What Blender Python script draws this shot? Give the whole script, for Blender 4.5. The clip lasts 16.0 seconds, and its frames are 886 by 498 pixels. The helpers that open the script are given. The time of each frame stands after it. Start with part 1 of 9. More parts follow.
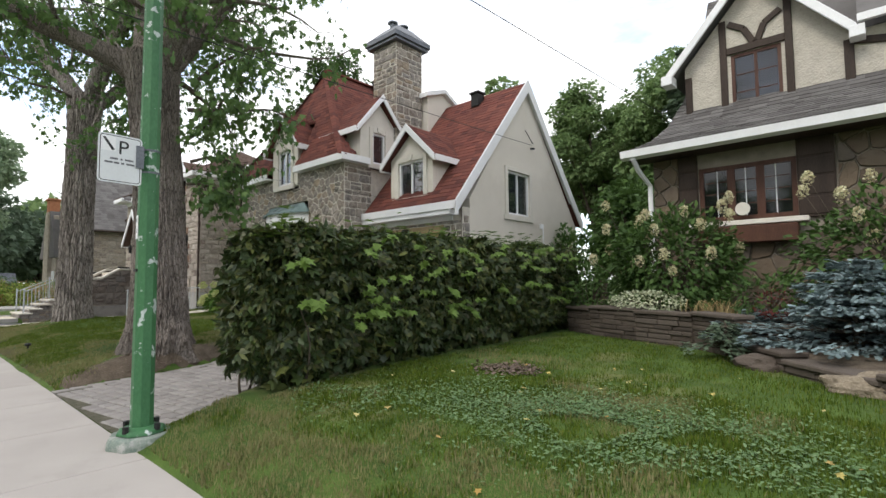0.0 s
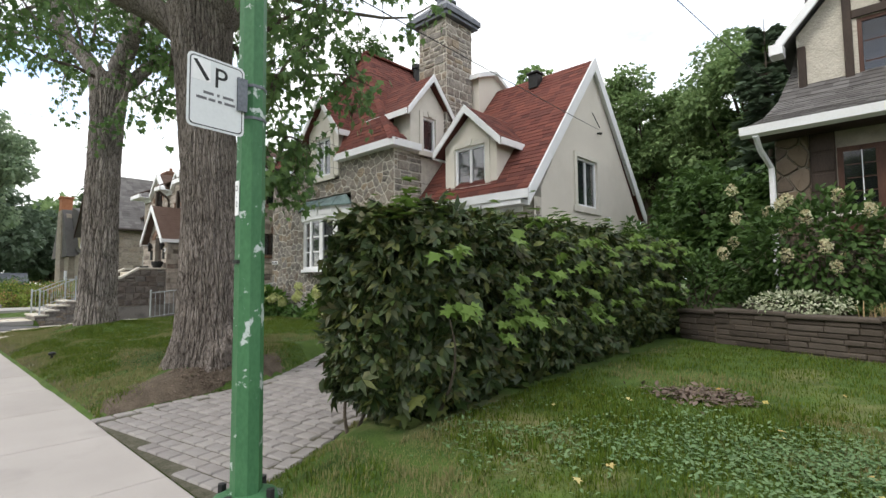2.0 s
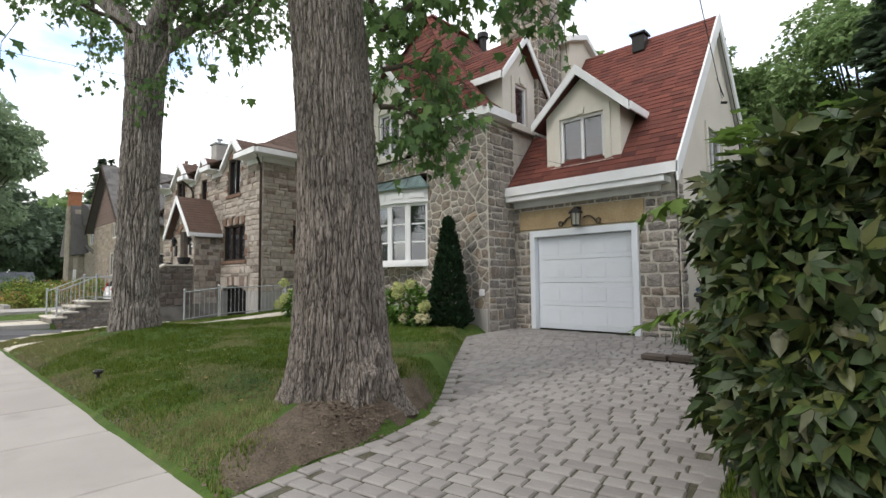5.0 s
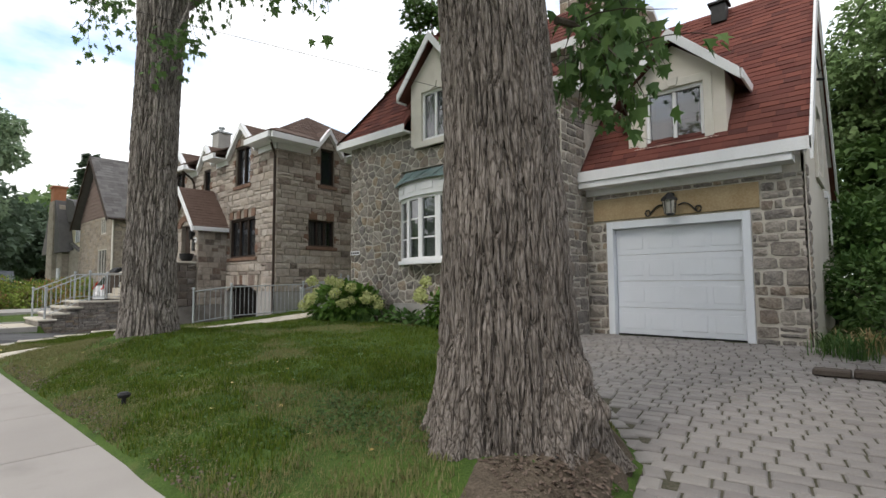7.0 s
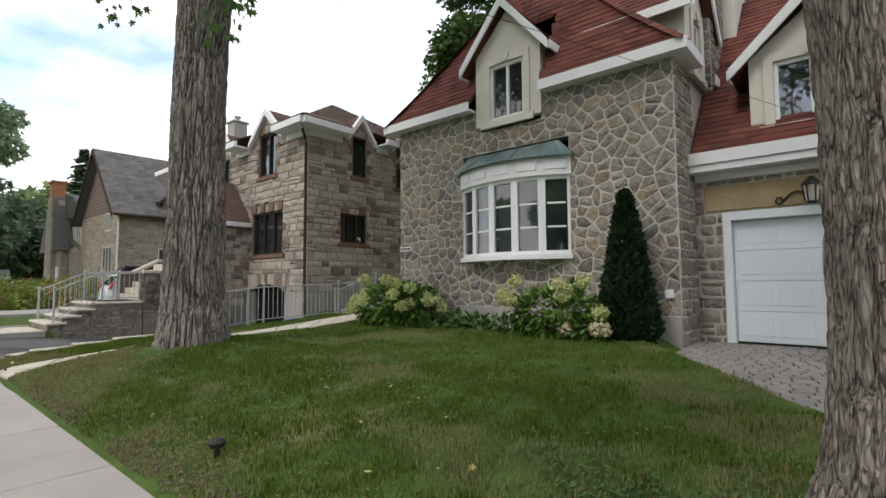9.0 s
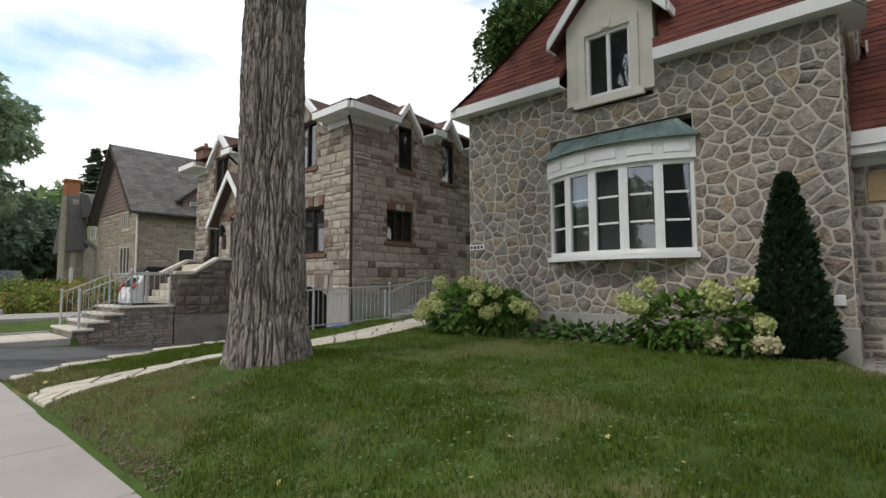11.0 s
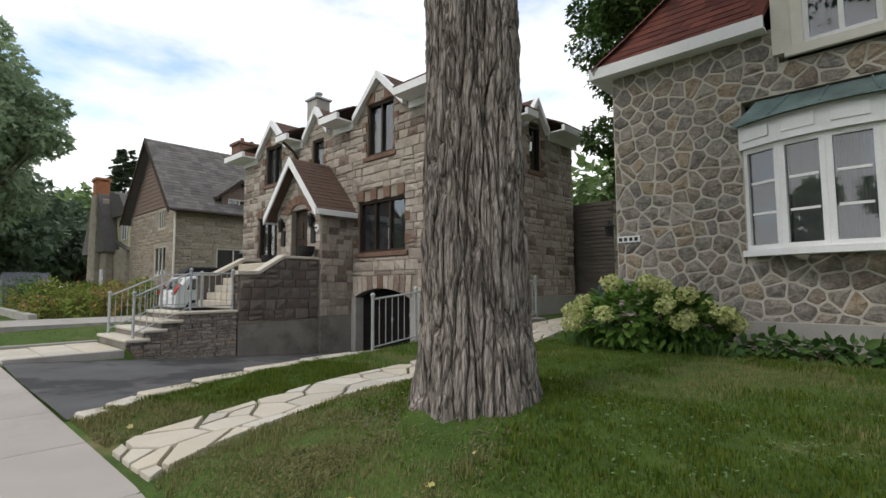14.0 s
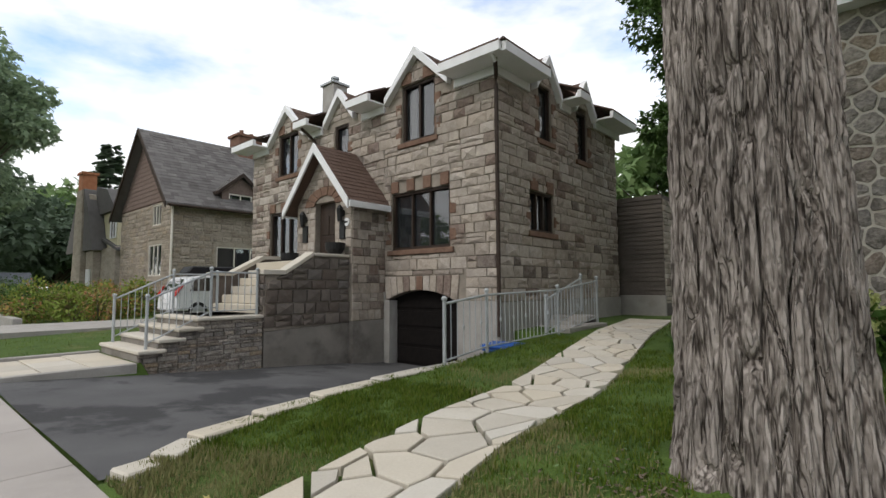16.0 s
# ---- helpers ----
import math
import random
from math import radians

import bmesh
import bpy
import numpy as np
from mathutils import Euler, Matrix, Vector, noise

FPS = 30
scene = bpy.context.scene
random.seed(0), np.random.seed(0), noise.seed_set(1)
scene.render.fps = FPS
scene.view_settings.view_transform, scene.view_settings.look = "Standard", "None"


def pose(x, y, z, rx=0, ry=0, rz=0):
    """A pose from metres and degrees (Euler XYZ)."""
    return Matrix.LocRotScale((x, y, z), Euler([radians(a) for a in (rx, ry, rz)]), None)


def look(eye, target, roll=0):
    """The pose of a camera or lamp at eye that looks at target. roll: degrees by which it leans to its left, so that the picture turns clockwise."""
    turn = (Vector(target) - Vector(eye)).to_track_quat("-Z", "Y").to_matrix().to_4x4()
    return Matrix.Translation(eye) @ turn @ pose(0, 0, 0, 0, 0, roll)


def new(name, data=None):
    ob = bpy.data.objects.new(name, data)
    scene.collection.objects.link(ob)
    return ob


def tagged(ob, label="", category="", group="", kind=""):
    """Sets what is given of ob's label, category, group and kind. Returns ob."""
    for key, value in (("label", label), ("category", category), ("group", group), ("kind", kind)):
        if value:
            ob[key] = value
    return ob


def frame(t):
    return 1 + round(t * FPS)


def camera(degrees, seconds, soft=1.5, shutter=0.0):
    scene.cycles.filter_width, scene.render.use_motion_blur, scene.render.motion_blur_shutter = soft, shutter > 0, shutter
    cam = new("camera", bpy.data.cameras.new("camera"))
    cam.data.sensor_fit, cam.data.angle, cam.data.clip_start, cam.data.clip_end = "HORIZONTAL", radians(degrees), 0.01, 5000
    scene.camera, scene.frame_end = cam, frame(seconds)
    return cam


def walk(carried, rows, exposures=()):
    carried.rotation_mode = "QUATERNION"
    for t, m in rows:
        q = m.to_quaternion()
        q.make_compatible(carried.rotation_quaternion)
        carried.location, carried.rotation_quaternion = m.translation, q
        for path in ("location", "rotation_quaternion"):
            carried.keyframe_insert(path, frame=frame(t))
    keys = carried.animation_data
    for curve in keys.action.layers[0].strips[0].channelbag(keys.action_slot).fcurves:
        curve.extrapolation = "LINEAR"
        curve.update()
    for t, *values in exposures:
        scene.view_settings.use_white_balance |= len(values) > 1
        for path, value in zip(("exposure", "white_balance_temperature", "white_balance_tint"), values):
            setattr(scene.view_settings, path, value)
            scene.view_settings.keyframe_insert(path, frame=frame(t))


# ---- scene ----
cam = camera(84.0, 16.0)
METRES, EYE, TILT, LEAN, TURN = 16.4, 1.4, 0.0, 0.0, 42.1
ROWS = [
    (0.0, 0.0, 0.0, 0.0, 0.03, 3.74, 0.51),
    (0.5, -0.0237, 0.0202, 0.0004, 0.05, 3.74, 0.5),
    (1.0, -0.0451, 0.0422, 0.0004, 0.18, 3.72, 0.52),
    (1.5, -0.0673, 0.0636, -0.0005, 0.51, 3.76, 0.52),
    (2.0, -0.0884, 0.0869, -0.0005, 0.68, 3.74, 0.56),
    (2.5, -0.1101, 0.1073, -0.0013, 0.88, 3.78, 0.63),
    (3.0, -0.1332, 0.1278, -0.0006, 1.2, 3.78, 0.62),
    (3.5, -0.1554, 0.1497, 0.0002, 1.31, 3.74, 0.65),
    (4.0, -0.179, 0.1698, -0.0002, 1.27, 3.68, 0.68),
    (6.5, -0.2965, 0.2827, -0.0083, -0.42, 3.87, 0.46),
    (7.0, -0.3197, 0.3059, -0.0079, -0.77, 3.9, 0.42),
    (7.5, -0.3437, 0.3262, -0.008, -0.95, 3.9, 0.41),
    (8.0, -0.3669, 0.3494, -0.0086, -1.12, 3.88, 0.38),
    (8.5, -0.3909, 0.3718, -0.0081, -1.29, 3.86, 0.36),
    (11.0, -0.5047, 0.4787, -0.0055, -0.72, 4.05, 0.27),
    (11.5, -0.527, 0.5, -0.0058, -0.18, 4.12, 0.26),
    (12.0, -0.548, 0.5213, -0.0057, 0.22, 4.2, 0.25),
    (12.5, -0.5711, 0.5409, -0.0058, 0.62, 4.25, 0.27),
    (13.0, -0.5924, 0.5624, -0.0053, 0.84, 4.28, 0.31),
    (13.5, -0.6152, 0.5819, -0.0062, 0.98, 4.35, 0.31),
    (14.0, -0.6369, 0.6035, -0.0065, 0.86, 4.37, 0.3),
    (14.5, -0.6584, 0.6248, -0.0059, 0.56, 4.36, 0.33),
    (15.0, -0.6809, 0.6457, -0.0057, 0.09, 4.36, 0.31),
    (15.5, -0.7022, 0.6677, -0.0052, -0.35, 4.37, 0.34),
    (16.0, -0.7255, 0.6867, -0.0048, -0.75, 4.41, 0.32),
]
walk(cam, [(t, pose(0, 0, EYE, TILT, LEAN, TURN) @ pose(METRES * x, METRES * y, METRES * z, 90 + pitch, roll, yaw)) for t, x, y, z, yaw, pitch, roll in ROWS],
     exposures=((0.0, 0.24), (1.5, 0.32), (3.5, 0.48), (6.3, 0.12), (8.5, 0.02), (11.0, -0.10), (16.0, -0.18)))

# ---- world, sun, light ----
world = bpy.data.worlds.new("sky")
scene.world = world
world.use_nodes = True
wn, wl = world.node_tree.nodes, world.node_tree.links
wn.clear()
w_out = wn.new("ShaderNodeOutputWorld")
w_bg = wn.new("ShaderNodeBackground")
w_sky = wn.new("ShaderNodeTexSky")
w_sky.sky_type, w_sky.sun_disc = "NISHITA", False
SUN_ELEV, SUN_ROT = radians(46), radians(186)
w_sky.sun_elevation, w_sky.sun_rotation = SUN_ELEV, SUN_ROT
w_tc = wn.new("ShaderNodeTexCoord")
w_map = wn.new("ShaderNodeMapping")
w_map.inputs["Scale"].default_value = (1.0, 1.0, 2.6)
w_map.inputs["Location"].default_value = (0.35, 0.2, 0.1)
w_noise = wn.new("ShaderNodeTexNoise")
w_noise.inputs["Scale"].default_value = 2.3
w_noise.inputs["Detail"].default_value = 7
w_noise.inputs["Roughness"].default_value = 0.55
w_ramp = wn.new("ShaderNodeValToRGB")
w_ramp.color_ramp.elements[0].position, w_ramp.color_ramp.elements[1].position = 0.30, 0.49
w_mul = wn.new("ShaderNodeMix")
w_mul.data_type, w_mul.blend_type = "RGBA", "MIX"
w_mul.inputs["B"].default_value = (13.6, 13.7, 13.9, 1)
w_gain = wn.new("ShaderNodeMix")
w_gain.data_type, w_gain.blend_type = "RGBA", "MULTIPLY"
w_gain.inputs["Factor"].default_value = 1
w_gain.inputs["B"].default_value = (3.4, 3.4, 3.4, 1)
wl.new(w_tc.outputs["Generated"], w_map.inputs["Vector"])
wl.new(w_map.outputs["Vector"], w_noise.inputs["Vector"])
wl.new(w_noise.outputs["Fac"], w_ramp.inputs["Fac"])
wl.new(w_ramp.outputs["Color"], w_mul.inputs["Factor"])
wl.new(w_sky.outputs["Color"], w_gain.inputs["A"])
wl.new(w_gain.outputs["Result"], w_mul.inputs["A"])
wl.new(w_mul.outputs["Result"], w_bg.inputs["Color"])
w_bg.inputs["Strength"].default_value = 0.1
wl.new(w_bg.outputs["Background"], w_out.inputs["Surface"])

sun = new("sun", bpy.data.lights.new("sun", "SUN"))
sun.data.energy, sun.data.angle, sun.data.color = 1.35, radians(14), (1.0, 0.95, 0.88)
sun_to = Vector((math.sin(SUN_ROT) * math.cos(SUN_ELEV), math.cos(SUN_ROT) * math.cos(SUN_ELEV), math.sin(SUN_ELEV)))
sun.matrix_world = look(sun_to * 50, (0, 0, 0))


# ---- materials ----
def surf(name, c1, c2, scale=8.0, rough=0.8, bump=0.2, fine=60.0, metal=0.0, rand="", rand_cols=(), rand_pos=(), stretch=(1, 1, 1),
         dirt=None, dirt_scale=1.3, dirt_at=(0.5, 0.7), dist=0.02, trans=0.0, spec=0.25, amount=0.5, hard=0.14):
    """A procedural surface: two colours mixed by coarse and fine noise, colour varied piece by piece, stains and relief."""
    m = bpy.data.materials.new(name)
    m.use_nodes = True
    nt = m.node_tree
    N, L = nt.nodes, nt.links
    bs = N["Principled BSDF"]
    tc = N.new("ShaderNodeTexCoord")
    mp = N.new("ShaderNodeMapping")
    mp.inputs["Scale"].default_value = stretch
    L.new(tc.outputs["Object"], mp.inputs["Vector"])
    n1 = N.new("ShaderNodeTexNoise")
    n1.inputs["Scale"].default_value, n1.inputs["Detail"].default_value = scale, 6
    n2 = N.new("ShaderNodeTexNoise")
    n2.inputs["Scale"].default_value, n2.inputs["Detail"].default_value = fine, 4
    for n in (n1, n2):
        L.new(mp.outputs["Vector"], n.inputs["Vector"])
    add = N.new("ShaderNodeMath")
    add.operation = "MULTIPLY_ADD"
    add.inputs[1].default_value = 0.5
    half = N.new("ShaderNodeMath")
    half.operation = "MULTIPLY"
    half.inputs[1].default_value = 0.5
    L.new(n1.outputs["Fac"], half.inputs[0])
    L.new(n2.outputs["Fac"], add.inputs[0])
    L.new(half.outputs[0], add.inputs[2])
    rp = N.new("ShaderNodeValToRGB")
    rp.color_ramp.elements[0].position, rp.color_ramp.elements[1].position = 0.5 - hard, 0.5 + hard
    rp.color_ramp.elements[0].color, rp.color_ramp.elements[1].color = (*c1, 1), (*c2, 1)
    L.new(add.outputs[0], rp.inputs["Fac"])
    col = rp.outputs["Color"]
    if rand:
        if rand == "object":
            src = N.new("ShaderNodeObjectInfo").outputs["Random"]
        else:
            src = N.new("ShaderNodeNewGeometry").outputs["Random Per Island"]
        rr = N.new("ShaderNodeValToRGB")
        rr.color_ramp.interpolation = "CONSTANT" if rand_pos else "LINEAR"
        els = rr.color_ramp.elements
        pos = rand_pos or [i / max(1, len(rand_cols) - 1) for i in range(len(rand_cols))]
        while len(els) < len(rand_cols):
            els.new(0.5)
        for e, p, c in zip(els, pos, rand_cols):
            e.position, e.color = p, (*c, 1)
        L.new(src, rr.inputs["Fac"])
        mx = N.new("ShaderNodeMix")
        mx.data_type, mx.blend_type = "RGBA", "MIX"
        mx.inputs["Factor"].default_value = amount
        L.new(col, mx.inputs["A"])
        L.new(rr.outputs["Color"], mx.inputs["B"])
        col = mx.outputs["Result"]
    if dirt:
        n3 = N.new("ShaderNodeTexNoise")
        n3.inputs["Scale"].default_value, n3.inputs["Detail"].default_value = dirt_scale, 8
        n3.inputs["Roughness"].default_value = 0.65
        L.new(tc.outputs["Object"], n3.inputs["Vector"])
        dr = N.new("ShaderNodeValToRGB")
        dr.color_ramp.elements[0].position, dr.color_ramp.elements[1].position = dirt_at
        L.new(n3.outputs["Fac"], dr.inputs["Fac"])
        mx = N.new("ShaderNodeMix")
        mx.data_type, mx.blend_type = "RGBA", "MIX"
        mx.inputs["B"].default_value = (*dirt, 1)
        L.new(dr.outputs["Color"], mx.inputs["Factor"])
        L.new(col, mx.inputs["A"])
        col = mx.outputs["Result"]
    L.new(col, bs.inputs["Base Color"])
    bs.inputs["Roughness"].default_value, bs.inputs["Metallic"].default_value = rough, metal
    bs.inputs["Specular IOR Level"].default_value = spec
    if bump:
        bp = N.new("ShaderNodeBump")
        bp.inputs["Strength"].default_value, bp.inputs["Distance"].default_value = bump, dist
        L.new(add.outputs[0], bp.inputs["Height"])
        L.new(bp.outputs["Normal"], bs.inputs["Normal"])
    if trans:
        tl = N.new("ShaderNodeBsdfTranslucent")
        L.new(col, tl.inputs["Color"])
        ms = N.new("ShaderNodeMixShader")
        ms.inputs["Fac"].default_value = trans
        L.new(bs.outputs[0], ms.inputs[1])
        L.new(tl.outputs[0], ms.inputs[2])
        L.new(ms.outputs[0], N["Material Output"].inputs["Surface"])
    return m


def glass_mat(name, tint=(0.02, 0.025, 0.03), rough=0.02, see=0.5, ior=1.8, coat=1.0):
    """A window pane: clear glass that lets part of the room behind show and mirrors the sky."""
    m = bpy.data.materials.new(name)
    m.use_nodes = True
    N, L = m.node_tree.nodes, m.node_tree.links
    bs = N["Principled BSDF"]
    bs.inputs["Base Color"].default_value = (*tint, 1)
    bs.inputs["Roughness"].default_value = rough
    bs.inputs["Specular IOR Level"].default_value = 1.0
    bs.inputs["IOR"].default_value = ior
    bs.inputs["Coat Weight"].default_value = coat
    tr = N.new("ShaderNodeBsdfTransparent")
    ms = N.new("ShaderNodeMixShader")
    ms.inputs["Fac"].default_value = see
    L.new(bs.outputs[0], ms.inputs[1])
    L.new(tr.outputs[0], ms.inputs[2])
    L.new(ms.outputs[0], N["Material Output"].inputs["Surface"])
    return m


GREYS = ((0.10, 0.092, 0.088), (0.25, 0.215, 0.18), (0.36, 0.32, 0.275), (0.15, 0.14, 0.135), (0.37, 0.275, 0.175), (0.24, 0.225, 0.215), (0.21, 0.155, 0.118), (0.32, 0.29, 0.255), (0.18, 0.165, 0.155), (0.42, 0.375, 0.32))
FIELD = dict(c1=(0.075, 0.065, 0.059), c2=(0.42, 0.378, 0.33), scale=9, fine=30, rough=0.92, bump=0.9, dist=0.04, rand_cols=GREYS, amount=0.58,
             dirt=(0.10, 0.088, 0.080), dirt_scale=5, dirt_at=(0.54, 0.75), hard=0.11)
M_FIELD = surf("field_stone", rand="object", **FIELD)
M_FIELD_I = surf("field_stone_rest", rand="island", **FIELD)
ASH_COLS = ((0.37, 0.322, 0.275), (0.44, 0.387, 0.333), (0.29, 0.248, 0.21), (0.40, 0.34, 0.28), (0.135, 0.082, 0.064), (0.19, 0.145, 0.118), (0.47, 0.42, 0.37), (0.085, 0.062, 0.054))
ASH = dict(c1=(0.17, 0.143, 0.121), c2=(0.47, 0.417, 0.362), scale=8, fine=30, rough=0.92, bump=0.9, dist=0.04, rand_cols=ASH_COLS,
           rand_pos=(0.0, 0.2, 0.4, 0.58, 0.76, 0.82, 0.88, 0.96), amount=0.62, dirt=(0.10, 0.0825, 0.07), dirt_scale=1.1, dirt_at=(0.55, 0.9), hard=0.12)
M_ASH = surf("ashlar_stone", rand="object", **ASH)
M_ASH_I = surf("ashlar_stone_rest", rand="island", **ASH)
DARKS = dict(c1=(0.07, 0.06, 0.053), c2=(0.20, 0.172, 0.148), scale=8, fine=50, rough=0.92, bump=0.7, dist=0.03,
             rand_cols=((0.085, 0.072, 0.063), (0.20, 0.172, 0.148), (0.12, 0.092, 0.074), (0.15, 0.14, 0.13)), amount=0.6)
M_DARKSTONE = surf("dark_stone", rand="object", **DARKS)
M_BROWNSTONE = surf("brown_stone", (0.12, 0.07, 0.05), (0.22, 0.14, 0.10), scale=9, rough=0.9, bump=0.6)
M_TANSTONE = surf("tan_sandstone", (0.30, 0.215, 0.12), (0.42, 0.33, 0.20), scale=3, fine=30, rough=0.9, bump=0.35)
M_MORTAR = surf("mortar", (0.42, 0.386, 0.334), (0.58, 0.54, 0.47), scale=6, rough=0.95, bump=0.4)
M_MORTAR2 = surf("mortar_brownish", (0.20, 0.172, 0.142), (0.31, 0.272, 0.228), scale=6, rough=0.95, bump=0.4)
M_STUCCO = surf("stucco", (0.60, 0.555, 0.485), (0.66, 0.615, 0.545), scale=1.2, fine=120, rough=0.95, bump=0.35, dist=0.006,
                dirt=(0.52, 0.475, 0.41), dirt_scale=0.7, dirt_at=(0.5, 0.9))
M_STUCCO2 = surf("rough_stucco", (0.42, 0.385, 0.325), (0.52, 0.48, 0.41), scale=5, fine=28, rough=0.95, bump=1.0, dist=0.05)
M_WHITE = surf("white_paint", (0.70, 0.70, 0.70), (0.78, 0.78, 0.79), scale=3, fine=40, rough=0.5, bump=0.05, dirt=(0.55, 0.54, 0.52), dirt_scale=2.2, dirt_at=(0.62, 0.95))
M_GARAGE = surf("white_enamel_door", (0.69, 0.715, 0.75), (0.74, 0.765, 0.80), scale=2, fine=90, rough=0.42, bump=0.06)
M_TRIM = surf("cream_trim", (0.58, 0.545, 0.48), (0.66, 0.625, 0.555), scale=4, rough=0.8, bump=0.1)
RED = dict(c1=(0.095, 0.034, 0.027), c2=(0.165, 0.057, 0.043), scale=3, fine=150, rough=0.95, bump=0.5, dist=0.006,
           rand_cols=((0.055, 0.022, 0.02), (0.14, 0.046, 0.036), (0.185, 0.064, 0.047), (0.085, 0.034, 0.029), (0.165, 0.058, 0.043), (0.11, 0.04, 0.033)), amount=0.75)
M_RED = surf("red_shingle", rand="object", **RED)
M_RED_I = surf("red_shingle_rest", rand="island", **RED)
GREYSH = dict(c1=(0.075, 0.069, 0.067), c2=(0.15, 0.14, 0.136), scale=3, fine=150, rough=0.95, bump=0.5, dist=0.006,
              rand_cols=((0.07, 0.065, 0.062), (0.13, 0.125, 0.12), (0.18, 0.17, 0.165)), amount=0.55)
M_GREYSH = surf("grey_shingle", rand="island", **GREYSH)
M_BROWNSH = surf("brown_shingle", (0.075, 0.045, 0.035), (0.15, 0.10, 0.08), scale=3, fine=120, rough=0.95, bump=0.5,
                 rand="island", rand_cols=((0.07, 0.045, 0.036), (0.14, 0.095, 0.075)), amount=0.5)
M_DARKWOOD = surf("dark_brown_wood", (0.022, 0.014, 0.010), (0.05, 0.033, 0.024), scale=6, fine=80, rough=0.6, bump=0.2, stretch=(1, 1, 0.15))
M_REDWOOD = surf("red_brown_wood", (0.05, 0.020, 0.012), (0.095, 0.042, 0.026), scale=6, fine=70, rough=0.5, bump=0.2, stretch=(1, 1, 0.2))
M_BLACKMETAL = surf("black_metal", (0.012, 0.012, 0.012), (0.025, 0.025, 0.025), rough=0.5, bump=0.1)
M_GREYMETAL = surf("painted_grey_metal", (0.33, 0.35, 0.36), (0.42, 0.44, 0.45), scale=5, rough=0.45, bump=0.05, metal=0.2)
M_LEAD = surf("lead_grey_flashing", (0.10, 0.11, 0.125), (0.17, 0.18, 0.20), scale=3, rough=0.5, bump=0.15, metal=0.4)
M_COPPER = surf("weathered_copper", (0.10, 0.15, 0.15), (0.20, 0.27, 0.26), scale=4, rough=0.55, bump=0.15, metal=0.3, dirt=(0.08, 0.09, 0.09), dirt_at=(0.5, 0.75))
M_CONCRETE = surf("concrete", (0.27, 0.255, 0.235), (0.37, 0.355, 0.33), scale=2.5, fine=90, rough=0.93, bump=0.3, dist=0.008, dirt=(0.17, 0.16, 0.145), dirt_scale=1.1, dirt_at=(0.55, 0.85))
M_CONC_DARK = surf("stained_concrete", (0.17, 0.155, 0.135), (0.26, 0.24, 0.215), scale=2, fine=60, rough=0.93, bump=0.4, dirt=(0.10, 0.09, 0.078), dirt_scale=1.2, dirt_at=(0.48, 0.7))
M_WALKSLAB = surf("sidewalk_concrete", (0.32, 0.295, 0.275), (0.40, 0.37, 0.345), scale=1.4, fine=160, rough=0.93, bump=0.35, dist=0.005,
                  rand="object", rand_cols=((0.31, 0.285, 0.265), (0.41, 0.38, 0.355)), amount=0.35, dirt=(0.26, 0.24, 0.222), dirt_scale=0.9, dirt_at=(0.55, 0.85))
M_ASPHALT = surf("asphalt", (0.07, 0.07, 0.073), (0.115, 0.114, 0.116), scale=1.2, fine=220, rough=0.9, bump=0.5, dist=0.006, dirt=(0.045, 0.045, 0.047), dirt_scale=0.55, dirt_at=(0.5, 0.56))
PAV = dict(c1=(0.19, 0.175, 0.165), c2=(0.29, 0.27, 0.255), scale=6, fine=110, rough=0.92, bump=0.4, dist=0.008,
           rand_cols=((0.17, 0.155, 0.15), (0.25, 0.235, 0.225), (0.30, 0.28, 0.26), (0.21, 0.19, 0.185)), amount=0.5,
           dirt=(0.17, 0.15, 0.13), dirt_scale=0.8, dirt_at=(0.55, 0.8))
M_PAVER = surf("grey_paver", rand="object", **PAV)
M_PAVER_I = surf("grey_paver_rest", rand="island", **PAV)
M_JOINT = surf("mossy_joint_sand", (0.045, 0.046, 0.026), (0.115, 0.105, 0.08), scale=8, rough=1.0, bump=0.5)
M_FLAG = surf("flagstone", (0.42, 0.385, 0.325), (0.54, 0.505, 0.44), scale=2.2, fine=60, rough=0.9, bump=0.35, dist=0.01,
              rand="object", rand_cols=((0.38, 0.355, 0.315), (0.52, 0.45, 0.34), (0.52, 0.50, 0.46)), amount=0.5, dirt=(0.38, 0.34, 0.28), dirt_scale=2, dirt_at=(0.6, 0.85))
M_GLASS = glass_mat("window_glass")
M_DIMGLASS = glass_mat("shaded_window_glass", (0.008, 0.009, 0.01), 0.05, 0.3, 1.4, 0.0)
# near-black colour that paints indoor shade on the sheets behind panes
M_ROOM_SHADE = surf("room_shade_colour", (0.035, 0.032, 0.03), (0.06, 0.055, 0.05), rough=0.9, bump=0)
M_CURTAIN = surf("net_curtain", (0.46, 0.48, 0.48), (0.66, 0.68, 0.68), scale=20, rough=0.95, bump=0.1)


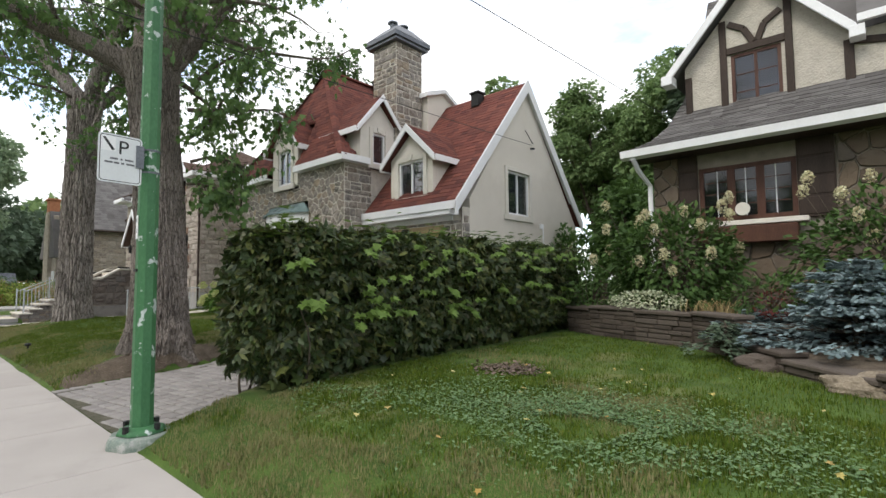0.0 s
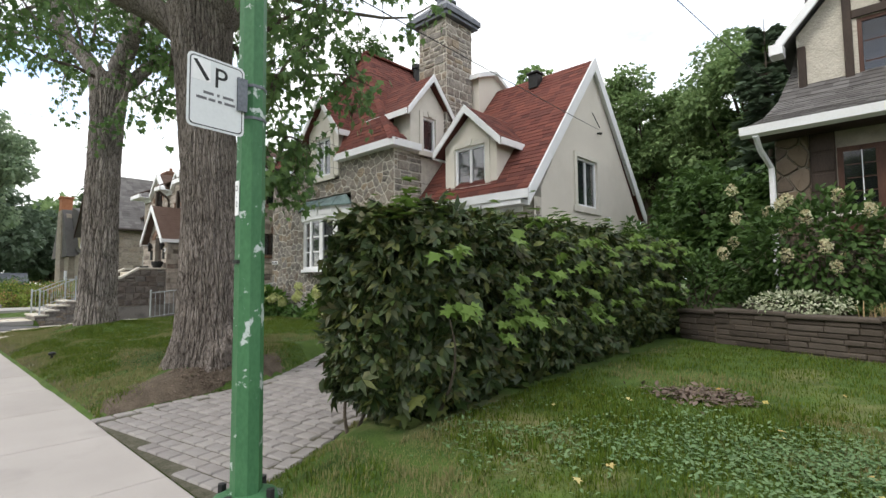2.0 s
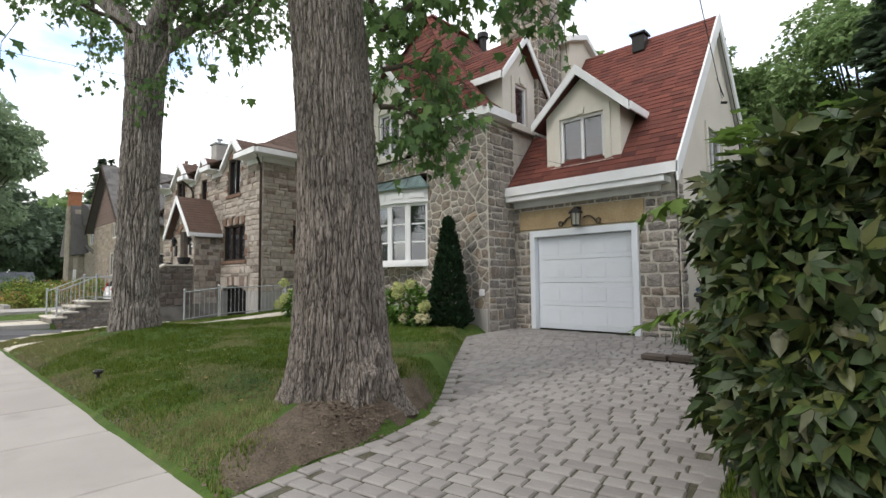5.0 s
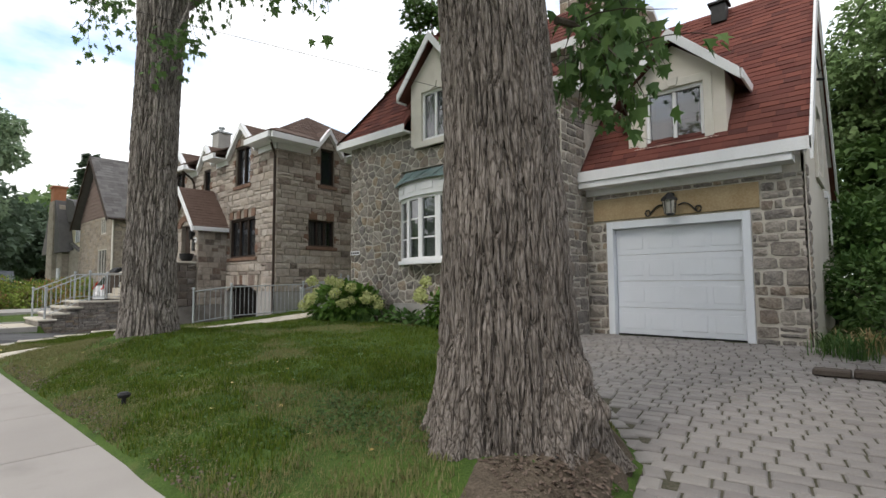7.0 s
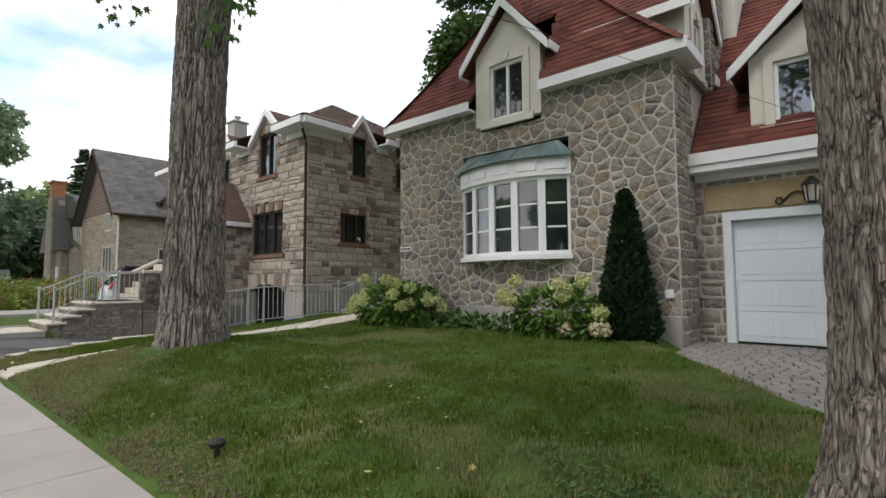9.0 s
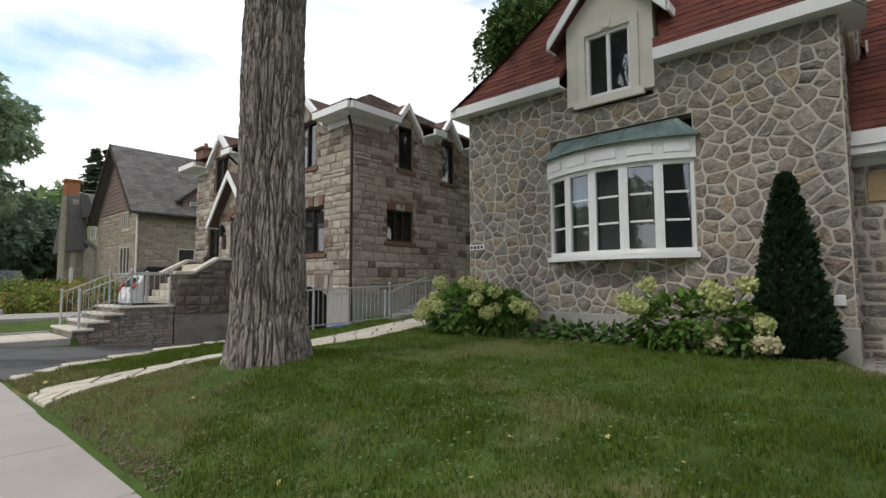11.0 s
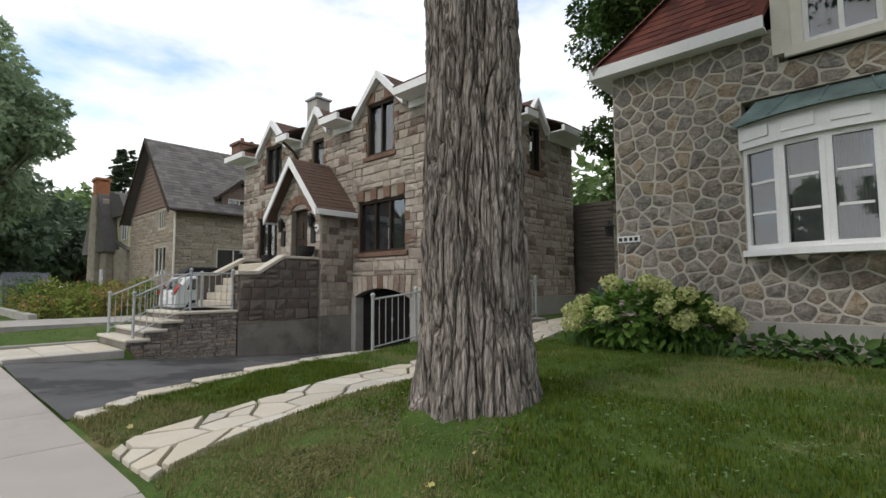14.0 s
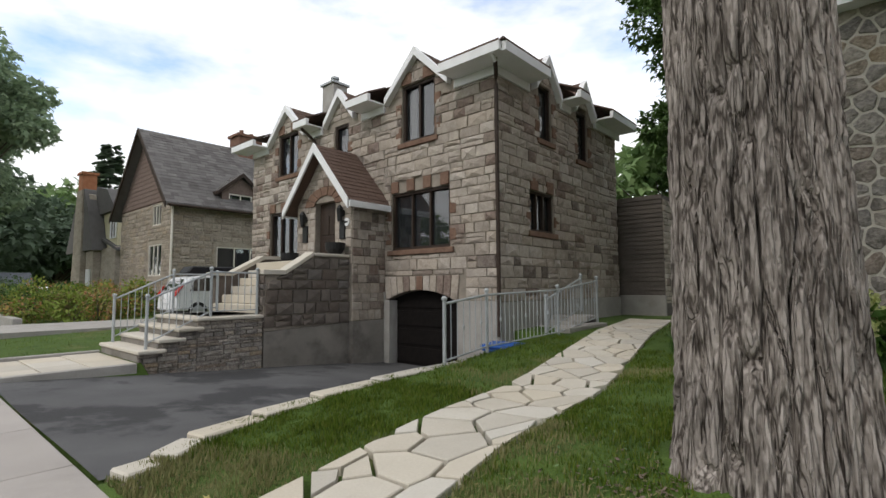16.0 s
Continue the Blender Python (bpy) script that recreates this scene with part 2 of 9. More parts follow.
def bark_mat(name, furrow, plate, pale, scale=15.0):
    """Furrowed bark: long uneven plates with dark cracks between them, flaking pale here and there."""
    m = bpy.data.materials.new(name)
    m.use_nodes = True
    N, L = m.node_tree.nodes, m.node_tree.links
    bs = N["Principled BSDF"]
    tc = N.new("ShaderNodeTexCoord")
    mp = N.new("ShaderNodeMapping")
    mp.inputs["Scale"].default_value = (1, 1, 0.15)
    L.new(tc.outputs["Object"], mp.inputs["Vector"])
    wob = N.new("ShaderNodeTexNoise")
    wob.inputs["Scale"].default_value, wob.inputs["Detail"].default_value = 9, 4
    L.new(mp.outputs["Vector"], wob.inputs["Vector"])
    shift = N.new("ShaderNodeVectorMath")
    shift.operation = "MULTIPLY_ADD"
    shift.inputs[1].default_value = (0.10, 0.10, 0.10)
    L.new(wob.outputs["Color"], shift.inputs[0])
    L.new(mp.outputs["Vector"], shift.inputs[2])
    heights = []
    for sc, lo, hi in ((scale * 1.9, 0.0, 0.16), (scale * 4.1, 0.0, 0.2)):
        vo = N.new("ShaderNodeTexVoronoi")
        vo.feature = "DISTANCE_TO_EDGE"
        vo.inputs["Scale"].default_value = sc
        L.new(shift.outputs[0], vo.inputs["Vector"])
        mr = N.new("ShaderNodeMapRange")
        mr.interpolation_type = "SMOOTHSTEP"
        mr.inputs["From Min"].default_value, mr.inputs["From Max"].default_value = lo, hi
        L.new(vo.outputs["Distance"], mr.inputs["Value"])
        heights.append(mr.outputs["Result"])
    both = N.new("ShaderNodeMath")
    both.operation = "MULTIPLY_ADD"
    both.inputs[1].default_value = 0.45
    base = N.new("ShaderNodeMath")
    base.operation = "MULTIPLY"
    base.inputs[1].default_value = 0.55
    L.new(heights[0], base.inputs[0])
    L.new(heights[1], both.inputs[0])
    L.new(base.outputs[0], both.inputs[2])
    fine = N.new("ShaderNodeTexNoise")
    fine.inputs["Scale"].default_value, fine.inputs["Detail"].default_value = 45, 6
    L.new(tc.outputs["Object"], fine.inputs["Vector"])
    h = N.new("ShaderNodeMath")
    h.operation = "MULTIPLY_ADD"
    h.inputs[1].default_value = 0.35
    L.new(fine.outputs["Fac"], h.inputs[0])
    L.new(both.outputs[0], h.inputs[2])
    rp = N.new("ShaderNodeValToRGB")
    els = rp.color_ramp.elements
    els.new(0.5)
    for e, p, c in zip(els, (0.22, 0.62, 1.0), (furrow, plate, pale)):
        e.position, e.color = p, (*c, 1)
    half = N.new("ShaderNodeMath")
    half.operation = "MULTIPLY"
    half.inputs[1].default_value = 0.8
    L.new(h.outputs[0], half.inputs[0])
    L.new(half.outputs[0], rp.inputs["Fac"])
    broad = N.new("ShaderNodeTexNoise")
    broad.inputs["Scale"].default_value, broad.inputs["Detail"].default_value = 1.7, 5
    L.new(tc.outputs["Object"], broad.inputs["Vector"])
    tone = N.new("ShaderNodeMapRange")
    tone.inputs["From Min"].default_value, tone.inputs["From Max"].default_value = 0.3, 0.7
    tone.inputs["To Min"].default_value, tone.inputs["To Max"].default_value = 0.74, 1.28
    L.new(broad.outputs["Fac"], tone.inputs["Value"])
    mx = N.new("ShaderNodeVectorMath")
    mx.operation = "SCALE"
    L.new(rp.outputs["Color"], mx.inputs[0])
    L.new(tone.outputs["Result"], mx.inputs["Scale"])
    L.new(mx.outputs["Vector"], bs.inputs["Base Color"])
    bs.inputs["Roughness"].default_value = 0.95
    bs.inputs["Specular IOR Level"].default_value = 0.15
    bp = N.new("ShaderNodeBump")
    bp.inputs["Strength"].default_value, bp.inputs["Distance"].default_value = 0.9, 0.014
    L.new(h.outputs[0], bp.inputs["Height"])
    L.new(bp.outputs["Normal"], bs.inputs["Normal"])
    return m


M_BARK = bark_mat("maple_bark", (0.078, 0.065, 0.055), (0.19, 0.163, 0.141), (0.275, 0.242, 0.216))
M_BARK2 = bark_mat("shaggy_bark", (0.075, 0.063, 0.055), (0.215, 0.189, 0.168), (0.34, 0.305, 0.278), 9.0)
M_TWIG = surf("twig_bark", (0.05, 0.04, 0.03), (0.11, 0.09, 0.07), rough=0.95, bump=0.4)
M_SOIL = surf("soil", (0.06, 0.046, 0.034), (0.15, 0.12, 0.088), scale=6, fine=60, rough=1.0, bump=0.9, dist=0.03)


def leaf_mat(name, cols, rough=0.6, trans=0.25, spec=0.22):
    return surf(name, cols[0], cols[-1], scale=14, fine=50, rough=rough, bump=0.15, rand="island", rand_cols=cols, amount=0.8, trans=trans, spec=spec)


M_HEDGE = leaf_mat("hedge_leaf", ((0.011, 0.024, 0.007), (0.03, 0.058, 0.012), (0.026, 0.048, 0.016), (0.062, 0.10, 0.02), (0.06, 0.055, 0.022), (0.12, 0.135, 0.03), (0.015, 0.032, 0.009), (0.10, 0.12, 0.06)), rough=0.45, trans=0.14, spec=0.32)
M_MAPLE = leaf_mat("maple_leaf", ((0.06, 0.115, 0.036), (0.105, 0.19, 0.05), (0.16, 0.25, 0.08), (0.09, 0.16, 0.065)), trans=0.4)
M_FARLEAF = leaf_mat("far_leaf", ((0.10, 0.165, 0.065), (0.23, 0.32, 0.13), (0.16, 0.25, 0.09)), trans=0.35)
M_PALELEAF = leaf_mat("feathery_leaf", ((0.22, 0.30, 0.20), (0.36, 0.45, 0.27), (0.29, 0.38, 0.24)), trans=0.45)
M_HYD = leaf_mat("hydrangea_leaf", ((0.055, 0.12, 0.02), (0.09, 0.18, 0.03), (0.14, 0.24, 0.045)), trans=0.25)
M_HOSTA = leaf_mat("hosta_leaf", ((0.035, 0.085, 0.022), (0.07, 0.14, 0.035), (0.115, 0.19, 0.055)), trans=0.2)
M_SHRUB = leaf_mat("shrub_leaf", ((0.035, 0.07, 0.02), (0.062, 0.118, 0.03), (0.095, 0.165, 0.042)), trans=0.25)
M_YEW = leaf_mat("conifer_needle", ((0.009, 0.022, 0.010), (0.015, 0.034, 0.014), (0.022, 0.045, 0.018)), trans=0.05)
M_SPRUCE = leaf_mat("spruce_needle", ((0.09, 0.13, 0.085), (0.14, 0.19, 0.12)), trans=0.25)
M_BLUE = leaf_mat("blue_spruce_needle", ((0.12, 0.165, 0.168), (0.20, 0.265, 0.275), (0.30, 0.385, 0.40), (0.09, 0.13, 0.12)), trans=0.15)
M_VARIEG = leaf_mat("white_edged_leaf", ((0.46, 0.49, 0.33), (0.62, 0.64, 0.48), (0.34, 0.42, 0.22)), trans=0.2)
M_PETAL = leaf_mat("cream_petal", ((0.46, 0.50, 0.19), (0.60, 0.61, 0.31), (0.38, 0.45, 0.13), (0.56, 0.53, 0.32)), trans=0.3)
M_PINKPETAL = leaf_mat("faded_petal", ((0.52, 0.50, 0.30), (0.66, 0.63, 0.44), (0.46, 0.36, 0.22), (0.58, 0.58, 0.36)), trans=0.3)
M_STRAW = leaf_mat("ornamental_grass", ((0.32, 0.23, 0.11), (0.45, 0.34, 0.18), (0.24, 0.22, 0.09)), trans=0.3)
M_FLOWER = leaf_mat("garden_flower", ((0.45, 0.30, 0.06), (0.40, 0.16, 0.14), (0.12, 0.20, 0.04), (0.20, 0.24, 0.05)), trans=0.2)
M_GRASS = leaf_mat("grass_blade", ((0.030, 0.058, 0.006), (0.062, 0.112, 0.011), (0.102, 0.162, 0.017), (0.16, 0.172, 0.036)), rough=0.7, trans=0.25, spec=0.12)
M_LIME = leaf_mat("lime_leaf", ((0.13, 0.20, 0.03), (0.20, 0.27, 0.05), (0.26, 0.28, 0.06)), trans=0.25)
M_CLOVER = leaf_mat("clover_leaf", ((0.08, 0.15, 0.055), (0.13, 0.21, 0.085), (0.17, 0.25, 0.12)), rough=0.5, trans=0.2)
M_DRYGRASS = leaf_mat("dry_grass_blade", ((0.16, 0.17, 0.06), (0.24, 0.21, 0.095), (0.12, 0.16, 0.045), (0.28, 0.24, 0.13)), rough=0.7, trans=0.2)
M_DRYLEAF = leaf_mat("dead_leaf", ((0.13, 0.095, 0.075), (0.20, 0.15, 0.12), (0.09, 0.065, 0.05)), trans=0.1)
M_YELLOWLEAF = leaf_mat("fallen_leaf", ((0.45, 0.36, 0.10), (0.50, 0.47, 0.22), (0.38, 0.22, 0.06)), trans=0.15)


# ---- building blocks ----
def link(name, me, mat, parent=None, label=""):
    ob = new(name, me)
    if mat is not None and not me.materials:
        me.materials.append(mat)
    if parent is not None:
        ob.parent = parent
    if label:
        ob["label"] = label
    return ob


def part(name, bm, mat, parent=None, label="", smooth=False):
    me = bpy.data.meshes.new(name)
    bm.to_mesh(me)
    bm.free()
    if smooth:
        for p in me.polygons:
            p.use_smooth = True
    return link(name, me, mat, parent, label)


class Build:
    """Collects boxes, prisms and tubes into one mesh."""

    def __init__(self):
        self.v, self.f = [], []

    def add(self, verts, faces):
        k = len(self.v)
        self.v += [tuple(p) for p in verts]
        self.f += [tuple(i + k for i in f) for f in faces]
        return self

    def box(self, a, b):
        (x0, y0, z0), (x1, y1, z1) = a, b
        x0, x1, y0, y1, z0, z1 = min(x0, x1), max(x0, x1), min(y0, y1), max(y0, y1), min(z0, z1), max(z0, z1)
        return self.add([(x0, y0, z0), (x1, y0, z0), (x1, y1, z0), (x0, y1, z0), (x0, y0, z1), (x1, y0, z1), (x1, y1, z1), (x0, y1, z1)],
                        [(3, 2, 1, 0), (4, 5, 6, 7), (0, 1, 5, 4), (1, 2, 6, 5), (2, 3, 7, 6), (3, 0, 4, 7)])

    def prism(self, ring, shift):
        """A solid between a ring of points and the same ring shifted."""
        n = len(ring)
        s = Vector(shift)
        a = [Vector(p) for p in ring]
        nrm = sum((a[i].cross(a[(i + 1) % n]) for i in range(n)), Vector())
        if nrm.dot(s) > 0:
            a.reverse()
        pts = a + [p + s for p in a]
        faces = [tuple(range(n)), tuple(range(2 * n - 1, n - 1, -1))] + [(i, i + n, (i + 1) % n + n, (i + 1) % n) for i in range(n)]
        return self.add(pts, faces)

    def tube(self, pts, radii, sides=8, cap=True):
        pts = [Vector(p) for p in pts]
        if not hasattr(radii, "__len__"):
            radii = [radii] * len(pts)
        rings = []
        up = Vector((0, 0, 1))
        for i, p in enumerate(pts):
            d = (pts[min(i + 1, len(pts) - 1)] - pts[max(i - 1, 0)]).normalized()
            ref = up if abs(d.z) < 0.95 else Vector((1, 0, 0))
            s = d.cross(ref).normalized()
            t = s.cross(d)
            rings += [p + (s * math.cos(a) + t * math.sin(a)) * radii[i] for a in (2 * math.pi * k / sides for k in range(sides))]
        fs = []
        for i in range(len(pts) - 1):
            for k in range(sides):
                a, b = i * sides + k, i * sides + (k + 1) % sides
                fs.append((a, a + sides, b + sides, b))
        if cap:
            fs += [tuple(range(sides)), tuple(range(len(rings) - 1, len(rings) - sides - 1, -1))]
        return self.add(rings, fs)

    def make(self, name, mat, parent=None, label="", bevel=0.0, smooth=False, weld=False):
        me = bpy.data.meshes.new(name)
        me.from_pydata(self.v, [], self.f)
        bm = bmesh.new()
        bm.from_mesh(me)
        if weld:
            bmesh.ops.remove_doubles(bm, verts=bm.verts, dist=0.0005)
            seen = {}
            for fc in bm.faces:
                seen.setdefault(tuple(sorted(q.index for q in fc.verts)), []).append(fc)
            bmesh.ops.delete(bm, geom=[fc for g in seen.values() if len(g) > 1 for fc in g], context="FACES_ONLY")
        if bevel:
            bmesh.ops.bevel(bm, geom=bm.edges[:], offset=bevel, segments=1, affect="EDGES", clamp_overlap=True)
        bmesh.ops.recalc_face_normals(bm, faces=bm.faces)
        bm.to_mesh(me)
        bm.free()
        if smooth:
            me.polygons.foreach_set("use_smooth", [True] * len(me.polygons))
        return link(name, me, mat, parent, label)


def box(name, a, b, mat, parent=None, label="", bevel=0.0):
    return Build().box(a, b).make(name, mat, parent, label, bevel)


def thing(name, at, label, category, group="", kind=""):
    """An Empty at the base of a thing."""
    ob = new(name)
    ob.empty_display_size = 0.2
    ob.location = at
    return tagged(ob, label, category, group, kind)


def adopt(ob, *kids):
    """Parents pieces built in world places to a thing, and leaves them where they are."""
    for k in kids:
        k.parent = ob
        k.matrix_parent_inverse = Matrix.Translation(ob.location).inverted()


def settle(ob):
    for k in ob.children:
        k.matrix_parent_inverse = Matrix.Translation(ob.location).inverted()


class Face2:
    """A plane with axes u and v, for walls: u runs along it, v up, n out of it."""

    def __init__(self, o, u, v=(0, 0, 1)):
        self.o, self.u, self.v = Vector(o), Vector(u).normalized(), Vector(v).normalized()
        self.n = self.u.cross(self.v).normalized()

    def at(self, a, b, c=0.0):
        return self.o + self.u * a + self.v * b + self.n * c


def cut(poly, a, b, c):
    """The part of a flat polygon where a*x + b*y <= c."""
    res = []
    n = len(poly)
    for i in range(n):
        p, q = poly[i], poly[(i + 1) % n]
        dp, dq = a * p[0] + b * p[1] - c, a * q[0] + b * q[1] - c
        if dp <= 0:
            res.append(p)
        if (dp < 0 < dq) or (dq < 0 < dp):
            t = dp / (dp - dq)
            res.append((p[0] + t * (q[0] - p[0]), p[1] + t * (q[1] - p[1])))
    return res


def area(poly):
    return 0.5 * sum(poly[i][0] * poly[(i + 1) % len(poly)][1] - poly[(i + 1) % len(poly)][0] * poly[i][1] for i in range(len(poly)))


def clip_convex(poly, outline):
    for i in range(len(outline)):
        (x0, y0), (x1, y1) = outline[i], outline[(i + 1) % len(outline)]
        a, b = y1 - y0, x0 - x1
        poly = cut(poly, a, b, a * x0 + b * y0)
        if len(poly) < 3:
            return []
    return poly


def avoid(poly, holes):
    for x0, y0, x1, y1 in holes:
        if len(poly) < 3:
            return []
        xs, ys = [p[0] for p in poly], [p[1] for p in poly]
        if max(xs) <= x0 or min(xs) >= x1 or max(ys) <= y0 or min(ys) >= y1:
            continue
        tries = [cut(poly, 1, 0, x0), cut(poly, -1, 0, -x1), cut(poly, 0, 1, y0), cut(poly, 0, -1, -y1)]
        tries = [t for t in tries if len(t) > 2]
        if not tries:
            return []
        poly = max(tries, key=lambda t: abs(area(t)))
    return poly


def inset(poly, d):
    """A convex polygon drawn in by d."""
    res = poly
    for i in range(len(poly)):
        (x0, y0), (x1, y1) = poly[i], poly[(i + 1) % len(poly)]
        a, b = y1 - y0, x0 - x1
        ln = math.hypot(a, b)
        if ln < 1e-6:
            continue
        res = cut(res, a / ln, b / ln, (a * x0 + b * y0) / ln - d)
        if len(res) < 3:
            return []
    return res


def tidy(poly, least):
    res = []
    for p in poly:
        if not res or math.hypot(p[0] - res[-1][0], p[1] - res[-1][1]) > least:
            res.append(p)
    while len(res) > 2 and math.hypot(res[0][0] - res[-1][0], res[0][1] - res[-1][1]) <= least:
        res.pop()
    return res


def cells(outline, size, rng, jitter=0.75, tall=0.8):
    """Irregular many-sided stones that fill an outline."""
    xs, ys = [p[0] for p in outline], [p[1] for p in outline]
    seeds = []
    sy = size * tall
    rows = int((max(ys) - min(ys)) / sy) + 3
    for r in range(-1, rows):
        y = min(ys) + r * sy
        x = min(xs) - size * (1.5 if r % 2 else 1.0)
        while x < max(xs) + size:
            seeds.append((x + rng.uniform(-0.5, 0.5) * jitter * size, y + rng.uniform(-0.5, 0.5) * jitter * sy))
            x += size * rng.uniform(0.7, 1.35)
    arr = np.array(seeds)
    res = []
    for i, (x, y) in enumerate(seeds):
        d = (arr[:, 0] - x) ** 2 + (arr[:, 1] - y) ** 2
        poly = [(x - 2 * size, y - 2 * size), (x + 2 * size, y - 2 * size), (x + 2 * size, y + 2 * size), (x - 2 * size, y + 2 * size)]
        for j in np.argsort(d)[1:16]:
            qx, qy = seeds[j]
            a, b = qx - x, qy - y
            poly = cut(poly, a, b, (qx * qx + qy * qy - x * x - y * y) / 2)
            if len(poly) < 3:
                break
        if len(poly) > 2:
            res.append(poly)
    return res


def courses(outline, rng, heights=(0.15, 0.2, 0.25), widths=(0.25, 0.6)):
    """Squared stones laid in courses."""
    xs, ys = [p[0] for p in outline], [p[1] for p in outline]
    res = []
    y = min(ys)
    while y < max(ys):
        h = rng.choice(heights)
        x = min(xs) - rng.uniform(0, 0.4)
        while x < max(xs):
            w = rng.uniform(*widths)
            if h > 0.19 and rng.random() < 0.22:
                m = h * rng.uniform(0.4, 0.6)
                res += [[(x, y), (x + w, y), (x + w, y + m), (x, y + m)], [(x, y + m), (x + w, y + m), (x + w, y + h), (x, y + h)]]
            else:
                k = rng.uniform(-0.012, 0.012)
                res.append([(x, y), (x + w, y), (x + w + k, y + h), (x, y + h)])
            x += w
        y += h
    return res


def stone_solid(face, poly, depth, rng, edge=0.007, rough=0.010):
    """One stone: a base ring, a worn edge and an uneven front."""
    n = len(poly)
    cx, cy = sum(p[0] for p in poly) / n, sum(p[1] for p in poly) / n
    top = []
    for x, y in poly:
        d = math.hypot(x - cx, y - cy) or 1
        k = max(0.4, 1 - edge * 1.6 / d)
        top.append((cx + (x - cx) * k, cy + (y - cy) * k))
    v = [face.at(x, y, -0.02) for x, y in poly] + [face.at(x, y, depth * rng.uniform(0.25, 0.6)) for x, y in poly]
    v += [face.at(x, y, depth + rng.uniform(-0.5, 0.7) * rough) for x, y in top] + [face.at(cx + rng.uniform(-.02, .02), cy, depth + rough * rng.uniform(0.2, 1.6))]
    f = []
    for i in range(n):
        j = (i + 1) % n
        f += [(i, j, n + j, n + i), (n + i, n + j, 2 * n + j, 2 * n + i), (2 * n + i, 2 * n + j, 3 * n)]
    return v, f


def lay(pieces, name, mat, mat_rest, parent, near, rest_name):
    """The pieces nearest to a place of the plan become objects of their own, the others one joined part."""
    p = Vector(near)
    pieces = sorted(pieces, key=lambda vf: (Vector(vf[0][-1]) - p).length)
    for v, f in pieces[:290]:
        me = bpy.data.meshes.new(name)
        me.from_pydata([tuple(q) for q in v], [], f)
        link(name, me, mat, parent)
    if len(pieces) > 290:
        b = Build()
        for v, f in pieces[290:]:
            b.add(v, f)
        me = bpy.data.meshes.new(rest_name)
        me.from_pydata(b.v, [], b.f)
        tagged(link(rest_name, me, mat_rest, parent), kind="stuff")


def wall_slab(face, outline, holes, thick, name, mat, parent, label=""):
    """A wall with thickness and openings through it; outline convex, anticlockwise."""
    xs = sorted({p[0] for p in outline} | {h[0] for h in holes} | {h[2] for h in holes})
    ys = sorted({p[1] for p in outline} | {h[1] for h in holes} | {h[3] for h in holes})
    b = Build()
    for i in range(len(xs) - 1):
        for j in range(len(ys) - 1):
            mx, my = (xs[i] + xs[i + 1]) / 2, (ys[j] + ys[j + 1]) / 2
            if any(h[0] < mx < h[2] and h[1] < my < h[3] for h in holes):
                continue
            q = clip_convex([(xs[i], ys[j]), (xs[i + 1], ys[j]), (xs[i + 1], ys[j + 1]), (xs[i], ys[j + 1])], outline)
            q = tidy(q, 1e-4)
            if len(q) > 2:
                b.prism([face.at(x, y) for x, y in q], face.n * -thick)
    return b.make(name, mat, parent, label, weld=True)


def worn(poly, k=0.2):
    """A polygon with its corners knocked off."""
    n = len(poly)
    res = []
    for i in range(n):
        (ax, ay), (bx, by) = poly[i], poly[(i + 1) % n]
        res += [(ax + (bx - ax) * k, ay + (by - ay) * k), (bx + (ax - bx) * k, by + (ay - by) * k)]
    return res


def stones(face, outline, holes, kind, rng, joint=0.018, depth=0.03, size=0.36, rough=0.010, **kw):
    """Stones over a face: field stones, squared ashlar, or rubble, which is ashlar laid askew with worn corners."""
    res = []
    raw = cells(outline, size, rng, **kw) if kind == "field" else courses(outline, rng, **kw)
    for poly in raw:
        if kind == "rubble":
            poly = [(x + rng.uniform(-0.018, 0.018), y + rng.uniform(-0.016, 0.016)) for x, y in poly]
        q = avoid(clip_convex(poly, outline), holes)
        if len(q) < 3:
            continue
        q = tidy(inset(q, joint / 2), 0.012)
        if len(q) > 2 and abs(area(q)) > 0.003:
            if kind != "ashlar":
                q = worn(q, rng.uniform(0.07, 0.17))
            res.append(stone_solid(face, q, depth * rng.uniform(0.6, 1.3), rng, rough=rough))
    return res


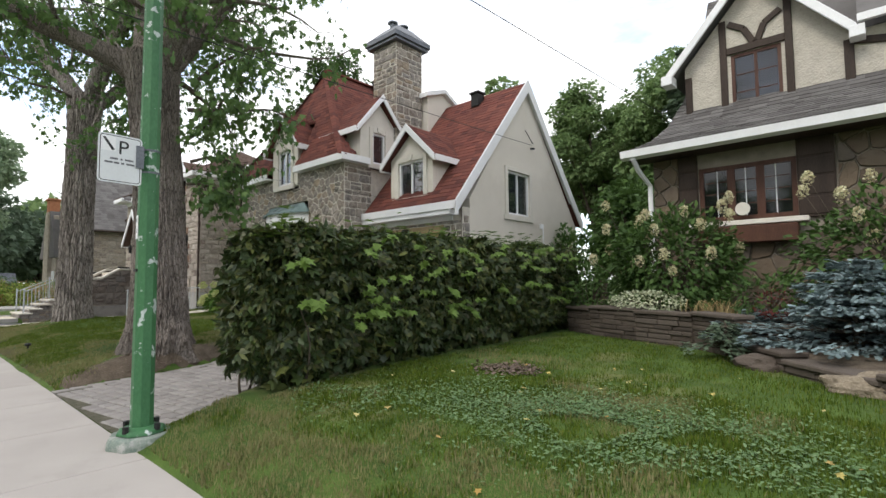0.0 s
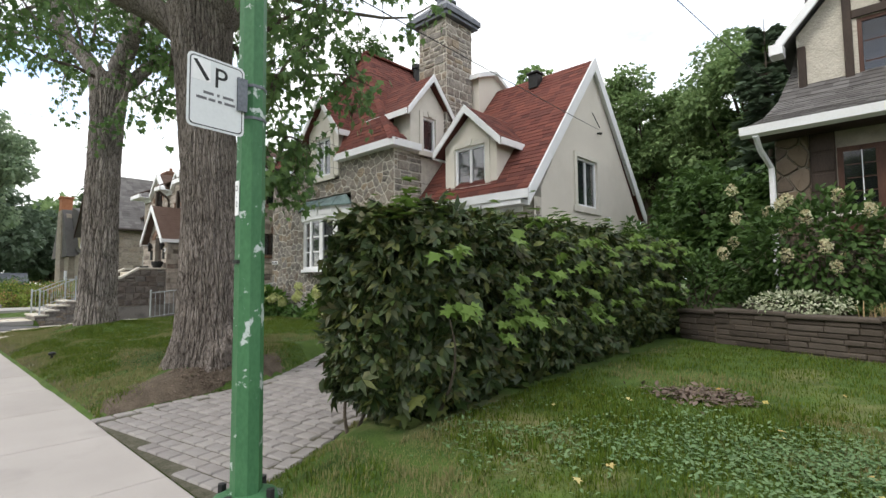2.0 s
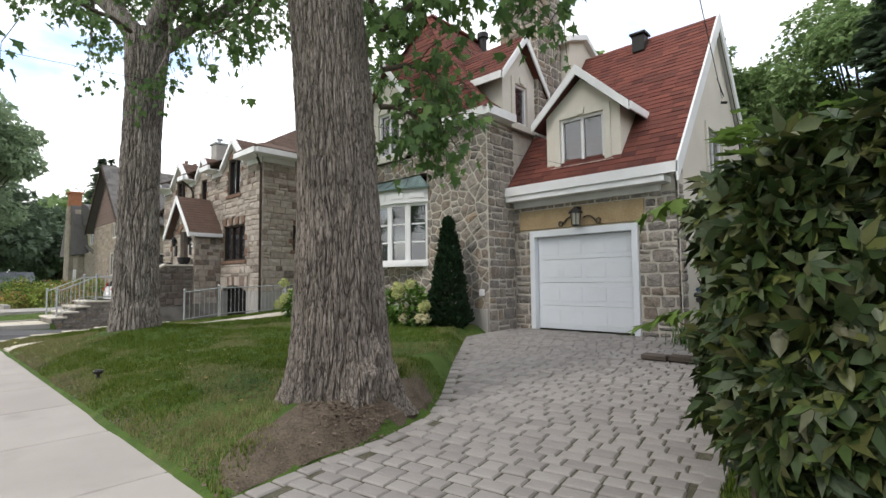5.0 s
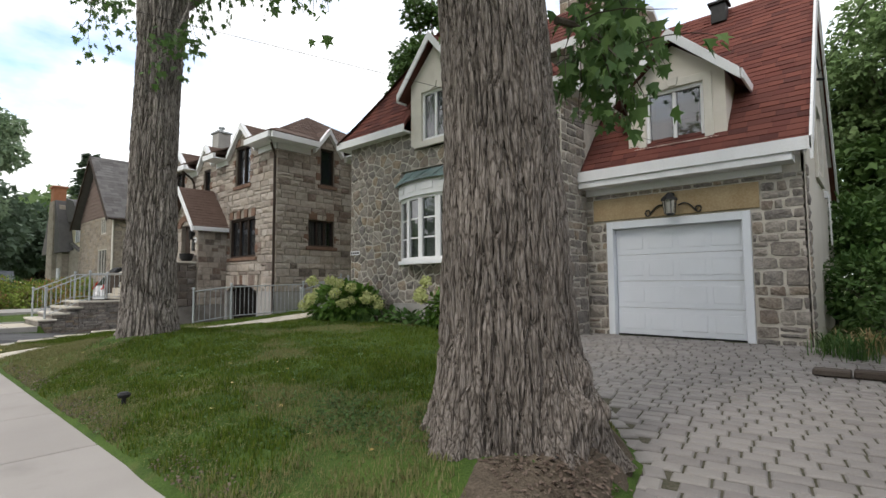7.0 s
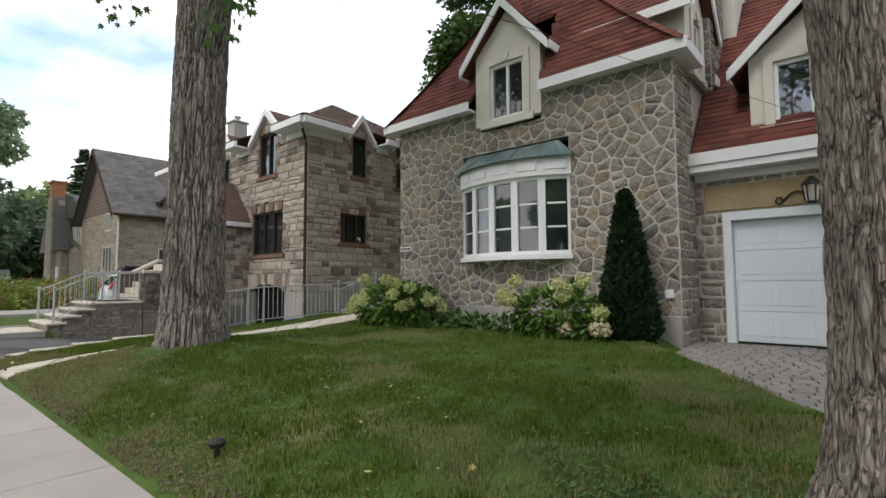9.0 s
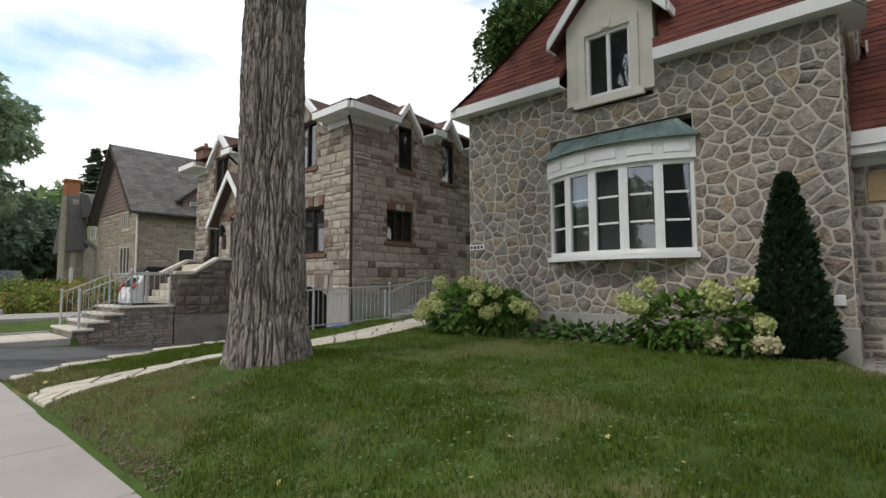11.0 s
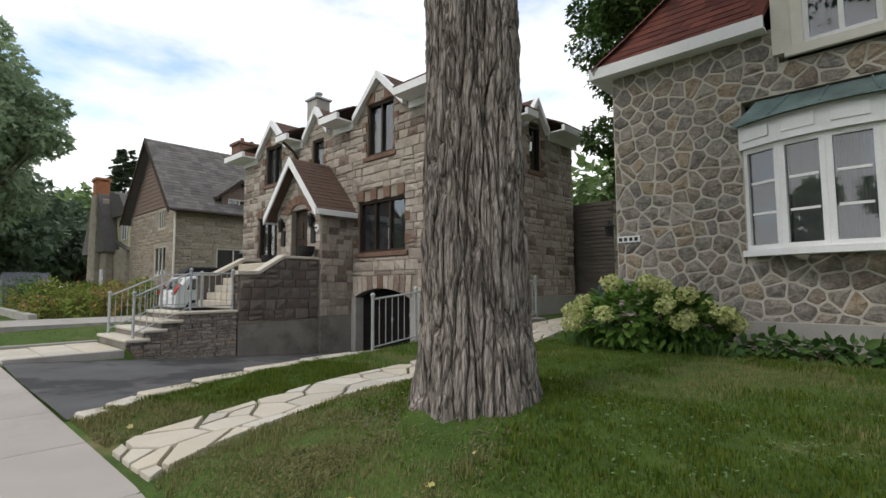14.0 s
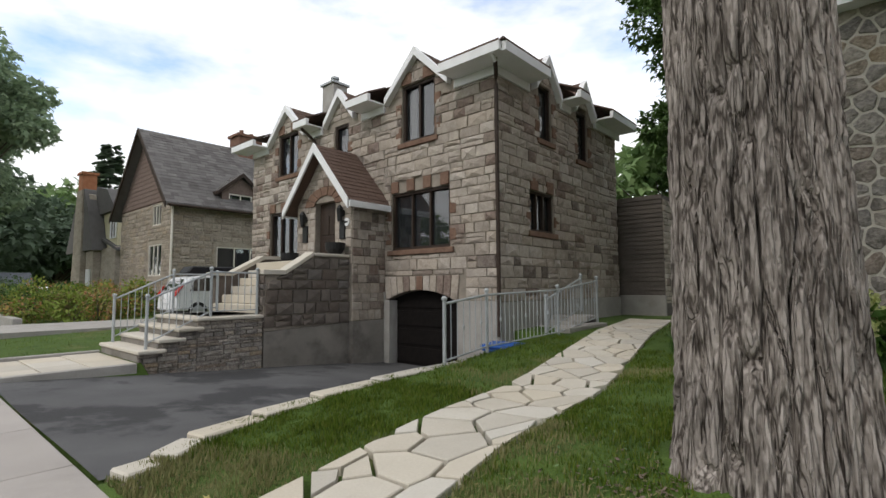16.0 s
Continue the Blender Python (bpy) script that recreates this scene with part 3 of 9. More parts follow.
def shingles(a0, b0, a1, b1, rng, exposure=0.15, tab=0.30, profile=None, lift=0.014):
    """Overlapping tabs between an eave a0-b0 and a ridge a1-b1. profile(s): where a row at s lies between them, as (along, extra height)."""
    a0, b0, a1, b1 = Vector(a0), Vector(b0), Vector(a1), Vector(b1)
    slope = (((a1 + b1) - (a0 + b0)) / 2).length
    rows = max(2, int(slope / exposure))
    nrm = (b0 - a0).cross((a1 + b1) / 2 - a0).normalized()
    if nrm.z < 0:
        nrm.negate()

    def ends(s):
        e = profile(s) if profile else 0.0
        return a0.lerp(a1, s) + Vector((0, 0, e)), b0.lerp(b1, s) + Vector((0, 0, e))
    res = []
    for r in range(rows):
        s0, s1 = r / rows, min(1.0, (r + 1.25) / rows)
        p0, q0 = ends(s0)
        p1, q1 = ends(s1)
        w = (q0 - p0).length
        if w < 0.05:
            continue
        x = -rng.uniform(0, tab)
        while x < w:
            t = tab * rng.uniform(0.75, 1.2)
            u0, u1 = max(0, x) / w, min(w, x + t - 0.006) / w
            x += t
            if u1 - u0 < 0.01:
                continue
            h = lift * rng.uniform(0.7, 1.4)
            lo = [p0.lerp(q0, u0), p0.lerp(q0, u1)]
            hi = [p1.lerp(q1, u1), p1.lerp(q1, u0)]
            v = [lo[0] + nrm * h, lo[1] + nrm * h, hi[0] + nrm * 0.002, hi[1] + nrm * 0.002, lo[0] - nrm * 0.004, lo[1] - nrm * 0.004]
            res.append((v, [(0, 1, 2, 3), (4, 5, 1, 0), (5, 2, 1), (4, 0, 3)]))
    return res


def leaf_mesh(kind):
    """Points and faces of one leaf, stem at the origin, tip along +y."""
    if kind == "maple":
        o = [(0, 0), (0.46, 0.10), (0.30, 0.34), (0.52, 0.64), (0.19, 0.56), (0, 1.0), (-0.19, 0.56), (-0.52, 0.64), (-0.30, 0.34), (-0.46, 0.10)]
        pts = [(x, y, 0.14 * abs(x) - 0.16 * y * y) for x, y in o]
        return np.array(pts), [(0, 1, 2), (0, 2, 4, 5), (2, 3, 4), (0, 5, 6, 8), (6, 7, 8), (0, 8, 9)]
    if kind == "palm":
        pts, fs = [], []
        for a, ln in ((-75, 0.6), (-38, 0.88), (0, 1.0), (38, 0.88), (75, 0.6)):
            ca, sa = math.cos(radians(a)), math.sin(radians(a))
            k = len(pts)
            for u, w, z in ((0.03, 0, 0), (0.5, 0.15, 0.05), (1.0, 0, -0.16), (0.5, -0.15, 0.05)):
                pts.append((u * ln * sa + w * ca, u * ln * ca - w * sa, z * ln))
            fs += [(k, k + 1, k + 2, k + 3)]
        return np.array(pts), fs
    if kind == "star":
        pts = [(0, 0, 0), (0.5, 0.3, -0.06), (0.2, 0.5, 0.04), (0, 1, -0.1), (-0.2, 0.5, 0.04), (-0.5, 0.3, -0.06)]
        return np.array(pts), [(0, 1, 2, 3), (0, 3, 4, 5)]
    if kind == "oval":
        pts = [(0, 0, 0), (0.26, 0.35, 0.05), (0.20, 0.72, 0.0), (0, 1, -0.10), (-0.20, 0.72, 0.0), (-0.26, 0.35, 0.05)]
        return np.array(pts), [(0, 1, 2, 3), (0, 3, 4, 5)]
    if kind == "blade":
        pts = [(-0.5, 0, 0), (0.5, 0, 0), (0.3, 0.55, 0.06), (0, 1, 0.28)]
        return np.array(pts), [(0, 1, 2, 3)]
    if kind == "needle":
        pts = [(-0.09, 0, 0), (0.09, 0, 0), (0.05, 1, 0.03), (-0.05, 1, 0.03)]
        return np.array(pts), [(0, 1, 2, 3)]
    if kind == "spray":
        pts = [(0, 0, 0), (0.16, 0.3, 0.02), (0.30, 0.42, -0.03), (0.13, 0.55, 0.02), (0.22, 0.78, -0.03), (0, 1, -0.05), (-0.22, 0.78, -0.03), (-0.13, 0.55, 0.02), (-0.30, 0.42, -0.03), (-0.16, 0.3, 0.02)]
        return np.array(pts), [(0, 1, 3, 5), (0, 5, 7, 9), (1, 2, 3), (3, 4, 5), (5, 6, 7), (7, 8, 9)]
    pts = [(-0.5, 0, 0), (0.5, 0, 0), (0.5, 1, 0), (-0.5, 1, 0)]
    return np.array(pts), [(0, 1, 2, 3)]


def scatter(name, kind, pos, tip, up, size, mat, parent=None, label="", wide=1.0):
    """Many leaves as one mesh: at each place, pointing along tip, with its face towards up."""
    pts, fs = leaf_mesh(kind)
    pos, tip, up = np.asarray(pos, float), np.asarray(tip, float), np.asarray(up, float)
    size = np.broadcast_to(np.asarray(size, float), (len(pos),))
    tip = tip / np.maximum(np.linalg.norm(tip, axis=1, keepdims=True), 1e-6)
    side = np.cross(tip, up)
    side /= np.maximum(np.linalg.norm(side, axis=1, keepdims=True), 1e-6)
    nrm = np.cross(side, tip)
    P = pts[None, :, :] * size[:, None, None]
    v = pos[:, None, :] + P[:, :, 0:1] * wide * side[:, None, :] + P[:, :, 1:2] * tip[:, None, :] + P[:, :, 2:3] * nrm[:, None, :]
    n, k = len(pos), len(pts)
    me = bpy.data.meshes.new(name)
    me.vertices.add(n * k)
    me.vertices.foreach_set("co", v.reshape(-1).astype(np.float32))
    loops = np.concatenate([np.array(f) for f in fs])
    lens = np.array([len(f) for f in fs])
    allv = (loops[None, :] + (np.arange(n) * k)[:, None]).reshape(-1)
    alll = np.tile(lens, n)
    me.loops.add(len(allv))
    me.loops.foreach_set("vertex_index", allv.astype(np.int32))
    me.polygons.add(len(alll))
    me.polygons.foreach_set("loop_start", np.concatenate([[0], np.cumsum(alll)[:-1]]).astype(np.int32))
    me.update(calc_edges=True)
    me.validate()
    return link(name, me, mat, parent, label)


def rnd_unit(n, rg):
    v = rg.normal(size=(n, 3))
    return v / np.linalg.norm(v, axis=1, keepdims=True)


RNG = random.Random(7)
NPR = np.random.RandomState(11)


# ---- ground ----
def ramp(v, pts):
    return float(np.interp(v, [p[0] for p in pts], [p[1] for p in pts]))


def smooth(v, a, b):
    t = min(1.0, max(0.0, (v - a) / (b - a)))
    return t * t * (3 - 2 * t)


LAWN = ((1.42, 0.0), (1.55, 0.07), (1.8, 0.13), (2.2, 0.19), (3.0, 0.27), (4.5, 0.34), (8.0, 0.36), (12.0, 0.42), (40.0, 0.5))
DRIVE = ((1.42, 0.0), (4.0, 0.08), (7.0, 0.18), (9.6, 0.25), (40.0, 0.3))
DIP = ((1.42, 0.0), (3.0, -0.10), (5.0, -0.25), (8.8, -0.56), (9.2, -0.56))


def drive_left(y):
    return ramp(y, ((1.4, -8.2), (2.2, -8.3), (2.8, -8.3), (3.5, -8.45), (4.1, -8.85), (5.6, -10.0), (7.8, -11.6), (9.6, -11.62)))


def drive_right(y):
    return ramp(y, ((1.4, -5.15), (2.0, -5.4), (3.0, -5.9), (4.5, -6.05), (6.5, -6.3), (9.6, -6.4)))


def dip_right(y):
    return ramp(y, ((1.4, -20.42), (2.2, -20.75), (3.6, -20.97), (5.9, -21.12), (9.0, -21.3)))


def in_drive(x, y):
    return 1.42 <= y <= 9.58 and drive_left(y) < x < drive_right(y)


def in_dip(x, y):
    return 1.42 <= y <= 9.2 and (-25.78 if y < 3.4 else -26.6) < x < dip_right(y)


def in_path(x, y):
    c = ramp(y, ((1.4, -18.62), (2.5, -18.74), (3.3, -18.88), (5.0, -19.02), (7.5, -19.6), (10.0, -20.15), (14.0, -20.9)))
    return 1.44 < y < 13.6 and abs(x - c) < 0.56


def ground_z(x, y):
    """Height of the ground: flat walk, lawns that rise from it, the two drives."""
    if y < 1.42:
        return 0.0
    lawn = ramp(y, LAWN) + 0.02 * noise.noise(Vector((x * 0.7, y * 0.7, 3.1)))
    d = ramp(y, DRIVE)
    if -12.5 < x < -4.0:
        a = smooth(x, drive_left(y) - 0.35, drive_left(y)) * (1 - smooth(x, drive_right(y), drive_right(y) + 0.5))
        lawn = lawn + (d - lawn) * a
    if x < -17.8 and y < 30:
        b = ramp(y, ((1.42, 0), (1.8, 0.05), (3.8, 0.18), (6, 0.22), (10, 0.42), (14, 0.45)))
        lawn += (b - lawn) * smooth(-x, 17.8, 19.1)
    if (-25.78 if y < 3.4 else -26.6) < x < dip_right(y) + 0.02 and y < 9.2:
        lawn = ramp(y, DIP)
    elif x <= (-25.78 if y < 3.4 else -26.6):
        far = ramp(y, ((1.42, 0.0), (3.0, 0.06), (9.0, 0.25), (40, 0.5)))
        lawn = far
    for tx, ty, th in ((-9.1, 2.97, 0.10), (-16.82, 3.3, 0.20)):
        q = math.hypot(x - tx, y - ty)
        if x < drive_left(y) - 0.05 or tx < -12:
            lawn += th * math.exp(-(q / 0.95) ** 2)
    return lawn


def lines(lo, hi, step, out_lo, out_hi):
    mid = list(np.arange(lo, hi + 1e-6, step))
    left, d = [], step
    x = lo
    while x > out_lo:
        d *= 1.5
        x = max(out_lo, x - d)
        left.append(x)
    right, d, x = [], step, hi
    while x < out_hi:
        d *= 1.5
        x = min(out_hi, x + d)
        right.append(x)
    return left[::-1] + mid + right


def ground_sheet():
    xs, ys = lines(-27.0, 3.0, 0.12, -900, 900), lines(1.42, 9.4, 0.12, -900, 900)
    v, f = [], []
    for y in ys:
        for x in xs:
            z = ground_z(x, y)
            if y < 1.42 or (in_drive(x, y) or in_dip(x, y) or in_path(x, y)):
                z -= 0.045
            v.append((x, y, z))
    w = len(xs)
    for j in range(len(ys) - 1):
        for i in range(w - 1):
            a = j * w + i
            f.append((a, a + 1, a + w + 1, a + w))
    me = bpy.data.meshes.new("ground")
    me.from_pydata(v, [], f)
    me.polygons.foreach_set("use_smooth", [True] * len(f))
    m = surf("lawn_ground", (0.032, 0.062, 0.010), (0.08, 0.13, 0.024), scale=2.5, fine=70, rough=0.95, bump=0.8, dist=0.03,
             dirt=(0.19, 0.16, 0.08), dirt_scale=0.55, dirt_at=(0.55, 0.72))
    return tagged(link("ground", me, m), "mown green lawn with worn dry patches", "ground", kind="structure")


ground = ground_sheet()

# public walk: concrete slabs with open joints
sidewalk = tagged(new("sidewalk"), "pale concrete public walk laid in slabs", "sidewalk", kind="structure")
for row, (ya, yb) in enumerate(((-1.55, -0.075), (-0.07, 1.41))):
    x = -90.0
    while x < 24:
        box("slab", (x + 0.006, ya, -0.12), (x + 1.494, yb, 0.0 - 0.002 * (int(x * 2) % 3)), M_WALKSLAB, sidewalk, bevel=0.008 if x > -45 else 0)
        x += 1.5
box("kerb", (-90, -1.75, -0.25), (24, -1.56, -0.005), M_CONCRETE, sidewalk, bevel=0.02)
road = tagged(box("road", (-300, -11, -0.3), (120, -1.76, -0.13), M_ASPHALT), "grey asphalt street beside the walk", "road", kind="structure")


# ---- windows, dormers, roofs ----
def window(face, x0, z0, x1, z1, parent, mat=M_WHITE, cols=2, rows=1, frame=0.06, depth=0.10, curtain=0.0, bar=0.035, label="", room=True, mullion=0.06, glass=M_GLASS):
    """A window in an opening: frame, mullions, glazing bars, panes, a dark sheet behind painted as the unlit interior.
    """
    w = thing("window", face.at((x0 + x1) / 2, z0, -depth), "", "")
    w.parent = parent
    w.matrix_parent_inverse = Matrix.Translation(parent.location).inverted()
    if label:
        w["label"] = label

    def slab(name, a, b, c, d, n0, n1, m, bevel=0.0):
        bb = Build().prism([face.at(a, b, n0), face.at(c, b, n0), face.at(c, d, n0), face.at(a, d, n0)], face.n * (n1 - n0))
        o = bb.make(name, m, w, bevel=bevel)
        o.matrix_parent_inverse = Matrix.Translation(w.location).inverted()
        return o
    fr = Build()
    for a, b, c, d in ((x0, z0, x0 + frame, z1), (x1 - frame, z0, x1, z1), (x0 + frame, z0, x1 - frame, z0 + frame), (x0 + frame, z1 - frame, x1 - frame, z1)):
        fr.prism([face.at(a, b, -depth), face.at(c, b, -depth), face.at(c, d, -depth), face.at(a, d, -depth)], face.n * (depth * 0.75))
    o = fr.make("frame", mat, w)
    o.matrix_parent_inverse = Matrix.Translation(w.location).inverted()
    cw = (x1 - x0 - 2 * frame) / cols
    for i in range(cols):
        a, c = x0 + frame + i * cw, x0 + frame + (i + 1) * cw
        if i:
            slab("mullion", a - mullion / 2, z0 + frame, a + mullion / 2, z1 - frame, -depth, -depth * 0.35, mat)
        slab("pane", a + 0.004, z0 + frame, c - 0.004, z1 - frame, -depth * 0.8, -depth * 0.8 + 0.006, glass).visible_shadow = False
        for r in range(1, rows):
            zz = z0 + frame + r * (z1 - z0 - 2 * frame) / rows
            slab("glazing_bar", a + 0.03, zz - bar / 2, c - 0.03, zz + bar / 2, -depth * 0.75, -depth * 0.55, mat)
    # flat dark sheet whose colour stands in for the shade indoors
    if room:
        slab("room", x0 - 0.2, z0 - 0.2, x1 + 0.2, z1 + 0.2, -depth - 0.45, -depth - 0.40, M_ROOM_SHADE)
    if curtain:
        halves = [Build(), Build()]
        n = 60
        pts = []
        for k in range(n + 1):
            t = k / n
            xx = x0 + frame + t * (x1 - x0 - 2 * frame)
            pts.append((xx, 0.03 * math.sin(k * 1.3) + 0.014 * math.sin(k * 0.37)))
        for k in range(n):
            u = k / n
            if curtain < 1 and (curtain / 2 < u < 1 - curtain / 2):
                continue
            (xa, da), (xb, db) = pts[k], pts[k + 1]
            halves[int(curtain < 1 and u > 0.5)].add([face.at(xa, z0, -depth - 0.12 + da), face.at(xb, z0, -depth - 0.12 + db), face.at(xb, z1, -depth - 0.12 + db), face.at(xa, z1, -depth - 0.12 + da)], [(0, 1, 2, 3)])
        for cb in halves:
            if cb.v:
                o = cb.make("curtain", M_CURTAIN, w)
                o.matrix_parent_inverse = Matrix.Translation(w.location).inverted()
    return w


def gable_dormer(parent, face, cx, half, base, eave, peak, depth, win, wall_mat, roof_pieces, mat_fascia=M_WHITE, over=0.22, side=0.28, trim=True, roof_under=M_RED_I):
    """A dormer: front wall with its window, cheeks, a gabled roof with white bargeboards and soffit."""
    x0, x1 = cx - half, cx + half
    g = thing("dormer", face.at(cx, base), "", "")
    adopt(parent, g)
    kids = []
    outline = [(x0, base), (x1, base), (x1, eave), (cx, peak - 0.12), (x0, eave)]
    wx0, wz0, wx1, wz1 = win
    kids.append(wall_slab(face, outline, [win], 0.14, "dormer_wall", wall_mat, None))
    for x in (x0, x1 - 0.1):
        cheek = Build().prism([face.at(x, base, -0.145), face.at(x + 0.1, base, -0.145), face.at(x + 0.1, eave + 0.05, -0.145), face.at(x, eave + 0.05, -0.145)], face.n * -(depth))
        kids.append(cheek.make("cheek", wall_mat))
    k = (peak - eave) / half
    roof = Build()
    barge = Build()
    for s in (-1, 1):
        ex, ez = cx + s * (half + side), eave - k * side
        th = 0.10
        roof.prism([face.at(ex, ez, over - 0.03), face.at(cx, peak, over - 0.03), face.at(cx, peak + th, over - 0.03), face.at(ex, ez + th, over - 0.03)], face.n * -(depth + over))
        barge.prism([face.at(ex, ez - 0.07, over - 0.03), face.at(cx, peak - 0.09, over - 0.03), face.at(cx, peak + th + 0.025, over - 0.03), face.at(ex, ez + th + 0.025, over - 0.03)], face.n * 0.04)
        barge.prism([face.at(ex, ez - 0.05, over - 0.04), face.at(ex + s * 0.035, ez - 0.05, over - 0.04), face.at(ex + s * 0.035, ez + th + 0.02, over - 0.04), face.at(ex, ez + th + 0.02, over - 0.04)], face.n * -(depth))
        a0, b0 = face.at(ex, ez + th, over), face.at(ex, ez + th, -depth)
        a1, b1 = face.at(cx, peak + th, over), face.at(cx, peak + th, -depth)
        roof_pieces += shingles(a0, b0, a1, b1, RNG)
    kids.append(roof.make("dormer_roof", roof_under))
    kids.append(barge.make("bargeboard", mat_fascia, bevel=0.006))
    if trim:
        t = Build()
        w = 0.14
        for a, b, c, d in ((wx0 - w, wz0 - 0.02, wx0, wz1 + w), (wx1, wz0 - 0.02, wx1 + w, wz1 + w), (wx0, wz1, wx1, wz1 + w)):
            t.prism([face.at(a, b), face.at(c, b), face.at(c, d), face.at(a, d)], face.n * 0.035)
        m = (wx0 + wx1) / 2
        t.prism([face.at(m - 0.07, wz1 + 0.02, 0.036), face.at(m + 0.07, wz1 + 0.02, 0.036), face.at(m + 0.10, wz1 + w + 0.03, 0.036), face.at(m - 0.10, wz1 + w + 0.03, 0.036)], face.n * 0.03)
        t.prism([face.at(wx0 - 0.22, wz0 - 0.16), face.at(wx1 + 0.22, wz0 - 0.16), face.at(wx1 + 0.22, wz0 - 0.021), face.at(wx0 - 0.22, wz0 - 0.021)], face.n * 0.07)
        kids.append(t.make("trim", M_TRIM, bevel=0.006))
    adopt(g, *kids)
    return g


# ---- the red-roofed stone house ----
H1 = thing("stone_house", (-13, 8.6, 0), "grey fieldstone house with steep red shingle roof and white trim", "house")
F_FRONT = Face2((-17.95, 8.6, 0), (1, 0, 0))
bow = (1.95, 1.72, 4.47, 4.0)
dorm1 = (2.74, 4.58, 3.58, 5.80)
holes = [bow, (2.45, 4.45, 3.90, 5.2)]
front_out = [(0, 0.0), (6.33, 0.0), (6.33, 4.98), (0, 4.98)]
w_front = wall_slab(F_FRONT, front_out, holes, 0.3, "wall", M_MORTAR, None)
F_SIDE = Face2((-11.62, 8.6, 0), (0, 1, 0))
w_side = wall_slab(F_SIDE, [(0.303, 0), (6, 0), (6, 4.98), (0.303, 4.98)], [(0.95, 4.85, 2.0, 5.0)], 0.3, "wall", M_MORTAR, None)
F_GAR = Face2((-11.615, 9.6, 0), (1, 0, 0))
door = (0.42, 0.0, 2.86, 2.42)
w_gar = wall_slab(F_GAR, [(0, 0), (3.6, 0), (3.6, 3.25), (0, 3.25)], [door], 0.3, "wall", M_MORTAR, None)
F_LEFT = Face2((-17.95, 14.0, 0), (0, -1, 0))
w_left = wall_slab(F_LEFT, [(0, 0), (5.098, 0), (5.098, 4.98), (0, 4.98)], [], 0.3, "wall", M_MORTAR, None)
F_GABLE = Face2((-8.0, 9.905, 0), (0, 1, 0))
gw = (1.72, 3.30, 2.86, 4.58)
w_gable = wall_slab(F_GABLE, [(0, 0), (5.85, 0), (5.85, 3.2), (2.75, 7.32), (0, 3.55)], [gw], 0.3, "wall", M_STUCCO, None, "cream stucco gable wall")
w_back = box("wall", (-17.6, 14.0, 0), (-8.3, 14.3, 4.98), M_STUCCO)
adopt(H1, w_front, w_side, w_gar, w_left, w_gable, w_back)
box_floor = box("floor_slab", (-17.6, 8.91, 4.7), (-11.95, 13.9, 4.9), M_DARKWOOD)
adopt(H1, box_floor)

roof_red = []
# bell-cast hip roof over the stone block
EX0, EX1, EY0, EY1, EZ = -18.22, -11.36, 8.34, 14.3, 5.08
AP0, AP1, APZ = (-14.8, 10.15), (-14.8, 12.6), 9.05
bell = lambda s: -0.75 * s * (1 - s)
hips = [((EX0, EY0, EZ), (EX1, EY0, EZ), (*AP0, APZ), (*AP0, APZ)),
        ((EX1, EY0, EZ), (EX1, EY1, EZ), (*AP0, APZ), (*AP1, APZ)),
        ((EX0, EY1, EZ), (EX0, EY0, EZ), (*AP1, APZ), (*AP0, APZ)),
        ((EX1, EY1, EZ), (EX0, EY1, EZ), (*AP1, APZ), (*AP1, APZ))]


def in_dormer(p):
    return (-15.60 < p[0] < -13.97 and p[1] < 9.2) or (p[0] > -12.2 and 8.95 < p[1] < 10.62)


under = Build()
for k, (a0, b0, a1, b1) in enumerate(hips):
    A0, B0, A1, B1 = (Vector(p) for p in (a0, b0, a1, b1))
    for r in range(12):
        s, t = r / 12, (r + 1) / 12
        for i in range(48):
            u, w = i / 48, (i + 1) / 48
            lo, hi = (A0.lerp(A1, s), B0.lerp(B1, s)), (A0.lerp(A1, t), B0.lerp(B1, t))
            ring = [lo[0].lerp(lo[1], u), lo[0].lerp(lo[1], w), hi[0].lerp(hi[1], w), hi[0].lerp(hi[1], u)]
            for q, e in zip(ring, (s, s, t, t)):
                q.z += bell(e)
            if in_dormer(sum(ring, Vector()) / 4):
                continue
            under.add([*ring, *(q - Vector((0, 0, 0.1)) for q in ring)], [(0, 1, 2, 3), (7, 6, 5, 4), (0, 4, 5, 1)])
    roof_red += [q for q in shingles(a0, b0, a1, b1, RNG, profile=bell) if not in_dormer(q[0][0]) and not in_dormer(q[0][1])]
roof1 = under.make("roof", M_RED_I)
# hip caps
caps = Build()
for c in ((EX0, EY0), (EX1, EY0)):
    for r in range(26):
        s, t = r / 26, (r + 1.3) / 26
        p, q = Vector((*c, EZ)).lerp(Vector((*AP0, APZ)), s), Vector((*c, EZ)).lerp(Vector((*AP0, APZ)), min(1, t))
        p.z += bell(s) + 0.045
        q.z += bell(min(1, t)) + 0.025
        d = (q - p).normalized()
        sd = d.cross(Vector((0, 0, 1))).normalized() * 0.13
        dn = Vector((0, 0, -0.075))
        caps.add([p - sd + dn, p, p + sd + dn, q - sd + dn, q, q + sd + dn], [(0, 1, 4, 3), (1, 2, 5, 4), (0, 2, 1)])
caps.box((-14.93, 10.1, 9.03), (-14.67, 12.6, 9.09))
cap1 = caps.make("hip_cap", M_RED_I)
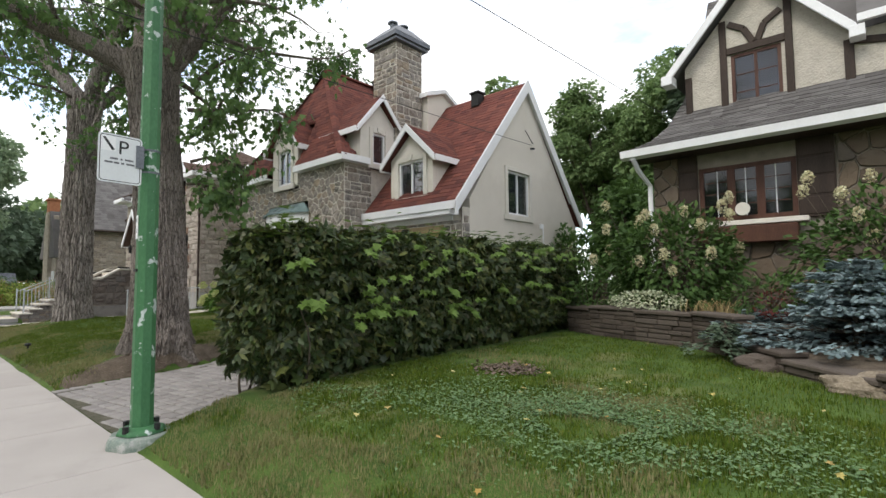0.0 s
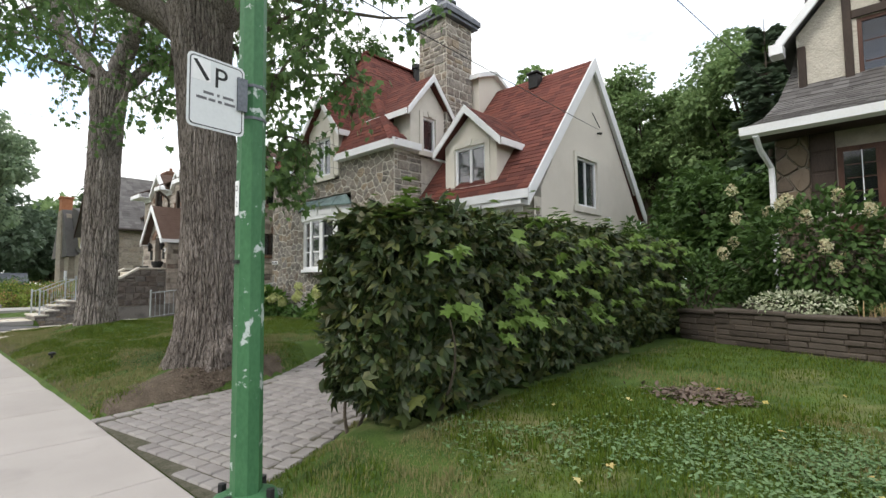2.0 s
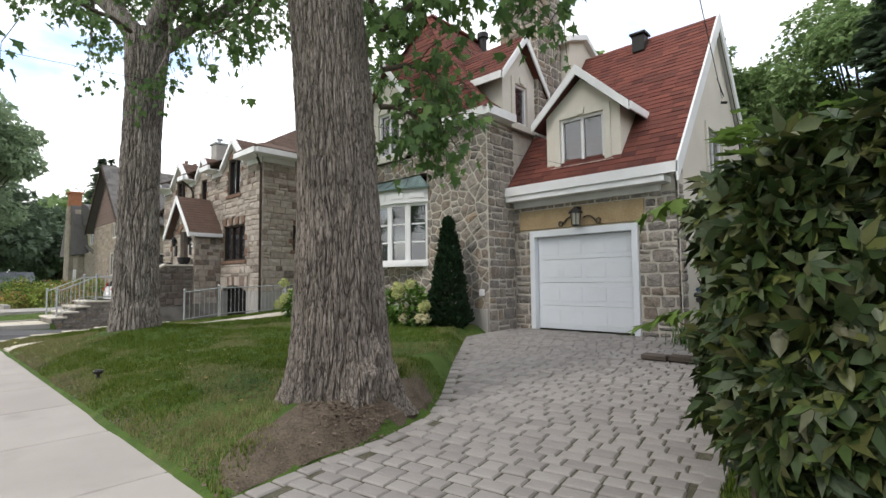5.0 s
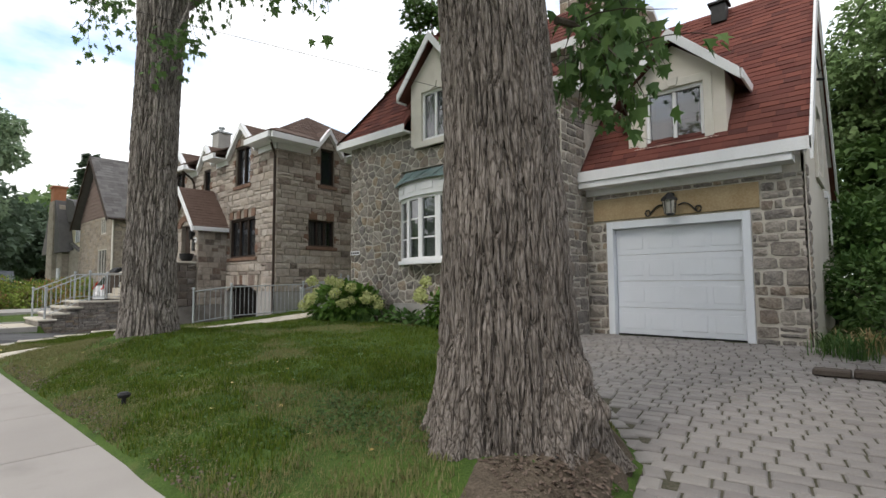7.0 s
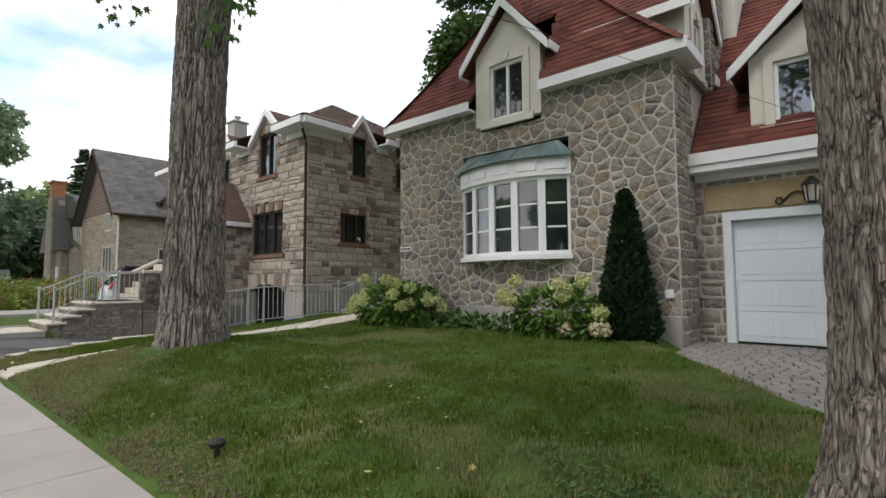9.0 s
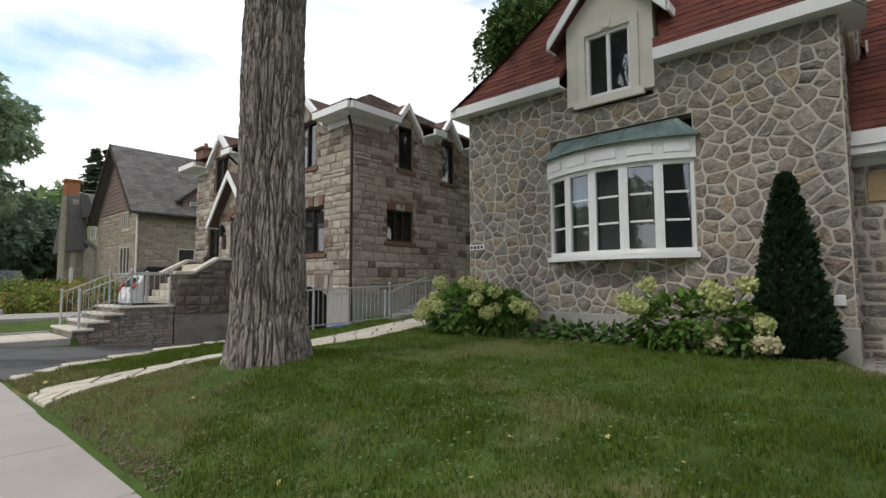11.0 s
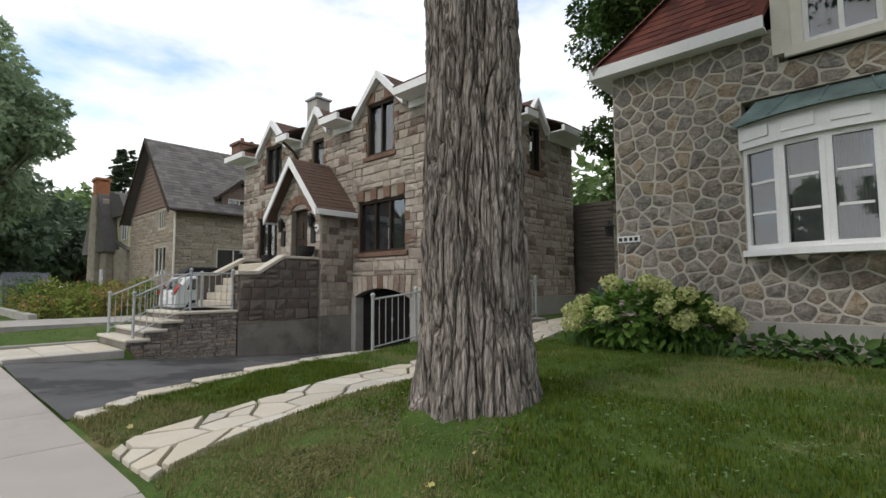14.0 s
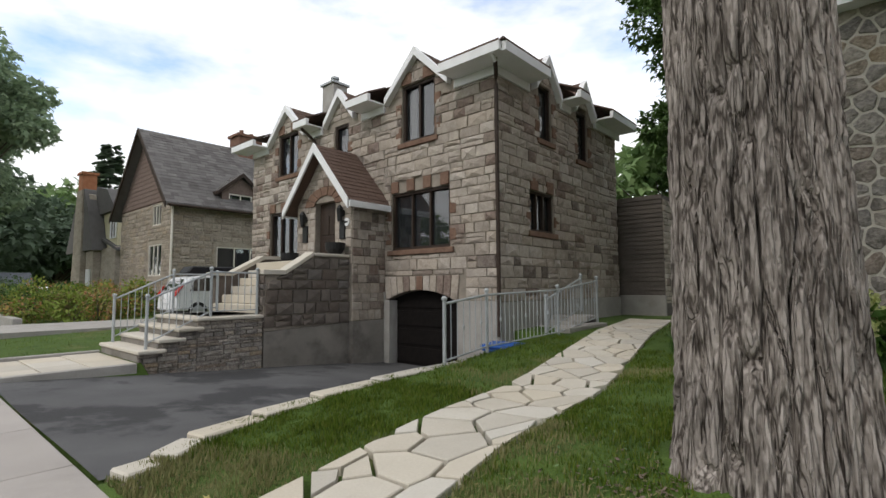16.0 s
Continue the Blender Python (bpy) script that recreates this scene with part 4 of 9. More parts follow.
# garage wing roof
GA0, GB0, GA1, GB1 = (-13.6, 9.24, 3.36), (-7.9, 9.24, 3.36), (-13.6, 12.65, 7.45), (-7.9, 12.65, 7.45)
roof_red += shingles((-11.55, 9.24, 3.36), GB0, (-11.55, 12.65, 7.45), GB1, RNG)
roof_red += shingles((-7.9, 16.0, 3.36), (-13.6, 16.0, 3.36), GB1, GA1, RNG, exposure=0.3, tab=0.6)
g2 = Build()
g2.prism([(-7.9, 9.24, 3.36), (-7.9, 12.65, 7.45), (-7.9, 12.65, 7.33), (-7.9, 9.30, 3.24)], (-3.7, 0, 0))
g2.prism([(-7.9, 16.0, 3.36), (-7.9, 12.65, 7.45), (-7.9, 12.65, 7.33), (-7.9, 15.94, 3.24)], (-5.7, 0, 0))
roof2 = g2.make("roof", M_RED_I)
up = Build()
up.prism([(-11.6, 10.6, 4.99), (-11.6, 12.65, 7.45), (-11.6, 12.65, 7.33), (-11.6, 10.6, 4.87)], (-2.4, 0, 0))
roof3 = up.make("roof", M_RED_I)
adopt(H1, roof1, cap1, roof2, roof3)
# white fascias, soffits and rakes
trim_parts = []


class Trim(Build):
    """Each box or prism becomes a part of its own."""

    def __init__(self, name, mat):
        self.name, self.mat = name, mat

    def add(self, verts, faces):
        trim_parts.append(Build().add(verts, faces).make(self.name, self.mat))
        return self


fa = Trim("fascia", M_WHITE)
fa.box((EX0, EY0 - 0.03, EZ - 0.17), (-15.62, EY0, EZ + 0.02)).box((-13.95, EY0 - 0.03, EZ - 0.17), (EX1, EY0, EZ + 0.02))
fa.box((EX1, EY0 - 0.03, EZ - 0.17), (EX1 + 0.03, 9.35, EZ + 0.02)).box((EX1, 10.3, EZ - 0.17), (EX1 + 0.03, 10.6, EZ + 0.02))
fa.box((EX0 - 0.03, EY0 - 0.03, EZ - 0.17), (EX0, EY1, EZ + 0.02))
so = Trim("soffit", M_WHITE)
so.box((EX0, EY0 + 0.001, EZ - 0.16), (-15.62, 8.597, EZ - 0.12)).box((-13.95, EY0 + 0.001, EZ - 0.16), (EX1 - 0.001, 8.597, EZ - 0.12))
so.box((-11.617, 8.6, EZ - 0.16), (EX1 - 0.001, 9.35, EZ - 0.12))
so.box((EX0, 8.6, EZ - 0.16), (-17.953, EY1, EZ - 0.12))
fa.box((-11.6, 9.20, 3.22), (-7.88, 9.237, 3.42)).box((-11.6, 9.24, 3.10), (-8.12, 9.60, 3.215))
fa.box((-11.6, 9.55, 2.98), (-8.3, 9.598, 3.098))
for s, y in ((1, 9.2), (-1, 16.04)):
    fa.prism([(-7.9, y, 3.06), (-7.9, y, 3.42), (-7.9, 12.65, 7.53), (-7.9, 12.65, 7.12)], (0.04, 0, 0))
    fa.prism([(-7.94, y + s * 0.05, 3.2), (-7.94, y + s * 0.05, 3.3), (-7.94, 12.65, 7.38), (-7.94, 12.65, 7.24)], (-0.06, 0, 0))
adopt(H1, *trim_parts)
# dormers
gable_dormer(H1, Face2((-17.95, 8.52, 0), (1, 0, 0)), 3.17, 0.78, 4.55, 6.05, 6.98, 1.6, (2.76, 4.62, 3.58, 5.78), M_TRIM, roof_red)
window(Face2((-17.95, 8.52, 0), (1, 0, 0)), 2.76, 4.62, 3.58, 5.78, H1, cols=2)
F_D2 = Face2((-11.55, 8.6, 0), (0, 1, 0))
gable_dormer(H1, F_D2, 1.25, 0.72, 4.9, 6.22, 7.08, 1.9, (1.0, 5.02, 1.5, 5.98), M_TRIM, roof_red)
window(F_D2, 1.0, 5.02, 1.5, 5.98, H1, cols=1)
F_D3 = Face2((-11.62, 9.62, 0), (1, 0, 0))
gable_dormer(H1, F_D3, 1.74, 0.84, 3.62, 4.92, 5.72, 1.9, (1.24, 3.78, 2.24, 4.80), M_STUCCO, roof_red, side=0.26)
window(F_D3, 1.24, 3.78, 2.24, 4.80, H1, cols=2)
# stub gable beside the chimney
F_D4 = Face2((-11.2, 11.2, 0.28), (0, 1, 0))
stub = wall_slab(F_D4, [(0.5, 5.0), (2.0, 6.5), (2.0, 7.35), (1.25, 7.60), (0.5, 7.35)], [], 1.2, "stub_wall", M_STUCCO, None)
sb = Build()
sb.prism([F_D4.at(0.32, 7.26, 0.15), F_D4.at(1.25, 7.60, 0.15), F_D4.at(1.25, 7.75, 0.15), F_D4.at(0.32, 7.42, 0.15)], F_D4.n * -1.6)
sb.prism([F_D4.at(2.35, 7.0, 0.15), F_D4.at(1.25, 7.60, 0.15), F_D4.at(1.25, 7.75, 0.15), F_D4.at(2.35, 7.15, 0.15)], F_D4.n * -1.6)
adopt(H1, stub, sb.make("stub_roof", M_WHITE, bevel=0.01))
# chimney
CH = thing("chimney", (-12.0, 11.05, 4.5), "", "")
adopt(H1, CH)
core = box("chimney_shaft", (-12.56, 10.49, 4.5), (-11.44, 11.66, 9.22), M_MORTAR)
cp = Build()
cp.box((-12.72, 10.33, 9.18), (-11.28, 11.82, 9.28)).box((-12.78, 10.27, 9.28), (-11.22, 11.88, 9.43))
a, b = 9.43, 9.90
cp.add([(-12.78, 10.27, a), (-11.22, 10.27, a), (-11.22, 11.88, a), (-12.78, 11.88, a), (-12.35, 10.75, b), (-11.65, 10.75, b), (-11.65, 11.4, b), (-12.35, 11.4, b)],
       [(0, 1, 5, 4), (1, 2, 6, 5), (2, 3, 7, 6), (3, 0, 4, 7), (4, 5, 6, 7)])
cap = cp.make("chimney_cap", M_LEAD, bevel=0.01)
pots = Build()
for x, y, h in ((-12.1, 10.95, 10.14), (-11.9, 11.25, 10.04)):
    pots.tube([(x, y, 9.78), (x, y, h)], 0.10, 12).tube([(x, y, h + 0.02), (x, y, h + 0.06), (x, y, h + 0.10)], [0.17, 0.17, 0.05], 12)
    for q in range(4):
        pots.tube([(x + 0.09 * math.cos(q * 1.57), y + 0.09 * math.sin(q * 1.57), h - 0.02), (x + 0.12 * math.cos(q * 1.57), y + 0.12 * math.sin(q * 1.57), h + 0.05)], 0.012, 5)
pot = pots.make("flue_pot", M_LEAD)
adopt(CH, core, cap, pot)
vent = Build().box((-9.75, 12.2, 7.0), (-9.45, 12.5, 7.42)).box((-9.80, 12.15, 7.42), (-9.40, 12.55, 7.48)).make("roof_vent", M_BLACKMETAL, bevel=0.01)
vent2 = Build().tube([(-14.55, 12.3, 8.5), (-14.55, 12.3, 9.15)], 0.12, 12).tube([(-14.55, 12.3, 9.1), (-14.55, 12.3, 9.25)], 0.18, 12).make("roof_vent", M_BLACKMETAL)
adopt(H1, vent, vent2)
window(F_GABLE, *gw, H1, cols=2, curtain=0.3, depth=0.08)
tg = Build()
for a, b, c, d in ((gw[0] - 0.13, gw[1], gw[0], gw[3] + 0.12), (gw[2], gw[1], gw[2] + 0.13, gw[3] + 0.12), (gw[0], gw[3], gw[2], gw[3] + 0.12), (gw[0] - 0.2, gw[1] - 0.16, gw[2] + 0.2, gw[1])):
    tg.prism([F_GABLE.at(a, b), F_GABLE.at(c, b), F_GABLE.at(c, d), F_GABLE.at(a, d)], F_GABLE.n * 0.05)
adopt(H1, tg.make("trim", M_TRIM, bevel=0.006))
# garage door
GD = thing("garage_door", (-9.98, 9.66, 0.24), "white sectional garage door with raised panels", "")
GD["label"] = "white sectional garage door with raised panels"
adopt(H1, GD)
fr = Build().box((-11.19, 9.56, 0.2), (-11.07, 9.8, 2.42)).box((-8.88, 9.56, 0.2), (-8.76, 9.8, 2.42)).box((-11.07, 9.56, 2.28), (-8.88, 9.8, 2.42)).make("door_frame", M_GARAGE, bevel=0.006)
lx0, lx1 = -11.065, -8.885
secs = []
for k in range(4):
    z0, z1 = 0.27 + k * 0.502, 0.27 + (k + 1) * 0.502 - 0.006
    s = Build().box((lx0, 9.72, z0), (lx1, 9.78, z1))
    for j in range(4):
        xa = lx0 + 0.05 + j * 0.535
        s.box((xa + 0.03, 9.712, z0 + 0.10), (xa + 0.46, 9.7195, z1 - 0.10))
    secs.append(s.make("door_section", M_GARAGE, bevel=0.004))
seal = box("door_seal", (lx0, 9.71, 0.245), (lx1, 9.78, 0.268), M_BLACKMETAL)
adopt(GD, fr, seal, *secs)
lint = box("lintel", (-11.45, 9.56, 2.45), (-8.62, 9.598, 2.88), M_TANSTONE, bevel=0.012)
adopt(H1, lint)
# stones of the four stone faces
st = stones(F_FRONT, front_out, holes, "field", random.Random(3), size=0.27, joint=0.03, depth=0.013, rough=0.018, jitter=0.82, tall=0.72)
lay(st, "stone", M_FIELD, M_FIELD_I, w_front, (-14.5, 8.6, 2.6), "stonework")
st = stones(F_SIDE, [(0, 0), (1.0, 0), (1.0, 4.85), (0, 4.85)], [], "rubble", random.Random(4), joint=0.03, depth=0.015, rough=0.018, heights=(0.15, 0.2, 0.25, 0.29), widths=(0.16, 0.44))
lay(st, "stone", M_FIELD, M_FIELD_I, w_side, (-11.6, 9, 3), "stonework")
st = stones(F_GAR, [(0, 0), (3.6, 0), (3.6, 2.98), (0, 2.98)], [door, (0.16, 2.44, 3.0, 2.89)], "rubble", random.Random(5), joint=0.03, depth=0.015, rough=0.018, heights=(0.13, 0.17, 0.21, 0.25), widths=(0.14, 0.42))
lay(st, "stone", M_FIELD, M_FIELD_I, w_gar, (-9, 9.6, 1), "stonework")
F_RET = Face2((-8.0, 9.6, 0), (0, 1, 0))
w_ret = wall_slab(F_RET, [(0, 0), (0.304, 0), (0.304, 3.3), (0, 3.3)], [], 0.05, "wall", M_MORTAR, None)
adopt(H1, w_ret)
st = stones(F_RET, [(0, 0), (0.30, 0), (0.30, 3.1), (0, 3.1)], [], "rubble", random.Random(6), joint=0.03, depth=0.015, rough=0.018, heights=(0.16, 0.23), widths=(0.14, 0.3))
lay(st, "stone", M_FIELD, M_FIELD_I, w_ret, (-8, 9.6, 2), "stonework")
for f2, ln in ((Face2((-12.56, 10.49, 4.5), (1, 0, 0)), 1.12), (Face2((-11.44, 10.49, 4.5), (0, 1, 0)), 1.17)):
    st = stones(f2, [(0, 0), (ln, 0), (ln, 4.68), (0, 4.68)], [], "rubble", random.Random(8), joint=0.03, depth=0.015, rough=0.018, heights=(0.16, 0.22, 0.27), widths=(0.18, 0.42))
    lay(st, "stone", M_FIELD, M_FIELD_I, core, (-11.5, 10.5, 7), "stonework")
for ob in core.children:
    ob.matrix_parent_inverse = Matrix.Identity(4)
lay(roof_red, "shingle", M_RED, M_RED_I, roof2, (-9.9, 10.4, 4.6), "shingling")

# bow window
BW = thing("bow_window", (-14.74, 8.6, 1.72), "", "")
adopt(H1, BW)
BW["label"] = "white five-light bow window with green copper roof"
bx0, bx1, bul = -16.03, -13.45, 0.40
mid, hw = (bx0 + bx1) / 2, (bx1 - bx0) / 2
rad = (hw * hw + bul * bul) / (2 * bul)
half_a = math.asin(hw / rad)
arc = lambda t, r=0.0: (mid + (rad + r) * math.sin(half_a * t), 8.6 - bul + rad - (rad + r) * math.cos(half_a * t))
kids = []
for nm, z0, z1, r, m in (("sill", 1.70, 1.79, 0.05, M_WHITE), ("header", 3.27, 3.62, 0.03, M_WHITE)):
    bb = Build()
    for k in range(20):
        t0, t1 = -1 + k / 10, -1 + (k + 1) / 10
        bb.prism([(*arc(t0, r), z0), (*arc(t1, r), z0), (*arc(t1, -0.12), z0), (*arc(t0, -0.12), z0)], (0, 0, z1 - z0))
    kids.append(bb.make(nm, m, weld=True))
pn = Build()
for k in range(5):
    t0, t1 = -1 + 0.4 * k + 0.06, -1 + 0.4 * (k + 1) - 0.06
    pn.prism([(*arc(t0, 0.034), 3.37), (*arc(t1, 0.034), 3.37), (*arc(t1, 0.034), 3.55), (*arc(t0, 0.034), 3.55)], Vector((*arc((t0 + t1) / 2, 1), 0)) * 0 + Vector((math.sin(half_a * (t0 + t1) / 2), -math.cos(half_a * (t0 + t1) / 2), 0)) * 0.018)
kids.append(pn.make("header_panel", M_WHITE, bevel=0.005))
rf = Build()
for k in range(20):
    t0, t1 = -1 + k / 10, -1 + (k + 1) / 10
    a, b = (*arc(t0, 0.14), 3.63), (*arc(t1, 0.14), 3.63)
    c, d = (mid + (arc(t1)[0] - mid) * 0.82, 8.57, 3.95), (mid + (arc(t0)[0] - mid) * 0.82, 8.57, 3.95)
    rf.add([a, b, c, d], [(0, 1, 2, 3)])
    rf.add([a, b, (b[0], b[1], 3.60), (a[0], a[1], 3.60)], [(0, 1, 2, 3)])
    if k % 4 == 0 and k:
        rf.tube([(a[0], a[1], a[2] + 0.01), (d[0], d[1], d[2] + 0.01)], 0.014, 6)
rf.add([(*arc(-1, 0.14), 3.63), (mid - hw * 0.82, 8.57, 3.95), (bx0 - 0.1, 8.575, 3.63)], [(0, 1, 2)]).add([(*arc(1, 0.14), 3.63), (mid + hw * 0.82, 8.57, 3.95), (bx1 + 0.1, 8.575, 3.63)], [(0, 1, 2)])
kids.append(rf.make("copper_roof", M_COPPER))
adopt(BW, *kids)
for k in range(5):
    t0, t1 = -1 + 0.4 * k, -1 + 0.4 * (k + 1)
    p, q = Vector((*arc(t0), 0)), Vector((*arc(t1), 0))
    f2 = Face2(p, q - p)
    ln = (q - p).length
    window(f2, 0.004, 1.79, ln - 0.004, 3.27, H1, cols=1, rows=3, frame=0.07, depth=0.09, curtain=1.0 if 0 < k < 4 else 0, room=False)
# dark back sheet and floor, coloured as the shade inside the bow
rm = Build().box((bx0 - 0.3, 9.6, 1.5), (bx1 + 0.3, 9.65, 4.0)).box((bx0 - 0.3, 8.95, 1.5), (bx1 + 0.3, 9.6, 1.55)).make("room", M_ROOM_SHADE)
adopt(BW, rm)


# ---- the neighbouring two-storey ashlar house ----
H2 = thing("ashlar_house", (-27, 8.8, 0), "two-storey brown and grey cut-stone house with white eaves", "house")
F2 = Face2((-32.6, 8.8, 0), (1, 0, 0))
F2S = Face2((-22.25, 8.8, 0), (0, 1, 0))
FW = 10.35
gar = (6.93, -0.75, 9.26, 1.26)
h_front = [gar, (7.11, 2.23, 9.04, 3.66), (7.48, 4.89, 8.59, 6.1), (4.68, 4.95, 5.32, 5.95), (1.65, 4.92, 2.78, 6.1), (1.2, 2.18, 2.85, 3.76), (5.4, 1.95, 6.3, 3.5)]
out2 = [(0, -0.75), (FW, -0.75), (FW, 6.1), (0, 6.1)]
w2f = wall_slab(F2, out2, h_front, 0.3, "wall", M_MORTAR2, None)
h_side = [(1.27, 2.59, 2.36, 3.54), (1.75, 4.84, 2.35, 6.1), (3.76, 4.72, 4.38, 6.1)]
out2s = [(0.303, -0.75), (6.3, -0.75), (6.3, 6.1), (0.303, 6.1)]
w2s = wall_slab(F2S, out2s, h_side, 0.3, "wall", M_MORTAR2, None)
w2b = box("wall", (-32.6, 15.1, -0.7), (-22.56, 15.4, 6.1), M_MORTAR2)
w2l = box("wall", (-32.6, 9.1, -0.7), (-32.3, 15.1, 6.1), M_MORTAR2)
M_SIDING = surf("brown_grey_siding", (0.075, 0.064, 0.055), (0.13, 0.112, 0.098), scale=4, fine=60, rough=0.8, bump=0.2, stretch=(0.3, 0.3, 1))
wing = box("rear_wing", (-27, 15.41, -0.2), (-21.0, 22, 4.0), M_SIDING)
adopt(H2, w2f, w2s, w2b, w2l, wing)
for k in range(22):
    adopt(H2, Build().prism([(-22.3, 15.406, 1.05 + 0.135 * k), (-22.3, 15.36, 1.05 + 0.135 * k), (-22.3, 15.385, 1.18 + 0.135 * k), (-22.3, 15.406, 1.18 + 0.135 * k)], (1.3, 0, 0)).make("siding_board", M_SIDING))
adopt(H2, box("foundation", (-22.3, 15.3, -0.2), (-20.97, 15.40, 1.04), M_CONCRETE, bevel=0.01))
pieces2, pieces2s = [], []


def quoined(face, x0, z0, x1, z1, sill=True, head=3):
    """Brown stones round an opening: sill, head blocks and jamb blocks."""
    def stone(name, a, b, c, d, proud):
        q = Build().prism([face.at(a, b), face.at(c, b), face.at(c, d), face.at(a, d)], face.n * proud).make(name, M_BROWNSTONE, bevel=0.012)
        adopt(H2, q)
    if sill:
        stone("sill", x0 - 0.12, z0 - 0.13, x1 + 0.12, z0 - 0.004, 0.07)
    w = (x1 - x0) / max(1, head * 2 - 1)
    for k in range(head):
        a = x0 + 2 * k * w
        stone("head_stone", a, z1 + 0.006, a + w * 0.95, z1 + 0.30, 0.045)
    for zz in (z0 + 0.15, z0 + 0.75):
        for a, c in ((x0 - 0.20, x0 - 0.008), (x1 + 0.008, x1 + 0.20)):
            if zz + 0.3 < z1:
                stone("jamb_stone", a, zz, c, zz + 0.27, 0.042)


F2W = [(7.11, 2.23, 9.04, 3.66, 3, 4), (7.48, 4.89, 8.59, 6.36, 2, 2), (4.68, 4.95, 5.32, 5.95, 1, 0), (1.65, 4.92, 2.78, 6.3, 2, 2), (1.2, 2.18, 2.85, 3.76, 3, 3)]
gables = ((8.04, 1.0), (5.0, 0.62), (2.21, 1.0))
for x0, z0, x1, z1, c, hd in F2W:
    window(F2, x0, z0, x1, z1, H2, mat=M_DARKWOOD, cols=c, depth=0.16, curtain=0.35 if c == 2 else 0.0, frame=0.07)
    quoined(F2, x0, z0, x1, z1, head=hd)
for x0, z0, x1, z1 in ((1.27, 2.59, 2.36, 3.54), (1.75, 4.84, 2.35, 6.2), (3.76, 4.72, 4.38, 6.1)):
    window(F2S, x0, z0, x1, z1, H2, mat=M_DARKWOOD, cols=3 if z0 < 3 else 1, depth=0.16)
    quoined(F2S, x0, z0, x1, z1, head=2 if z0 < 3 else 0)
brown_roof = []
rng = random.Random(21)
for face, gl in ((F2, gables), (F2S, ((2.05, 0.55), (4.07, 0.55)))):
    for cx, hf in gl:
        pk = 7.08 if hf > 0.8 else 6.85
        wx = [w for w in F2W if abs((w[0] + w[2]) / 2 - cx) < 0.3 and w[3] > 5] if face is F2 else []
        hole = [(wx[0][0], 6.0, wx[0][2], wx[0][3])] if wx and wx[0][3] > 6.1 else []
        if face is F2S:
            hole = [(cx - 0.3, 6.0, cx + 0.3, 6.2)]
        o = [(cx - hf, 6.101), (cx + hf, 6.101), (cx, pk)]
        adopt(H2, wall_slab(face, o, hole, 0.3, "gable_wall", M_MORTAR2, None))
        (pieces2 if face is F2 else pieces2s).extend(stones(face, o, hole, "ashlar", rng, joint=0.012, depth=0.02, heights=(0.17, 0.22), widths=(0.2, 0.45)))
        rb, bb = Build(), Build()
        for s in (-1, 1):
            ex, ez = cx + s * (hf + 0.07), 6.101 - (pk - 6.101) / hf * 0.07
            th, ov = 0.09, 0.17
            rb.prism([face.at(ex, ez, 0.004), face.at(cx, pk, 0.004), face.at(cx, pk + th, 0.004), face.at(ex, ez + th, 0.004)], face.n * -2.0)
            bb.prism([face.at(ex, ez - 0.07, 0.006), face.at(cx, pk - 0.11, 0.006), face.at(cx, pk + th + 0.03, 0.006), face.at(ex, ez + th + 0.03, 0.006)], face.n * ov)
            brown_roof += shingles(face.at(ex, ez + th, ov), face.at(ex, ez + th, -1.6), face.at(cx, pk + th, ov), face.at(cx, pk + th, -1.6), rng)
        adopt(H2, rb.make("gable_roof", M_BROWNSH), bb.make("bargeboard", M_WHITE, bevel=0.006))
# eaves between the gables: gutter, soffit, frieze
for a, b in ((9.22, FW + 0.5), (5.92, 6.84), (3.4, 4.1), (-0.5, 1.02)):
    e = Build()
    e.prism([F2.at(a, 6.03, 0.002), F2.at(b, 6.03, 0.002), F2.at(b, 6.08, 0.002), F2.at(a, 6.08, 0.002)], F2.n * 0.5)
    e.prism([F2.at(a, 6.02, 0.503), F2.at(b, 6.02, 0.503), F2.at(b, 6.22, 0.503), F2.at(a, 6.22, 0.503)], F2.n * 0.10)
    e.prism([F2.at(max(a, 0), 5.84, 0.002), F2.at(min(b, FW), 5.84, 0.002), F2.at(min(b, FW), 6.028, 0.002), F2.at(max(a, 0), 6.028, 0.002)], F2.n * 0.06)
    adopt(H2, e.make("eave", M_WHITE, bevel=0.006), Build().prism([F2.at(a, 6.223, 0.60), F2.at(b, 6.223, 0.60), F2.at(min(b, FW), 6.52, -0.02), F2.at(max(a, 0), 6.52, -0.02)], (0, 0, 0.04)).make("eave_roof", M_BROWNSH))
for a, b in ((0.0, 1.3), (2.8, 3.35), (4.8, 6.6)):
    e = Build()
    e.prism([F2S.at(a, 6.03, 0.002), F2S.at(b, 6.03, 0.002), F2S.at(b, 6.08, 0.002), F2S.at(a, 6.08, 0.002)], F2S.n * 0.5)
    e.prism([F2S.at(a - (0.5 if a == 0 else 0), 6.02, 0.503), F2S.at(b, 6.02, 0.503), F2S.at(b, 6.22, 0.503), F2S.at(a - (0.5 if a == 0 else 0), 6.22, 0.503)], F2S.n * 0.10)
    e.prism([F2S.at(a + 0.01, 5.84, 0.002), F2S.at(b, 5.84, 0.002), F2S.at(b, 6.028, 0.002), F2S.at(a + 0.01, 6.028, 0.002)], F2S.n * 0.06)
    adopt(H2, e.make("eave", M_WHITE, bevel=0.006), Build().prism([F2S.at(a - (0.6 if a == 0 else 0), 6.223, 0.60), F2S.at(b, 6.223, 0.60), F2S.at(b, 6.52, -0.02), F2S.at(a, 6.52, -0.02)], (0, 0, 0.04)).make("eave_roof", M_BROWNSH))
rf2 = Build()
